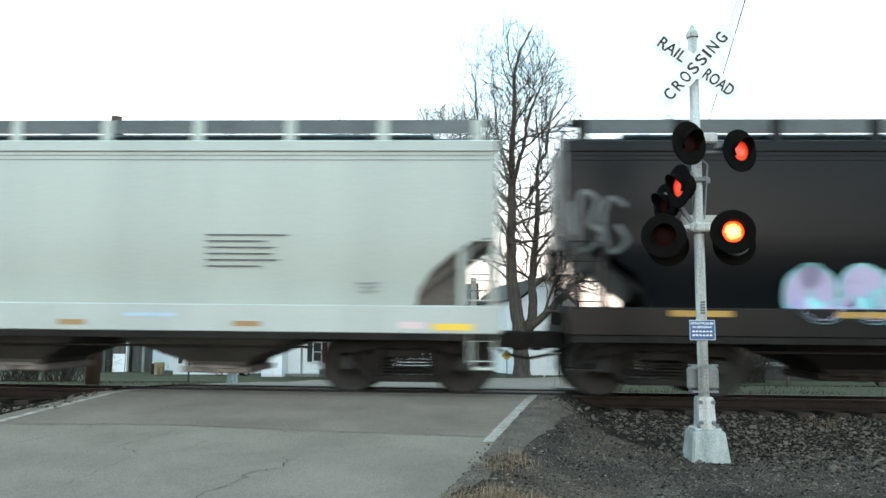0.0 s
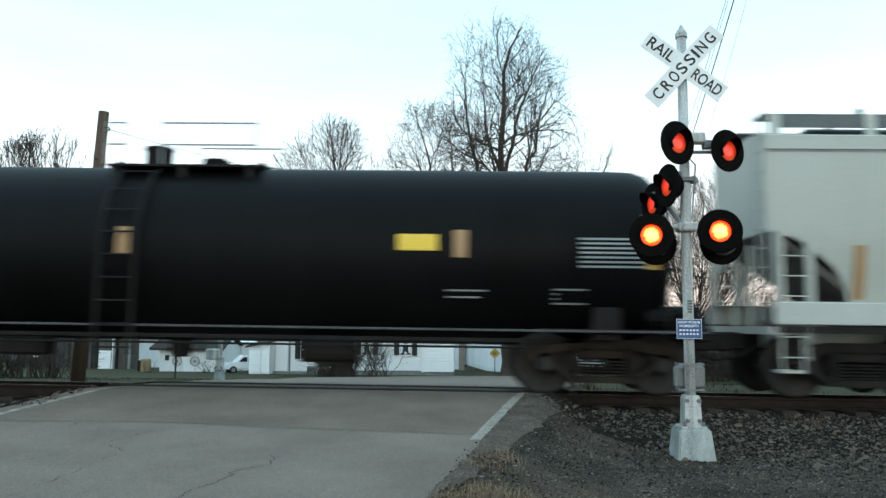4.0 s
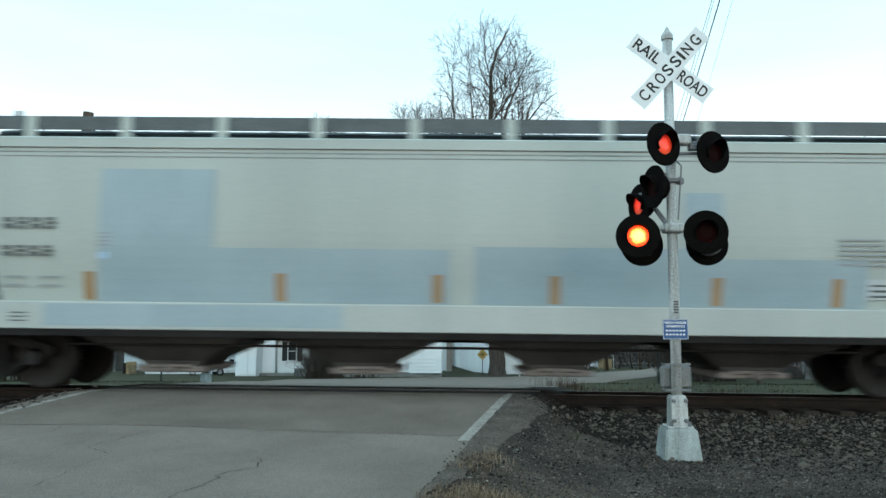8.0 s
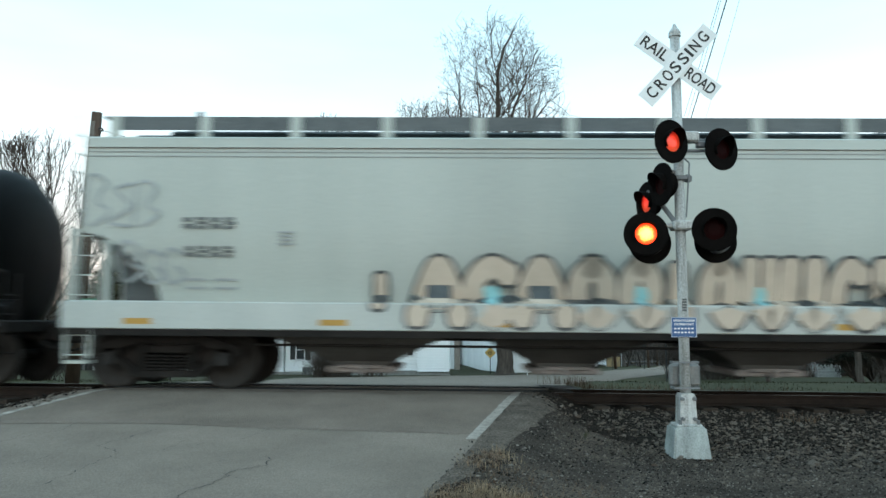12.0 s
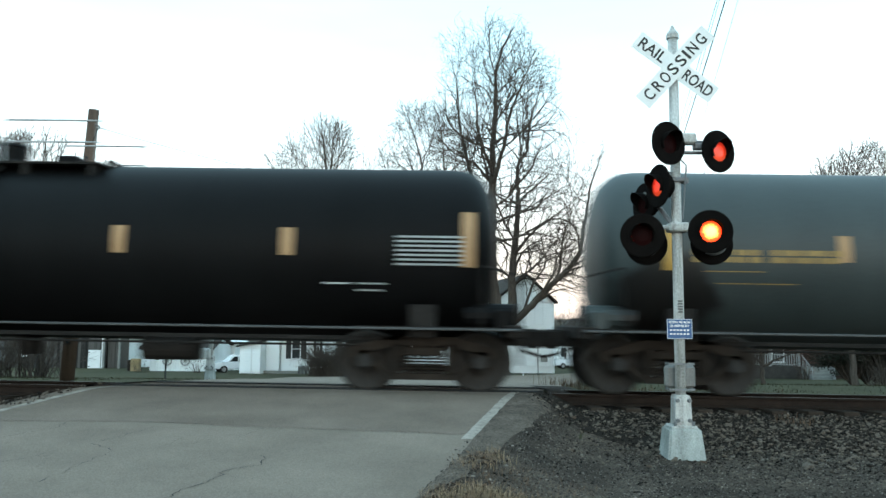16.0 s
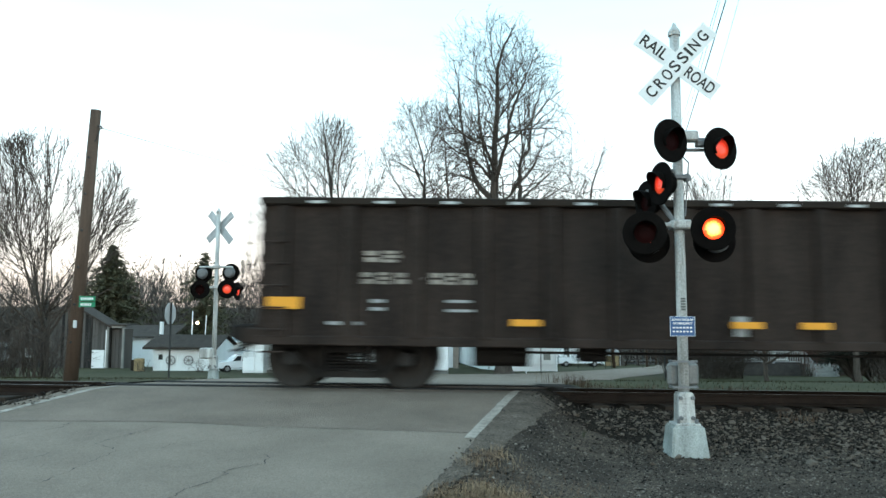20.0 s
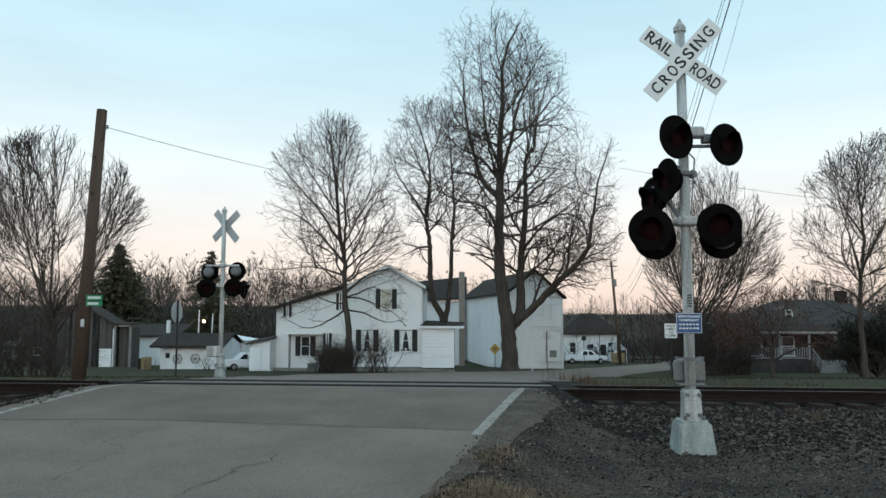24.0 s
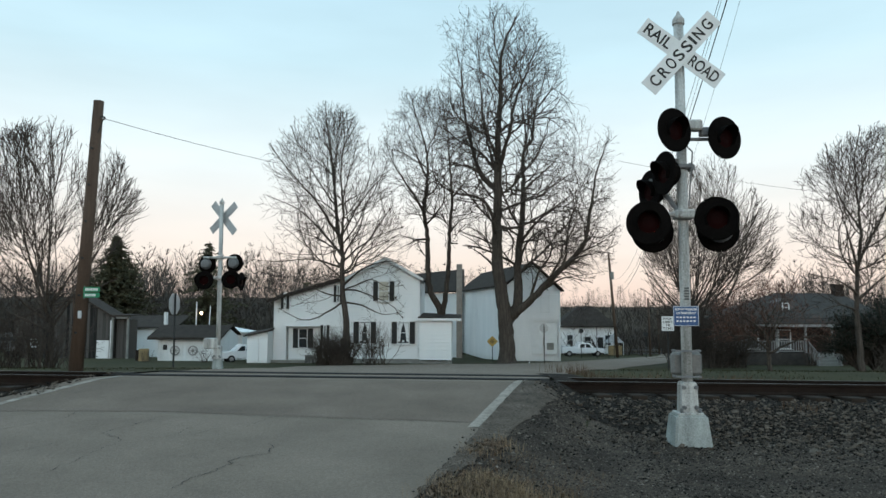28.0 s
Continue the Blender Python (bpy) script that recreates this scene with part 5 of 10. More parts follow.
rows_of_bars(c, "stencil", e - 4.6, 2.43, tuple((0, w) for w in (1.3, .95, 1.1, 1.05, 1.15, .85)), "stencil", SY, 0.022, 0.095)
rows_of_bars(c, "stencil", e - 2.25, 1.72, ((0, .4), (.05, .3), (.05, .3)), "stencil_pale", SY, 0.025, 0.065)
patches(c, [-e + .55, -e + 3.7, -e + 6.3, e - 9, e - 6.5, e - 3.8], 1.03, 1.11, 0.42, "reflect_tan", SILL)
patches(c, [e - 0.7], 1.0, 1.1, 0.6, "placard", SILL)
patches(c, [-e + 1.25, e - 1.3], 1.02, 1.12, 0.4, "spray_pink", SILL, "paint_mark", "faded pink paint mark")
patches(c, [e - 5.3], 1.17, 1.22, 0.75, "spray_blue", SILL, "stencil", "faint blue stencil")
cars.append(c)

# yellowed hopper with tan reflector strips
c = hopper("covered_hopper", length(2), "hop_warm", "yellowed white covered hopper car with tan reflector strips", double=False, gusset=False)
e = length(2) / 2 - 0.5
for x in (-e + 1.55, e - 1.55):
    flat_patch(c, "reflector", x - 0.09, x + 0.09, 1.42, 2.22, "reflect_tan", SY, "tan vertical reflector strip")
for x in (-e + 4.0, -e + 6.7, -e + 9.4, -e + 12.1, e - 4.0, e - 6.6):
    flat_patch(c, "reflector", x - 0.09, x + 0.09, 1.42, 1.8, "reflect_tan", SY, "tan vertical reflector strip")
marks(c, -e + 2.05, 2.42, 4, 0.17, 0.2, 0.05, "stencil", SY)
marks(c, -e + 2.05, 2.02, 4, 0.15, 0.19, 0.04, "stencil", SY)
rows_of_bars(c, "stencil", -e + 2.05, 1.76, ((0, .3), (0, .36)), "stencil_pale", SY, 0.035, 0.13)
rows_of_bars(c, "stencil", -e + 2.48, 1.76, ((0, .3), (0, .32)), "stencil_pale", SY, 0.035, 0.13)
rows_of_bars(c, "stencil", -e + 3.55, 2.38, ((0, .25), (.03, .2), (.03, .2), (0, .25)), "stencil_pale", SY, 0.03, 0.06)
rows_of_bars(c, "stencil", -e + 7.45, 1.58, ((0, .32), (0, .3), (.02, .28)), "stencil_white", SY, 0.035, 0.06)
for x in (-e + 10.6, e - 8.5):
    rows_of_bars(c, "stencil", x, 1.53, ((0, 1.6), (.1, 1.2)), "spray_red", SY, 0.018, 0.08)
rows_of_bars(c, "stencil", e - 3.3, 2.78, ((0, .6), (0, .5), (.02, .4)), "stencil_pale", SY, 0.022, 0.095)
rows_of_bars(c, "stencil", e - 3.3, 2.34, ((0, .55), (0, 1.0), (0, .55), (0, .55), (.02, .5), (0, .55)), "stencil_pale", SY, 0.022, 0.095)
for x in (-e + 3.2, -e + 7.2, -e + 11, e - 3.9, e - 7.5):
    rows_of_bars(c, "stencil", x, 1.17, ((0, .62), (.06, .5)), "hop_line", SILL, 0.014, 0.05)
for x, z, w in ((-e + 5.6, 2.5, 1.2), (-e + 10.9, 1.9, .8), (e - 7.8, 2.05, .7)):
    bm = bm_()
    blob_bm(bm, x, z, w * 0.5, 0.12, lambda zz: SY - 0.004, 18, 0.2, 4)
    part("rust_stain", bm, "rust_mark", c, "faint rusty smear")
cars.append(c)

# black tank car
c = tank_car("tank_car", length(3), "tank_black", "black tank car with tan reflector strips")
e = length(3) / 2 - 0.77
for x in (-e + 1.0, e - .5):
    tank_patch(c, "reflector", x - 0.1, x + 0.1, 2.05, 2.9, "reflect", "tan vertical reflector strip")
for x in (-e + 4.4, -e + 7.3, e - 3.4):
    tank_patch(c, "reflector", x - 0.1, x + 0.1, 2.2, 2.62, "reflect_tan", "tan reflector strip")
tank_bars(c, e - 1.6, 2.52, tuple((0, 1.0) for _ in range(7)), "stencil_pale", 0.03, 0.07)
tank_patch(c, "placard", e - 4.35, e - 3.75, 2.3, 2.55, "placard", "yellow placard")
tank_marks(c, -e + 1.9, 1.6, 4, .2, .2, .05, "stencil_white")
tank_marks(c, -e + 3.1, 1.6, 6, .18, .2, .04, "stencil_white")
tank_bars(c, -e + 1.9, 1.45, ((0, .8), (0, .7)), "stencil_pale", .03, .12)
tank_bars(c, e - 1.98, 1.75, ((0, .5), (0, .06), (0, .06), (0, .5)), "stencil_pale", .025, .07)
tank_bars(c, e - 3.6, 1.72, ((0, .6), (0, .5)), "stencil_pale", .025, .1)
cars.append(c)

# white hopper with an orange placard
c = hopper("covered_hopper", length(4), "hop_white", "white covered hopper car with an orange placard")
e = length(4) / 2 - 0.5
marks(c, -e + 1.75, 2.4, 4, 0.17, 0.2, 0.06, "stencil", SY)
marks(c, -e + 1.75, 1.97, 5, 0.15, 0.19, 0.06, "stencil", SY)
rows_of_bars(c, "stencil", -e + 1.75, 1.68, ((0, .32), (0, .3)), "stencil_pale", SY, 0.035, 0.13)
rows_of_bars(c, "stencil", -e + 2.25, 1.68, ((0, .36), (0.1, .3)), "stencil_pale", SY, 0.035, 0.13)
p = flat_patch(c, "placard", e - 8.75, e - 8.05, 1.6, 1.86, "orange_placard", SY, "orange placard with dark lines")
rows_of_bars(c, "stencil", e - 8.65, 1.8, ((0, .5), (0, .5), (0, .5)), "stencil", SY - 0.004, 0.02, 0.06)
rows_of_bars(c, "stencil", e - 7.8, 2.08, tuple((0, w) for w in (1.35, .95, 1.1, 1.1, 1.15, .95, .9)), "stencil", SY, 0.022, 0.085)
p = flat_patch(c, "placard", e - 3.08, e - 2.46, 1.55, 1.86, "stencil_white", SY, "white label with dark squares")
bm = bm_()
span(bm, e - 3.04, e - 2.79, SY - 0.008, SY - 0.002, 1.59, 1.82)
span(bm, e - 2.75, e - 2.51, SY - 0.008, SY - 0.002, 1.59, 1.82)
part("stencil", bm, "stencil", c)
rows_of_bars(c, "stencil", e - 2.2, 1.82, ((0, .5), (.04, .4), (.05, .35)), "stencil_pale", SY, 0.02, 0.06)
patches(c, [-e + 3.9, -e + 6.5, -e + 9, e - 9.2, e - 7, e - 4.3], 1.03, 1.11, 0.4, "reflect", SILL)
patches(c, [e - 5.5], 1.16, 1.22, .75, "spray_blue", SILL, "stencil", "faint blue stencil")
patches(c, [e - .75], 1.0, 1.09, .8, "reflect", SILL)
patches(c, [-e + 3.3, e - 5, e - 7.5], 1.12, 1.2, .14, "placard", SILL, "paint_mark", "small yellow paint mark")
cars.append(c)

# pale hopper with blue-grey overpaint
c = hopper("covered_hopper", length(5), "hop_white", "white covered hopper car with blue-grey overpainted panels", diagonal=True)
e = length(5) / 2 - 0.5
for x0, x1, z0, z1 in ((-e + 3.1, -e + 4.9, 1.38, 3.4), (-e + 4.9, -e + 8.6, 1.38, 2.2), (-e + 9.5, e - 4.7, 1.38, 2.25), (e - 5.2, e - 4.6, 2.25, 3.1), (e - 4.7, e - 2.4, 1.38, 2.1)):
    flat_patch(c, "overpaint", x0, x1, z0, z1, "patch_blue", SY, "blue-grey overpainted panel")
flat_patch(c, "overpaint", -e + 2.5, -e + 7.0, 1.0, 1.33, "patch_blue", SILL, "blue-grey overpainted panel")
marks(c, -e + 1.6, 2.45, 4, 0.17, 0.2, 0.05, "stencil", SY)
marks(c, -e + 1.6, 2.03, 4, 0.16, 0.19, 0.05, "stencil", SY)
rows_of_bars(c, "stencil", -e + 1.6, 1.75, ((0, .36), (0, .36)), "stencil_pale", SY, 0.035, 0.13)
rows_of_bars(c, "stencil", -e + 2.15, 1.75, ((0, .36), (0, .36)), "stencil_pale", SY, 0.035, 0.13)
rows_of_bars(c, "stencil", -e + 3.1, 2.42, ((0, .2), (0, .2), (0, .2), (0, .2)), "stencil_pale", SY - .004, 0.03, 0.06)
flat_patch(c, "paint_mark", -e + 3.1, -e + 3.25, 2.02, 2.12, "spray_blue", SY - .004, "small blue mark")
for x in (-e + .95, e - .95):
    flat_patch(c, "reflector", x - 0.1, x + 0.1, 1.42, 2.1, "reflect_tan", SY - .004, "tan vertical reflector strip")
for x in (-e + 2.95, -e + 5.95, -e + 8.4, e - 7.2, e - 4.7, e - 2.85):
    flat_patch(c, "reflector", x - 0.08, x + 0.08, 1.4, 1.82, "reflect_tan", SY - .004, "tan reflector strip")
rows_of_bars(c, "stencil", e - 2.85, 2.42, tuple((0, w) for w in (.7, .7, 1.1, 1.2, 1.0, .9)), "stencil_pale", SY - .004, 0.03, 0.075)
flat_patch(c, "placard", e - 2.4, e - 1.9, 1.52, 1.82, "stencil_white", SY - .004, "white label")
rows_of_bars(c, "stencil", e - 2.35, 1.74, ((0, .35), (0, .4), (0, .35)), "stencil", SY - .008, 0.03, 0.08)
rows_of_bars(c, "stencil", -e + 2.0, 1.2, ((0, .25), (.0, .25), (0, .25)), "stencil", SILL, 0.02, 0.06)
cars.append(c)

# white hopper with a red line of tags
c = hopper("covered_hopper", length(6), "hop_white", "white covered hopper car with dusky red graffiti tags", gear="gear")
e = length(6) / 2 - 0.5
marks(c, -e + 1.6, 2.48, 4, 0.17, 0.2, 0.05, "stencil", SY)
marks(c, -e + 1.6, 2.06, 4, 0.16, 0.19, 0.05, "stencil", SY)
rows_of_bars(c, "stencil", -e + 1.6, 1.75, ((0, .3), (0, .3)), "stencil_pale", SY, 0.035, 0.13)
rows_of_bars(c, "stencil", -e + 2.05, 1.75, ((0, .36), (0, .36)), "stencil_pale", SY, 0.035, 0.13)
rows_of_bars(c, "stencil", -e + 3.1, 2.48, ((0, .25), (.03, .2), (.03, .2), (0, .25)), "stencil_pale", SY, 0.03, 0.06)
rows_of_bars(c, "stencil", -e + 6.1, 2.53, tuple((0, w) for w in (1.1, .45, 1.1, 1.25, 1.05, .95, .9)), "stencil", SY, 0.02, 0.085)
tag_swirl(c, -e + .9, -e + 1.7, 1.5, 2.1, 3, .1, "spray_grey", SY, 21, "grey graffiti loops")
tag_swirl(c, -e + 2.4, -e + 3.0, 1.7, 2.1, 2, .06, "spray_red", SY, 22, "dusky red graffiti letters")
tag_swirl(c, -e + 3.6, -e + 4.2, 1.5, 1.8, 2, .07, "spray_red", SY, 23, "dusky red graffiti letters")
tag_swirl(c, -e + 4.6, -e + 6.2, 1.42, 1.84, 6, .08, "spray_red", SY, 24, "dusky red graffiti letters")
tag_swirl(c, -e + 6.5, -e + 10.2, 1.42, 1.84, 11, .08, "spray_red", SY, 25, "dusky red graffiti letters")
tag_swirl(c, -e + 3.8, -e + 5.9, 1.02, 1.26, 8, .045, "spray_red", SILL, 26, "dusky red graffiti letters")
tag_swirl(c, -e + 7.6, -e + 10, 1.02, 1.22, 8, .045, "spray_red", SILL, 27, "dusky red graffiti letters")
tag_swirl(c, e - 6.3, e - 3.3, 1.44, 1.7, 10, .06, "spray_red", SY, 28, "dusky red graffiti letters")
tag_swirl(c, e - .75, e - .15, 2.5, 3.05, 2, .06, "spray_pink", SY, 29, "faint pink graffiti mark")
rows_of_bars(c, "stencil", e - 2.25, 1.9, ((0, .5), (.04, .4), (.05, .35)), "stencil_pale", SY, 0.02, 0.07)
patches(c, [-e + .3, -e + 3.3, -e + 6.1, -e + 8.9, e - 7.2, e - 6.6, e - 3.7], 1.02, 1.11, .45, "reflect_tan", SILL)
patches(c, [e - .6], 1.0, 1.08, .9, "reflect", SILL)
patches(c, [e - 5.4], 1.16, 1.22, .9, "spray_blue", SILL, "stencil", "faint blue stencil")
tag_swirl(c, e - 2.6, e - 2.0, 1.05, 1.3, 2, .05, "spray_grey", SILL, 30, "grey graffiti tag")
cars.append(c)

# white hopper with fat tan lettering shapes
c = hopper("covered_hopper", length(7), "hop_white", "white covered hopper car with fat tan and teal graffiti", slope="slope")
e = length(7) / 2 - 0.5
marks(c, -e + 1.45, 2.46, 4, 0.17, 0.2, 0.05, "stencil", SY)
marks(c, -e + 1.5, 2.03, 4, 0.15, 0.19, 0.05, "stencil", SY)
rows_of_bars(c, "stencil", -e + 1.5, 1.72, ((0, .3), (0, .3)), "stencil_pale", SY, 0.035, 0.13)
rows_of_bars(c, "stencil", -e + 1.95, 1.72, ((0, .36), (0, .36)), "stencil_pale", SY, 0.035, 0.13)
rows_of_bars(c, "stencil", -e + 2.95, 2.44, ((0, .25), (.03, .2), (.03, .2), (0, .25)), "stencil_pale", SY, 0.03, 0.06)
tag_swirl(c, -e + .1, -e + 1.3, 2.5, 3.4, 3, .05, "spray_grey", SY, 31, "grey graffiti face scrawl")
tag_swirl(c, -e + .7, -e + 1.7, 1.65, 2.25, 3, .06, "spray_grey", SY, 32, "grey graffiti face scrawl")
bubbles(c, [(-4.5, .42)], 1.25, 1.85, "spray_tan", "spray_black", SILL - .004, 7, "fat tan bubble graffiti with black outlines", None, "I")
bubbles(c, [(-3.6, .95), (-2.8, .9), (-2.03, .96), (-1.24, .8), (-.5, .72), (.05, .5), (.7, .68), (1.31, .6), (1.95, .74), (2.66, .66), (3.4, .86)],
        1.02, 2.08, "spray_tan", "spray_black", SILL - .004, 7, "fat tan bubble graffiti with black outlines", "spray_teal", "ACAOOIOUUCH")
tag_swirl(c, 3.78, 4.05, 1.3, 1.8, 2, .13, "spray_teal", SILL - .004, 41, "teal graffiti stroke")
tag_swirl(c, 3.95, 4.3, 1.55, 1.98, 2, .1, "spray_black", SILL - .006, 42, "black graffiti curl")
rows_of_bars(c, "stencil", e - 5.25, 2.1, tuple((0, w) for w in (1.35, 1.0, 1.1, 1.15, 1.2, .95, .95)), "stencil", SY, 0.022, 0.085)
p = flat_patch(c, "placard", e - 3.32, e - 2.72, 1.55, 1.86, "stencil_white", SY, "white label with dark squares")
bm = bm_()
span(bm, e - 3.27, e - 3.04, SY - 0.008, SY - 0.002, 1.59, 1.82)
span(bm, e - 3.0, e - 2.77, SY - 0.008, SY - 0.002, 1.59, 1.82)
part("stencil", bm, "stencil", c)
rows_of_bars(c, "stencil", e - 2.45, 1.83, ((0, .5), (.04, .4), (.05, .35)), "stencil_pale", SY, 0.02, 0.07)
patches(c, [-e + .95, -e + 3.9, -e + 6.5, e - 7.2, e - 4.5], 1.02, 1.11, .42, "reflect", SILL)
patches(c, [e - 1.2], 1.0, 1.11, .8, "reflect", SILL)
patches(c, [e - 5.6], 1.16, 1.22, .6, "spray_blue", SILL, "stencil", "faint blue stencil")
cars.append(c)

# black tank with a white panel of bars
c = tank_car("tank_car", length(8), "tank_black", "black tank car with a white label panel")
e = length(8) / 2 - 0.77
for x in (-e + 1.0, e - .6):
    tank_patch(c, "reflector", x - 0.1, x + 0.1, 2.05, 2.9, "reflect", "tan vertical reflector strip")
for x in (-e + 4.3, -e + 7.2, e - 3.6):
    tank_patch(c, "reflector", x - 0.1, x + 0.1, 2.28, 2.7, "reflect_tan", "tan reflector strip")
tank_patch(c, "placard", e - 1.82, e - .85, 2.1, 2.5, "stencil_white", "white label panel")
tank_bars(c, e - 1.82, 2.55, ((0, .35),), "stencil_pale", 0.025, 0.06)
bm = bm_()
for i in range(4):
    x = e - 4.3 + i * .26
    stroke_bm(bm, [(x, 1.85), (x + .2, 2.15), (x + .22, 1.9), (x + .02, 1.86), (x + .3, 2.2)], .045, lambda z: on_tank(z) - .004)
part("graffiti", bm, "stencil_pale", c, "pale spray-painted scrawl")
tank_marks(c, -e + 1.5, 2.1, 5, .18, .2, .05, "stencil_gold")
tank_marks(c, -e + 2.9, 2.1, 6, .17, .2, .04, "stencil_gold")
cars.append(c)

# blue-grey tank, long, with an oil stain
c = tank_car("tank_car", length(9), "tank_stained", "blue-grey tank car stained with black oil around the ladder")
e = length(9) / 2 - 0.77
for x in (-e + 1.0, e - .7):
    tank_patch(c, "reflector", x - 0.1, x + 0.1, 2.05, 2.7, "reflect", "tan vertical reflector strip")
for x in (-e + 3.6, -e + 6.0, -1.9, 1.1, e - 3.7):
    tank_patch(c, "reflector", x - 0.1, x + 0.1, 2.2, 2.6, "reflect_tan", "tan reflector strip")
tank_patch(c, "placard", 1.15, 1.98, 2.18, 2.46, "placard", "yellow placard")
tank_bars(c, 1.22, 2.4, ((0, .7), (0, .7), (0, .7)), "reflect", .02, .07)
tank_bars(c, 1.25, 1.95, ((0, .55), (0, .5), (0, .5)), "stencil_white", .025, .08)
tank_marks(c, -e + 1.35, 2.18, 5, .17, .2, .04, "stencil_gold")
tank_marks(c, -e + 2.5, 2.18, 6, .15, .2, .03, "stencil_gold")
tank_bars(c, -e + 1.5, 2.05, ((0, .9), (.2, 1.2)), "stencil_gold", .012, .18)
tank_bars(c, e - 1.85, 2.5, tuple((0, 1.1) for _ in range(9)), "stencil_pale", .03, .06)
tank_bars(c, e - 2.7, 1.95, ((0, .52), (0, .05), (0, .05), (0, .52)), "stencil_white", .03, .08)
cars.append(c)

# black tank with white marks
c = tank_car("tank_car", length(10), "tank_black", "black tank car with white stencilled marks")
e = length(10) / 2 - 0.77
for x in (-e + .55, e - .5):
    tank_patch(c, "reflector", x - 0.1, x + 0.1, 2.05, 2.9, "reflect_tan", "tan vertical reflector strip")
for x in (-e + 3.45, -e + 6.47, -.75, 1.87, e - 3.26):
    tank_patch(c, "reflector", x - 0.1, x + 0.1, 2.2, 2.62, "reflect_tan", "tan reflector strip")
tank_marks(c, -e + 1.42, 1.98, 4, .18, .2, .05, "stencil_white")
tank_marks(c, -e + 2.42, 1.98, 6, .15, .2, .03, "stencil_white")
tank_bars(c, -e + 1.47, 1.82, ((0, .35), (0, .32)), "stencil_white", .05, .13)
tank_bars(c, -e + 1.89, 1.82, ((0, .32), (0, .35)), "stencil_white", .05, .13)
tank_bars(c, -e + 2.47, 1.82, ((0, .7), (0, .65)), "stencil_white", .05, .13)
tank_bars(c, -e + 3.67, 2.12, ((0, .3), (.03, .2), (.03, .2), (0, .3)), "stencil_pale", .025, .06)
tank_bars(c, e - 1.6, 2.52, tuple((0, 1.02) for _ in range(7)), "stencil_pale", .03, .07)
tank_bars(c, e - 2.7, 1.8, ((0, .4),), "stencil_white", .025, .07)
tank_bars(c, e - 2.2, 1.8, ((0, .45), (0, .4)), "stencil_pale", .025, .1)
cars.append(c)

# short blue-grey tank with an orange stripe
c = tank_car("tank_car", length(11), "tank_grey", "short blue-grey tank car with an orange rust stripe", dome="right")
e = length(11) / 2 - 0.77
for x in (-e + .7, e - .45):
    tank_patch(c, "reflector", x - 0.1, x + 0.1, 1.75, 2.5, "reflect", "tan vertical reflector strip")
for x in (-2.63, -.06, 2.84):
    tank_patch(c, "reflector", x - 0.1, x + 0.1, 1.98, 2.4, "reflect_tan", "tan reflector strip")
tank_patch(c, "placard", 1.74, 2.52, 1.9, 2.18, "reflect", "yellow placard")
tank_bars(c, 1.79, 2.12, ((0, .7), (0, .7), (0, .7)), "stencil", .02, .07)
tank_marks(c, -4.75, 2.02, 5, .17, .18, .04, "stencil_gold")
tank_marks(c, -3.7, 2.02, 6, .14, .18, .03, "stencil_gold")
tank_bars(c, -4.7, 1.92, ((0, .9), (0, 1.3), (0, 1.35)), "stencil_gold", .01, .14)
tank_bars(c, e - 1.6, 2.4, tuple((0, 1.0) for _ in range(8)), "stencil_pale", .03, .065)
tank_patch(c, "rust_stripe", .52, .85, 2.35, 3.62, "orange", "orange rust stripe down from the dome", .003)
tank_patch(c, "oil_stain", .5, .95, 1.3, 2.36, "oil", "black oil stain", .003)
bm = bm_()
prism(bm, ((e - 1.2, 1.32), (e - 1.05, 1.5), (e - .8, 1.5), (e - .65, 1.32), (e - .8, 1.14), (e - 1.05, 1.14)), "y", -1.46, -1.44)
part("placard", bm, "stencil_white", c, "white six-sided placard")
cars.append(c)

# last: a dark gondola
c = gondola("gondola", length(12), "dirty black ribbed gondola car with yellow reflectors")
marks(c, -5.85, 1.95, 2, .24, .2, .05, "stencil_dusty", -1.424)
marks(c, -5.9, 1.62, 4, .2, .2, .05, "stencil_dusty", -1.424)
marks(c, -4.85, 1.62, 4, .18, .2, .05, "stencil_dusty", -1.424)
rows_of_bars(c, "stencil", -5.75, 1.4, ((0, .2), (0, .2)), "stencil_pale", -1.424, .05, .12)
rows_of_bars(c, "stencil", -4.6, 1.4, ((0, .35), (0, .4)), "stencil_pale", -1.424, .04, .14)
for x in (-7.05, 6.7):
    flat_patch(c, "reflector", x - .25, x + .25, 1.24, 1.42, "orange_placard", -1.536, "bright yellow reflector")
for x in (-3.42, -.15, .85, 3.48):
    flat_patch(c, "reflector", x - .22, x + .22, 1.02, 1.12, "orange_placard", -1.536, "bright yellow reflector")
p = flat_patch(c, "placard", 5.22, 5.77, 1.32, 1.65, "stencil_pale", -1.426, "pale label frame")
flat_patch(c, "stencil", 5.27, 5.72, 1.36, 1.61, "stencil", -1.43)
rows_of_bars(c, "stencil", 5.32, 1.06, ((0, .35),), "stencil_white", -1.426, .06, .1)
rows_of_bars(c, "stencil", -6.4, 1.06, ((0, .5),), "stencil_pale", -1.426, .05, .1)
flat_patch(c, "paint_mark", -.3, -.05, .9, 1.2, "stencil_pale", -1.426, "pale grey paint mark")
cars.append(c)


INSET = 0.3
SHELL = ("side_sheet", "side_plate", "drip_line", "end_wall", "roof", "slope_sheet", "end_gusset")
PAINT = ("stencil", "graffiti", "placard", "reflector", "paint_mark", "overpaint", "rust_stain")


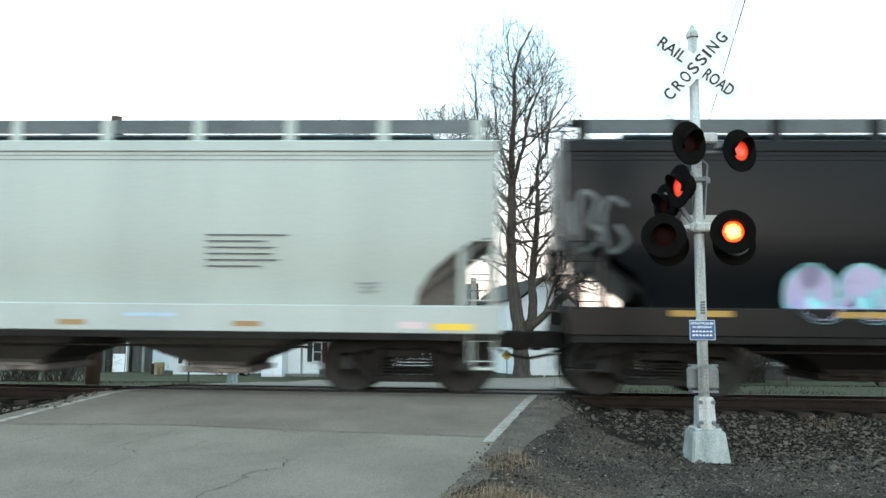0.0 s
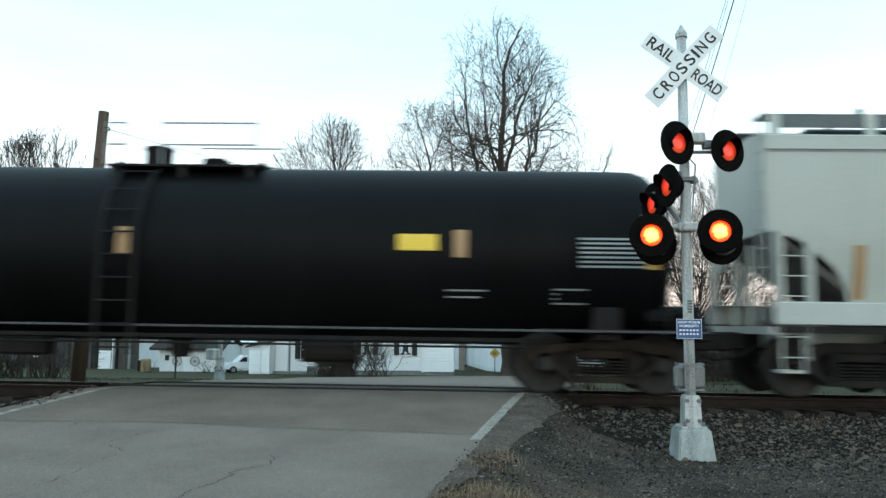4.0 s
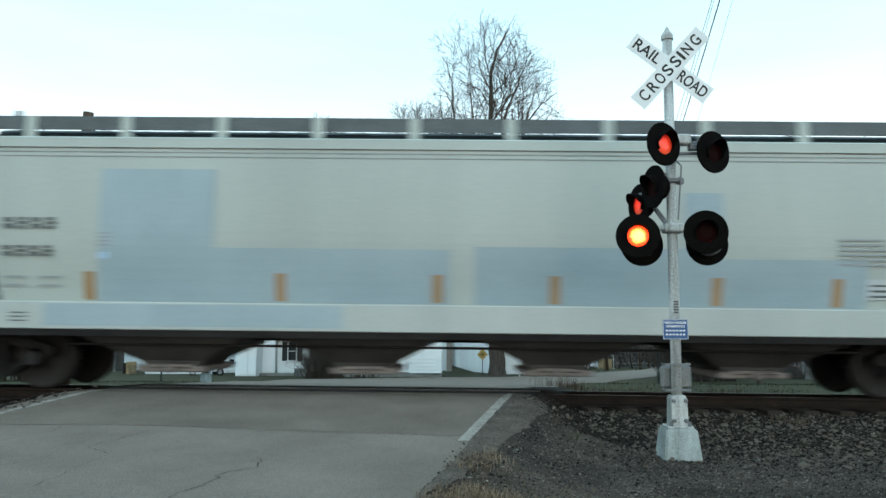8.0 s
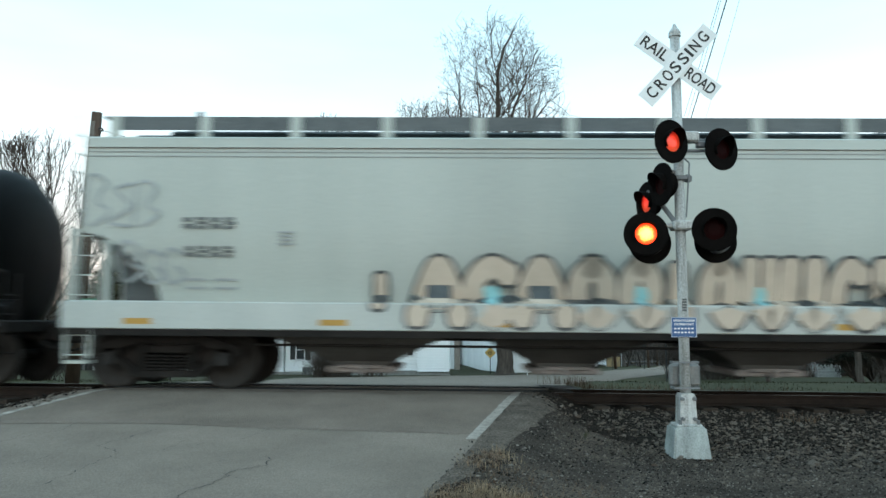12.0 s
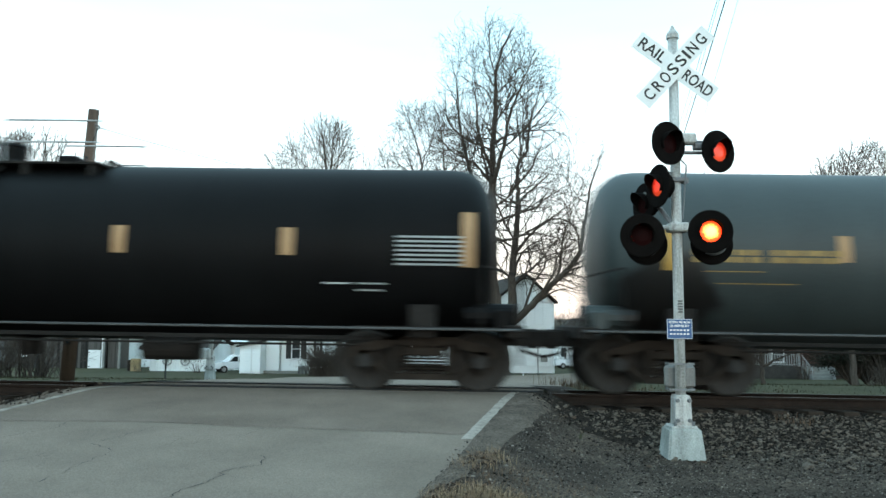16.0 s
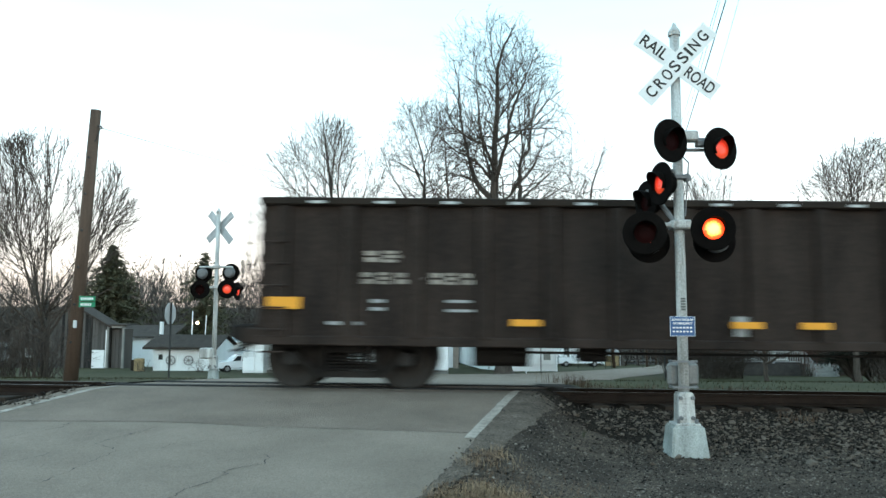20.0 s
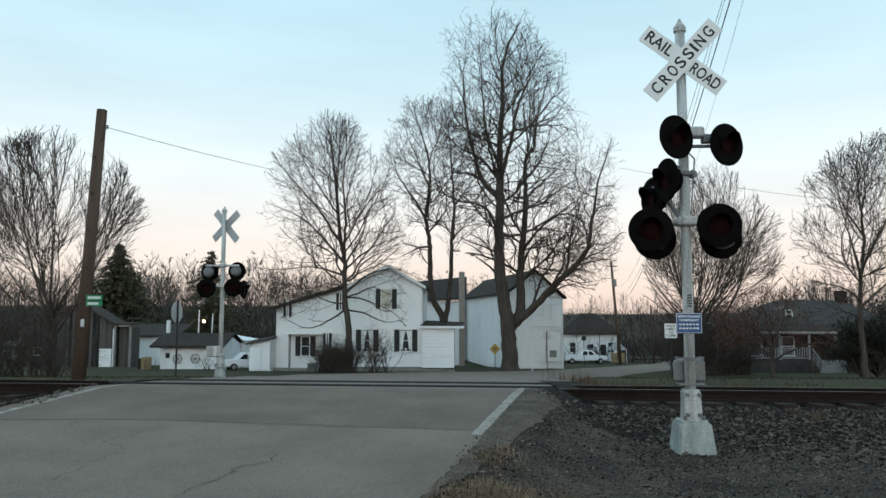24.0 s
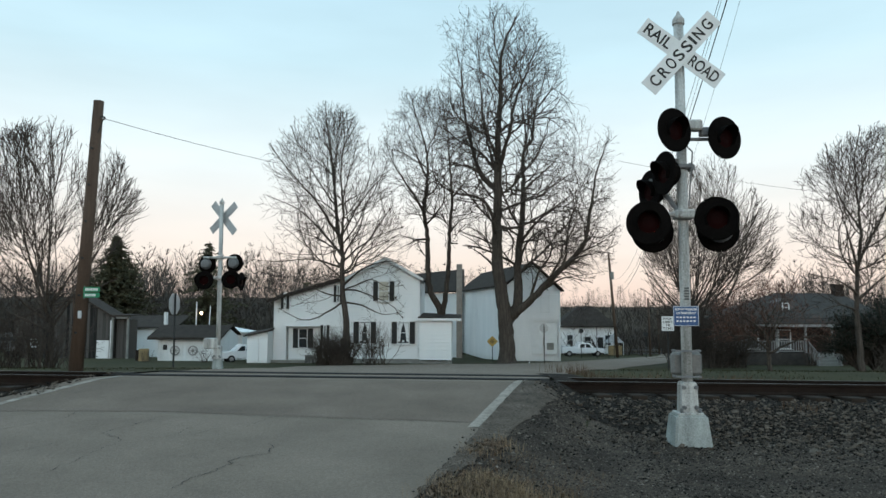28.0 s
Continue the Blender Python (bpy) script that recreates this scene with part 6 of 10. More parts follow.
def settle(car, left, right, skip=()):
    """Set the body sheets in from the side sills, and slide what is painted on either half of the car."""
    for ob in car.children:
        kind = ob.name.split(".")[0]
        shell, paint = kind in SHELL, kind.startswith(PAINT)
        if not (shell or paint):
            continue
        n = len(ob.data.vertices)
        v = np.empty(n * 3, dtype=np.float32)
        ob.data.vertices.foreach_get("co", v)
        v = v.reshape(-1, 3)
        inside = (v[:, 2] > 1.37) | shell
        far = inside & (np.abs(v[:, 1]) > 1.19)
        # the side bulges: tucked in below, a little in at the eaves
        z = np.clip(v[:, 2], 1.37, 3.9)
        tuck = np.where(z < 2.6, 0.125, 0.037) * (z - 2.6) ** 2 - (0.02 if paint else 0.0)
        v[far, 1] -= np.sign(v[far, 1]) * (INSET + tuck[far])
        up_ = (v[:, 2] > 1.37) & ((np.abs(v[:, 1]) > 1.1) | (kind != "roof"))
        v[up_, 2] = 1.07 + (v[up_, 2] - 1.07) * 1.027
        if paint and kind not in skip:
            v[:, 0] += left if v[:, 0].mean() < 0 else right
        ob.data.vertices.foreach_set("co", v.ravel())
        ob.data.update()


settle(cars[0], -0.25, 0.0)
settle(cars[1], 0.25, 0.0)
settle(cars[2], -0.12, 0.1)
# the yellowed car stands higher on its trucks, with a narrower sill and pale bays
for ob in cars[2].children:
    kind = ob.name.split(".")[0]
    if kind not in ("truck", "coupler", "hopper_bay", "centre_sill", "end_sill", "step_stirrup"):
        ob.location.z += 0.1
    if kind == "hopper_bay":
        ob.data.materials[0] = M["bay_pale"]
        for v in ob.data.vertices:
            if v.co.z > 0.8:
                v.co.z += 0.2
        for gate in ob.children:
            gate.data.materials[0] = M["bay_red"]
    if kind == "side_sill":
        for v in ob.data.vertices:
            if v.co.z < 1.1:
                v.co.z += 0.08
    if kind == "sill_flange":
        ob.location.z += 0.06
settle(cars[4], 0.05, -0.25)
settle(cars[5], 0.2, -0.33)
settle(cars[6], 0.62, -0.05)
settle(cars[7], 0.22, 0.38, ("graffiti", "graffiti_fill", "graffiti_detail"))


def run(t):
    """How far the train has come since the start."""
    return 10.85 * t - 0.012 * t * t + 0.85 * max(0.0, t - 20.0)


# ---- crossing signals ----
flash = []


def lamp_head(sig, at, facing, side, r=0.26):
    """A flashing light: black backing disc, hood, housing and a turning lamp unit. facing: heading of its beam in degrees from -y towards +x."""
    m = Matrix.Translation(at) @ pose(0, 0, 0, 90, 0, facing)   # local z points out of the lamp
    bm = bm_()
    lathe(bm, ((0.124, -0.012), (r - 0.01, -0.02), (r, -0.012), (r, 0.002), (r - 0.012, 0.008), (0.124, 0.008), (0.124, -0.012)), m, 36, False)
    head = part("lamp_backing", bm, "black", sig, "matt black round backing disc")
    bm = bm_()
    lathe(bm, ((0.126, 0.0), (0.15, -0.05), (0.145, -0.13), (0.1, -0.17), (0.001, -0.175)), m, 24, False)
    part("lamp_housing", bm, "black" if abs(facing) < 90 else "hood_back", head)
    # hood: a shell over the upper half of the lens, longest at the top
    bm = bm_()
    n = 22
    last = None
    for i in range(n + 1):
        a = radians(-35 + 250 * i / n)
        d = 0.05 + 0.1 * max(0.0, math.sin(a)) ** 0.7
        row = [bm.verts.new(m @ Vector((rr * math.cos(a), rr * math.sin(a), z))) for rr, z in ((0.126, 0.0), (0.13, d), (0.136, d), (0.134, 0.0))]
        if last:
            for k in range(4):
                bm.faces.new((last[k], last[(k + 1) % 4], row[(k + 1) % 4], row[k]))
        last = row
    bmesh.ops.recalc_face_normals(bm, faces=bm.faces)
    part("hood", bm, "black", head)
    # lamp unit: a thin drum that swings round, lit on one face
    bm = bm_()
    lathe(bm, ((0.002, 0.022), (0.07, 0.018), (0.1235, 0.006), (0.1235, 0.0)), Matrix.Identity(4), 28)
    lit = [f for f in bm.faces]
    k0 = len(lit)
    lathe(bm, ((0.1235, -0.001), (0.1235, -0.006), (0.07, -0.018), (0.002, -0.022)), Matrix.Identity(4), 28)
    bm.faces.ensure_lookup_table()
    for i, f in enumerate(bm.faces):
        f.material_index = 1 if i < k0 else 0
    unit = part("lamp_unit", bm, "lens_dark", head, "red lamp unit")
    unit.data.materials.append(M["lens_lit" if abs(facing) < 10 else "lens_lit_side"])
    base = m @ Matrix.Translation((0, 0, -0.004))
    flash.append((unit, base, side))
    return head


M["hood_back"] = surf("grey_lamp_housing", (0.1, 0.105, 0.108), (0.19, 0.195, 0.2), 0.55, 0.2, 3, 40, 0.05)


def blade(sig, words, turn, y, l=1.22, w=0.229):
    m = Matrix.Translation((0, y, 0)) @ pose(0, 0, 0, 0, -turn, 0)
    bm = bm_()
    vs = box(bm, (0, 0, 0), (l, 0.006, w), 0.002)
    bmesh.ops.transform(bm, matrix=m, verts=bm.verts)
    b = part("crossbuck_blade", bm, "sign_white", None, "white reflective blade")
    bm = bm_()
    box(bm, (0, 0.0055, 0), (l - 0.006, 0.003, w - 0.006))
    for z in (-0.06, 0.06):
        box(bm, (0, 0.012, z), (l - 0.05, 0.01, 0.02))
    bmesh.ops.transform(bm, matrix=m, verts=bm.verts)
    part("back_sheet", bm, "sign_back", b, "dull grey ribbed metal back")
    for t, u, width in words:
        lettering("lettering", t, 0.2, "ink", b, m @ Matrix.Translation((u, -0.0055, -0.004)) @ pose(0, 0, 0, 90, 0, 0), width)
    return b


def signal(name, at, heads, crossbuck_turn, cross_yaw, height, label, foot=1.0):
    sig = thing(name, Matrix.Translation(at), label, "crossing signal", "railroad crossing signals")
    h = height
    bm = bm_()
    lathe(bm, ((0.063, 0.36), (0.061, 1.6), (0.058, h - 0.02)), Matrix.Identity(4), 20)
    part("mast", bm, "alu", sig, "weathered aluminium-painted mast", True)
    bm = bm_()
    lathe(bm, ((0.074, h - 0.07), (0.074, h - 0.02), (0.066, h), (0.03, h + 0.05), (0.015, h + 0.09), (0.002, h + 0.1)), Matrix.Identity(4), 16)
    part("finial", bm, "alu", sig)
    # base casting with bolts
    bm = bm_()
    prism(bm, ((-0.1, 0.35), (-0.09, 0.62), (-0.09, 0.68), (-0.07, 0.72), (0.07, 0.72), (0.09, 0.68), (0.09, 0.62), (0.1, 0.35)), "y", -0.1, 0.1)
    span(bm, -0.15, 0.15, -0.14, 0.14, 0.345, 0.37, 0.008)
    part("base_casting", bm, "alu", sig, "bolted cast base")
    for x in (-0.07, 0.07):
        for z in (0.43, 0.66):
            bm = bm_()
            rod(bm, (x, -0.1, z), (x, -0.135, z), 0.026, 0.022, 6)
            part("bolt", bm, "hood_back", sig)
        bm = bm_()
        rod(bm, (x * 1.5, -0.12, 0.37), (x * 1.5, -0.12, 0.42), 0.02, 0.02, 6)
        part("bolt", bm, "hood_back", sig)
    # foundation
    bm = bm_()
    b4 = [bm.verts.new((x * 0.232 * foot, y * 0.232 * foot, -0.12)) for x, y in ((-1, -1), (1, -1), (1, 1), (-1, 1))]
    t4 = [bm.verts.new((x * 0.18 * foot, y * 0.18 * foot, 0.345)) for x, y in ((-1, -1), (1, -1), (1, 1), (-1, 1))]
    bm.faces.new(b4[::-1])
    bm.faces.new(t4)
    for i in range(4):
        bm.faces.new((b4[i], b4[(i + 1) % 4], t4[(i + 1) % 4], t4[i]))
    bmesh.ops.bevel(bm, geom=bm.edges[:], offset=0.02, segments=2, affect="EDGES")
    part("foundation", bm, "concrete", sig, "pale chipped concrete footing")
    # crossbuck
    zc = h - 0.46
    # the long word is set letter by letter, wide apart
    word = [(c, u, 0.035 if c == "I" else 0.105) for c, u in zip("CROSSING", (-0.475, -0.33, -0.185, -0.045, 0.1, 0.205, 0.315, 0.47))]
    for b in (blade(sig, (("RAIL", -0.35, 0.37), ("ROAD", 0.335, 0.4)), crossbuck_turn - 42.5, -0.085, 1.16),
              blade(sig, word, crossbuck_turn + 42.5, -0.098, 1.21)):
        b.parent = sig
        b.matrix_local = pose(0, 0, zc, 0, 0, cross_yaw)
    bm = bm_()
    box(bm, (0, -0.07, zc + 0.09), (0.05, 0.05, 0.03))
    box(bm, (0, -0.07, zc - 0.09), (0.05, 0.05, 0.03))
    vs = bm.verts[:]
    bmesh.ops.transform(bm, matrix=pose(0, 0, 0, 0, 0, cross_yaw), verts=vs)
    part("crossbuck_bracket", bm, "hood_back", sig)
    for at_, facing, side in heads:
        lamp_head(sig, at_, facing, side)
    return sig


M["box_grey"] = surf("weathered_box_metal", (0.1, 0.1, 0.095), (0.26, 0.26, 0.25), 0.6, 0.2, 6, 40, 0.1, 0.4)
NEAR = (2.66, 9.0, -0.46)
near_signal = signal("crossing_signal", NEAR, (
    ((-0.455, -0.16, 2.59), -9, "L"), ((0.35, -0.16, 2.64), -7, "R"),
    ((-0.16, -0.3, 3.67), 29, "L"), ((0.52, -0.02, 3.64), 26, "R"),
    ((-0.25, -0.12, 3.19), -74, "R"), ((-0.32, 0.3, 3.04), -74, "L"),
    ((-0.32, 0.2, 2.52), 180, "R"), ((0.48, 0.2, 2.53), 180, "L")), 5, 0, 5.13,
    "crossing signal with crossbuck and flashing red lamps on a concrete footing")
bm = bm_()
rod(bm, (-0.34, -0.06, 2.69), (0.36, -0.06, 2.72), 0.03, 0.03, 10)
box(bm, (0, -0.03, 2.7), (0.24, 0.2, 0.11), 0.02)
for x, z in ((-0.4, 2.64), (0.4, 2.68)):
    rod(bm, (x * 0.85, -0.04, z + 0.04), (x, 0.02, z - 0.05), 0.03, 0.03, 8)
part("crossarm", bm, "alu", near_signal, "weathered lamp crossarm")
bm = bm_()
box(bm, (0.13, -0.05, 3.78), (0.2, 0.14, 0.13), 0.02)
part("junction_box", bm, "alu", near_signal)
for nm, p, q, r in (("lamp_arm", (0.05, -0.05, 3.74), (0.5, 0.05, 3.76), .028), ("lamp_arm", (0.0, -0.02, 3.62), (0.42, 0.02, 3.63), .022),
                    ("lamp_arm", (-0.16, -0.05, 3.3), (0.12, 0, 3.28), .03), ("lamp_arm", (-0.1, 0.0, 3.3), (-0.3, 0.25, 3.15), .026),
                    ("brace", (-0.06, 0, 2.75), (-0.2, 0.2, 3.05), .03)):
    bm = bm_()
    rod(bm, p, q, r, r, 10)
    rod(bm, Vector(q) - Vector((0, 0, .03)), Vector(q) + Vector((0, 0, .03)), r * 1.3, r * 1.3, 8)
    part(nm, bm, "hood_back", near_signal, "grey conduit arm of a lamp")
for at_, size in (((0.28, 0, 3.7), (0.12, 0.09, 0.08)), ((0, 0, 3.28), (0.19, 0.17, 0.06)), ((0.1, -.02, 3.28), (0.07, 0.05, 0.1)), ((-0.1, -.03, 3.32), (0.08, 0.08, 0.12))):
    bm = bm_()
    box(bm, at_, size, 0.015)
    part("clamp", bm, "hood_back", near_signal)
bm = bm_()
pipe(bm, [(0.02, -0.07, 3.55), (0.1, -0.1, 3.45), (0.05, -0.08, 2.8)], 0.009)
part("cable", bm, "hood_back", near_signal)
# blue notice plate
bm = bm_()
box(bm, (-0.02, -0.085, 1.49), (0.3, 0.006, 0.235), 0.002)
plate = part("notice_plate", bm, "blue", near_signal, "blue emergency notice plate with white border")
bm = bm_()
for x0, x1, z0, z1 in ((-0.165, 0.125, 1.6, 1.604), (-0.165, 0.125, 1.376, 1.38), (-0.166, -0.162, 1.376, 1.604), (0.122, 0.126, 1.376, 1.604)):
    span(bm, x0, x1, -0.0905, -0.0885, z0, z1)
for z in (1.475, 1.43):
    for i in range(6):
        span(bm, -0.135 + i * 0.04, -0.11 + i * 0.04, -0.0905, -0.0885, z - 0.009, z + 0.009)
part("border", bm, "sign_white", plate)
lettering("lettering", "REPORT PROBLEM", 0.036, "sign_white", plate, Matrix.Translation((-0.02, -0.089, 1.567)) @ pose(0, 0, 0, 90, 0, 0), 0.25)
lettering("lettering", "OR EMERGENCY", 0.036, "sign_white", plate, Matrix.Translation((-0.02, -0.089, 1.524)) @ pose(0, 0, 0, 90, 0, 0), 0.23)
# small number strip and relay box behind the mast
bm = bm_()
for i in range(5):
    span(bm, -0.028, 0.028, -0.0705, -0.068, 1.68 + i * 0.032, 1.7 + i * 0.032)
part("stencil_strip", bm, "stencil", near_signal, "small unreadable stencil")
bm = bm_()
box(bm, (0.035, 0.15, 0.92), (0.36, 0.12, 0.27), 0.03)
relay = part("relay_box", bm, "box_grey", near_signal, "weathered metal box strapped behind the mast")
for z in (0.78, 1.08):
    bm = bm_()
    span(bm, -0.15, 0.15, -0.075, -0.065, z - 0.012, z + 0.012)
    span(bm, -0.15, -0.13, -0.07, 0.1, z - 0.012, z + 0.012)
    span(bm, 0.13, 0.15, -0.07, 0.1, z - 0.012, z + 0.012)
    part("strap", bm, "hood_back", relay)

FARS = (-6.85, 21.0, -0.6)
far_signal = signal("crossing_signal", FARS, (
    ((-0.4, -0.16, 2.55), 12, "L"), ((0.36, -0.16, 2.57), 12, "R"),
    ((-0.42, 0.16, 3.02), 172, "R"), ((0.36, 0.16, 3.05), 172, "L"), ((0.62, -0.02, 2.52), 84, "R"),
    ((-0.6, -0.0, 2.5), -75, "L")), 4, 155, 4.8,
    "crossing signal seen from behind its crossbuck with flashing red lamps", 0.62)
bm = bm_()
rod(bm, (-0.5, 0, 3.2), (0.45, 0, 3.2), 0.03, 0.03, 8)
rod(bm, (-0.45, 0, 2.62), (0.6, 0, 2.62), 0.03, 0.03, 8)
box(bm, (0, 0, 3.2), (0.2, 0.18, 0.1), 0.02)
box(bm, (0, 0, 2.62), (0.2, 0.18, 0.1), 0.02)
part("crossarm", bm, "alu", far_signal)
bm = bm_()
box(bm, (-0.18, 0.0, 0.78), (0.4, 0.28, 0.3), 0.03)
part("relay_box", bm, "alu", far_signal, "weathered metal relay box on the mast")


# ---- buildings ----
def window(house, x, y, z, w, h, shutters=0.0, pane="glass", candle=False):
    """A sash window on a wall that faces -y; x, z: its middle."""
    bm = bm_()
    t = 0.07
    y -= 0.1
    for x0, x1, z0, z1 in ((x - w / 2 - t, x - w / 2, z - h / 2 - t, z + h / 2 + t), (x + w / 2, x + w / 2 + t, z - h / 2 - t, z + h / 2 + t),
                           (x - w / 2, x + w / 2, z + h / 2, z + h / 2 + t), (x - w / 2, x + w / 2, z - h / 2 - t, z - h / 2), (x - w / 2, x + w / 2, z - 0.025, z + 0.025)):
        span(bm, x0, x1, y - 0.07, y + 0.08, z0, z1)
    win = part("window", bm, "trim", house, "white framed sash window")
    bm = bm_()
    span(bm, x - w / 2 + 0.002, x + w / 2 - 0.002, y - 0.015, y - 0.005, z - h / 2 + 0.002, z + h / 2 - 0.002)
    part("pane", bm, pane, win)
    bm = bm_()
    span(bm, x - w / 2 - 0.12, x + w / 2 + 0.12, y - 0.13, y + 0.06, z - h / 2 - 0.13, z - h / 2 - 0.075)
    part("sill", bm, "trim", win)
    if candle:
        bm = bm_()
        for sx in (-1, 1):
            prism(bm, ((x + sx * w * 0.48, z + h * 0.47), (x + sx * w * 0.03, z + h * 0.47), (x + sx * w * 0.2, z + h * 0.1), (x + sx * w * 0.3, z - h * 0.42), (x + sx * w * 0.48, z - h * 0.42)), "y", y - 0.025, y - 0.018)
        part("curtain", bm, "trim", win, "white tied-back curtain")
        bm = bm_()
        rod(bm, (x, y - 0.03, z - h * 0.46), (x, y - 0.03, z - h * 0.36), 0.09, 0.07, 8)
        part("pale_ornament", bm, "trim", win)
    for s in (-1, 1):
        if shutters:
            bm = bm_()
            cx = x + s * (w / 2 + t + shutters / 2 + 0.01)
            span(bm, cx - shutters / 2, cx + shutters / 2, y - 0.06, y + 0.05, z - h / 2 - 0.05, z + h / 2 + 0.05, 0.01)
            for k in range(9):
                zz = z - h / 2 + (k + 0.5) * h / 9
                span(bm, cx - shutters / 2 + 0.04, cx + shutters / 2 - 0.04, y - 0.075, y - 0.058, zz - h / 24, zz + h / 24)
            part("shutter", bm, "shutter", win, "black louvred shutter")
    return win


def lap(house, left, right, z0, z1, y, mat="siding", pitch=0.26, out=0.085, name="lap_siding"):
    """Overlapping horizontal boards in front of a wall; left and right: edges as functions of height."""
    bm = bm_()
    n = int((z1 - z0) / pitch)
    for i in range(n):
        a = z0 + i * pitch
        x0, x1 = max(left(a), left(a + pitch)), min(right(a), right(a + pitch))
        if x1 - x0 > .1:
            prism(bm, ((y - .002, a), (y - .002, a + pitch), (y - .008, a + pitch), (y - out, a)), "x", x0, x1)
    return tagged(part(name, bm, mat, house, "overlapping white painted boards"), kind="stuff")


def upright(house, x0, x1, z0, ztop, y, mat, w=0.3, gap=0.03):
    """Upright boards with open joints up to the height ztop(x)."""
    bm = bm_()
    rnd = random.Random(int(abs(x0) * 10))
    x = x0
    while x < x1:
        ww = w * rnd.uniform(.75, 1.2)
        b = min(x + ww - gap, x1)
        span(bm, x, b, y - .03 - rnd.random() * .015, y, z0, min(ztop(x), ztop(b)) - rnd.random() * .04)
        x += ww
    return tagged(part("board_siding", bm, mat, house), kind="stuff")


def slab(bm, a, b, c, d, t):
    """A roof slope through four corners, t thick upwards."""
    vs = [bm.verts.new(p) for p in (a, b, c, d)]
    up = [bm.verts.new(Vector(p) + Vector((0, 0, t))) for p in (a, b, c, d)]
    bm.faces.new(vs)
    bm.faces.new(up[::-1])
    for i in range(4):
        bm.faces.new((vs[i], vs[(i + 1) % 4], up[(i + 1) % 4], up[i]))
    bmesh.ops.recalc_face_normals(bm, faces=bm.faces)


def white_house():
    h = thing("house", pose(0, 0, 0), "two-storey white clapboard house with black shutters and saltbox roof", "house")
    y, back, g = 57.0, 65.0, -3.1
    bm = bm_()
    prism(bm, ((-8.78, g), (-3.22, g), (-3.22, 3.62), (-5.85, 5.1), (-8.78, 3.6)), "y", y, back)
    part("gable_wall", bm, "siding", h)
    bm = bm_()
    prism(bm, ((-13.55, g), (-10.7, g), (-10.7, -0.06), (-13.55, -0.06)), "y", y + 1.4, back)
    prism(bm, ((-13.6, -0.06), (-8.8, -0.06), (-8.8, 3.62), (-13.6, 2.36)), "y", y + 0.5, back - 0.01)
    prism(bm, ((-10.7, g), (-8.8, g), (-8.8, -0.06), (-10.7, -0.06)), "y", y + 0.5, back - 0.02)
    part("wing_wall", bm, "siding", h)
    bm = bm_()
    prism(bm, ((-14.62, g), (-13.62, g), (-13.62, 2.3), (-14.62, 1.85)), "y", y + 1.0, back - 0.03)
    part("side_wall", bm, "siding", h)
    bm = bm_()
    span(bm, -8.8, -0.75, y - 0.5, y - 0.4, g, -2.45)
    span(bm, -14.7, -8.8, y + 0.4, y + 0.45, g, -2.62)
    part("foundation", bm, "found", h)
    # roofs
    bm = bm_()
    slab(bm, (-2.92, y - 0.35, 3.48), (-5.85, y - 0.35, 5.13), (-5.85, back, 5.13), (-2.92, back, 3.48), 0.14)
    slab(bm, (-9.0, y - 0.35, 3.52), (-5.85, y - 0.35, 5.13), (-5.85, back, 5.13), (-9.0, back, 3.52), 0.14)
    slab(bm, (-14.95, y + 0.2, 1.82), (-8.98, y + 0.2, 3.62), (-8.98, back, 4.3), (-14.95, back, 2.7), 0.14)
    part("roof", bm, "roof", h, "dark shingle roof")
    bm = bm_()
    prism(bm, ((-2.92, 3.4), (-2.92, 3.6), (-5.85, 5.25), (-5.85, 5.02)), "y", y - 0.4, y - 0.36)
    prism(bm, ((-9.0, 3.4), (-9.0, 3.6), (-5.86, 5.25), (-5.86, 5.02)), "y", y - 0.4, y - 0.36)
    part("fascia", bm, "trim", h)
    bm = bm_()
    prism(bm, ((-14.95, 1.78), (-14.95, 2.0), (-9.02, 3.82), (-9.02, 3.46)), "y", y + 0.15, y + 0.19)
    part("fascia", bm, "roof", h, "dark weathered eaves board")
    for x, z in ((-3.26, 0), (-8.74, 0)):
        bm = bm_()
        span(bm, x - 0.07, x + 0.07, y - 0.03, y + 0.1, g + 0.6, 3.5)
        part("corner_board", bm, "trim", h)
    window(h, -5.95, y, 2.65, 0.72, 1.4, 0.36, "blind")
    window(h, -7.37, y, -0.5, 0.75, 1.55, 0.4, "glass", True)
    window(h, -4.44, y, -0.5, 0.8, 1.55, 0.4, "glass", True)
    window(h, -12.37, y + 1.4, -0.98, 0.6, 1.4, 0.4)
    window(h, -10.5, y + 0.5, -0.7, 0.1, 1.4, 0.2)
    window(h, -13.6, y + 0.45, 1.92, 0.06, 1.15, 0.2)
    window(h, -9.52, y + 0.5, 2.46, 0.1, 1.2, 0.2)
    def gl(z):
        return -8.76 if z < 3.5 else -8.76 + (z - 3.5) * 1.87
    def gr(z):
        return -3.24 if z < 3.5 else -3.24 - (z - 3.5) * 1.68
    lap(h, gl, gr, -2.45, 4.9, y)
    lap(h, lambda z: -13.58, lambda z: -8.82, -.04, 2.3, y + .5)
    lap(h, lambda z: -13.58 + (z - 2.3) * 3.8, lambda z: -8.82, 2.36, 3.5, y + .5)
    lap(h, lambda z: -10.68, lambda z: -8.82, -2.6, -.1, y + .5)
    lap(h, lambda z: -13.5, lambda z: -10.75, -2.6, -.1, y + 1.4)
    lap(h, lambda z: -14.6, lambda z: -13.64, -2.6, 1.8, y + 1.0)
    lap(h, lambda z: -3.2, lambda z: -.8, -2.5, .42, y - .5)
    lap(h, lambda z: -16.18, lambda z: -14.66, -2.6, -.8, y - .6)
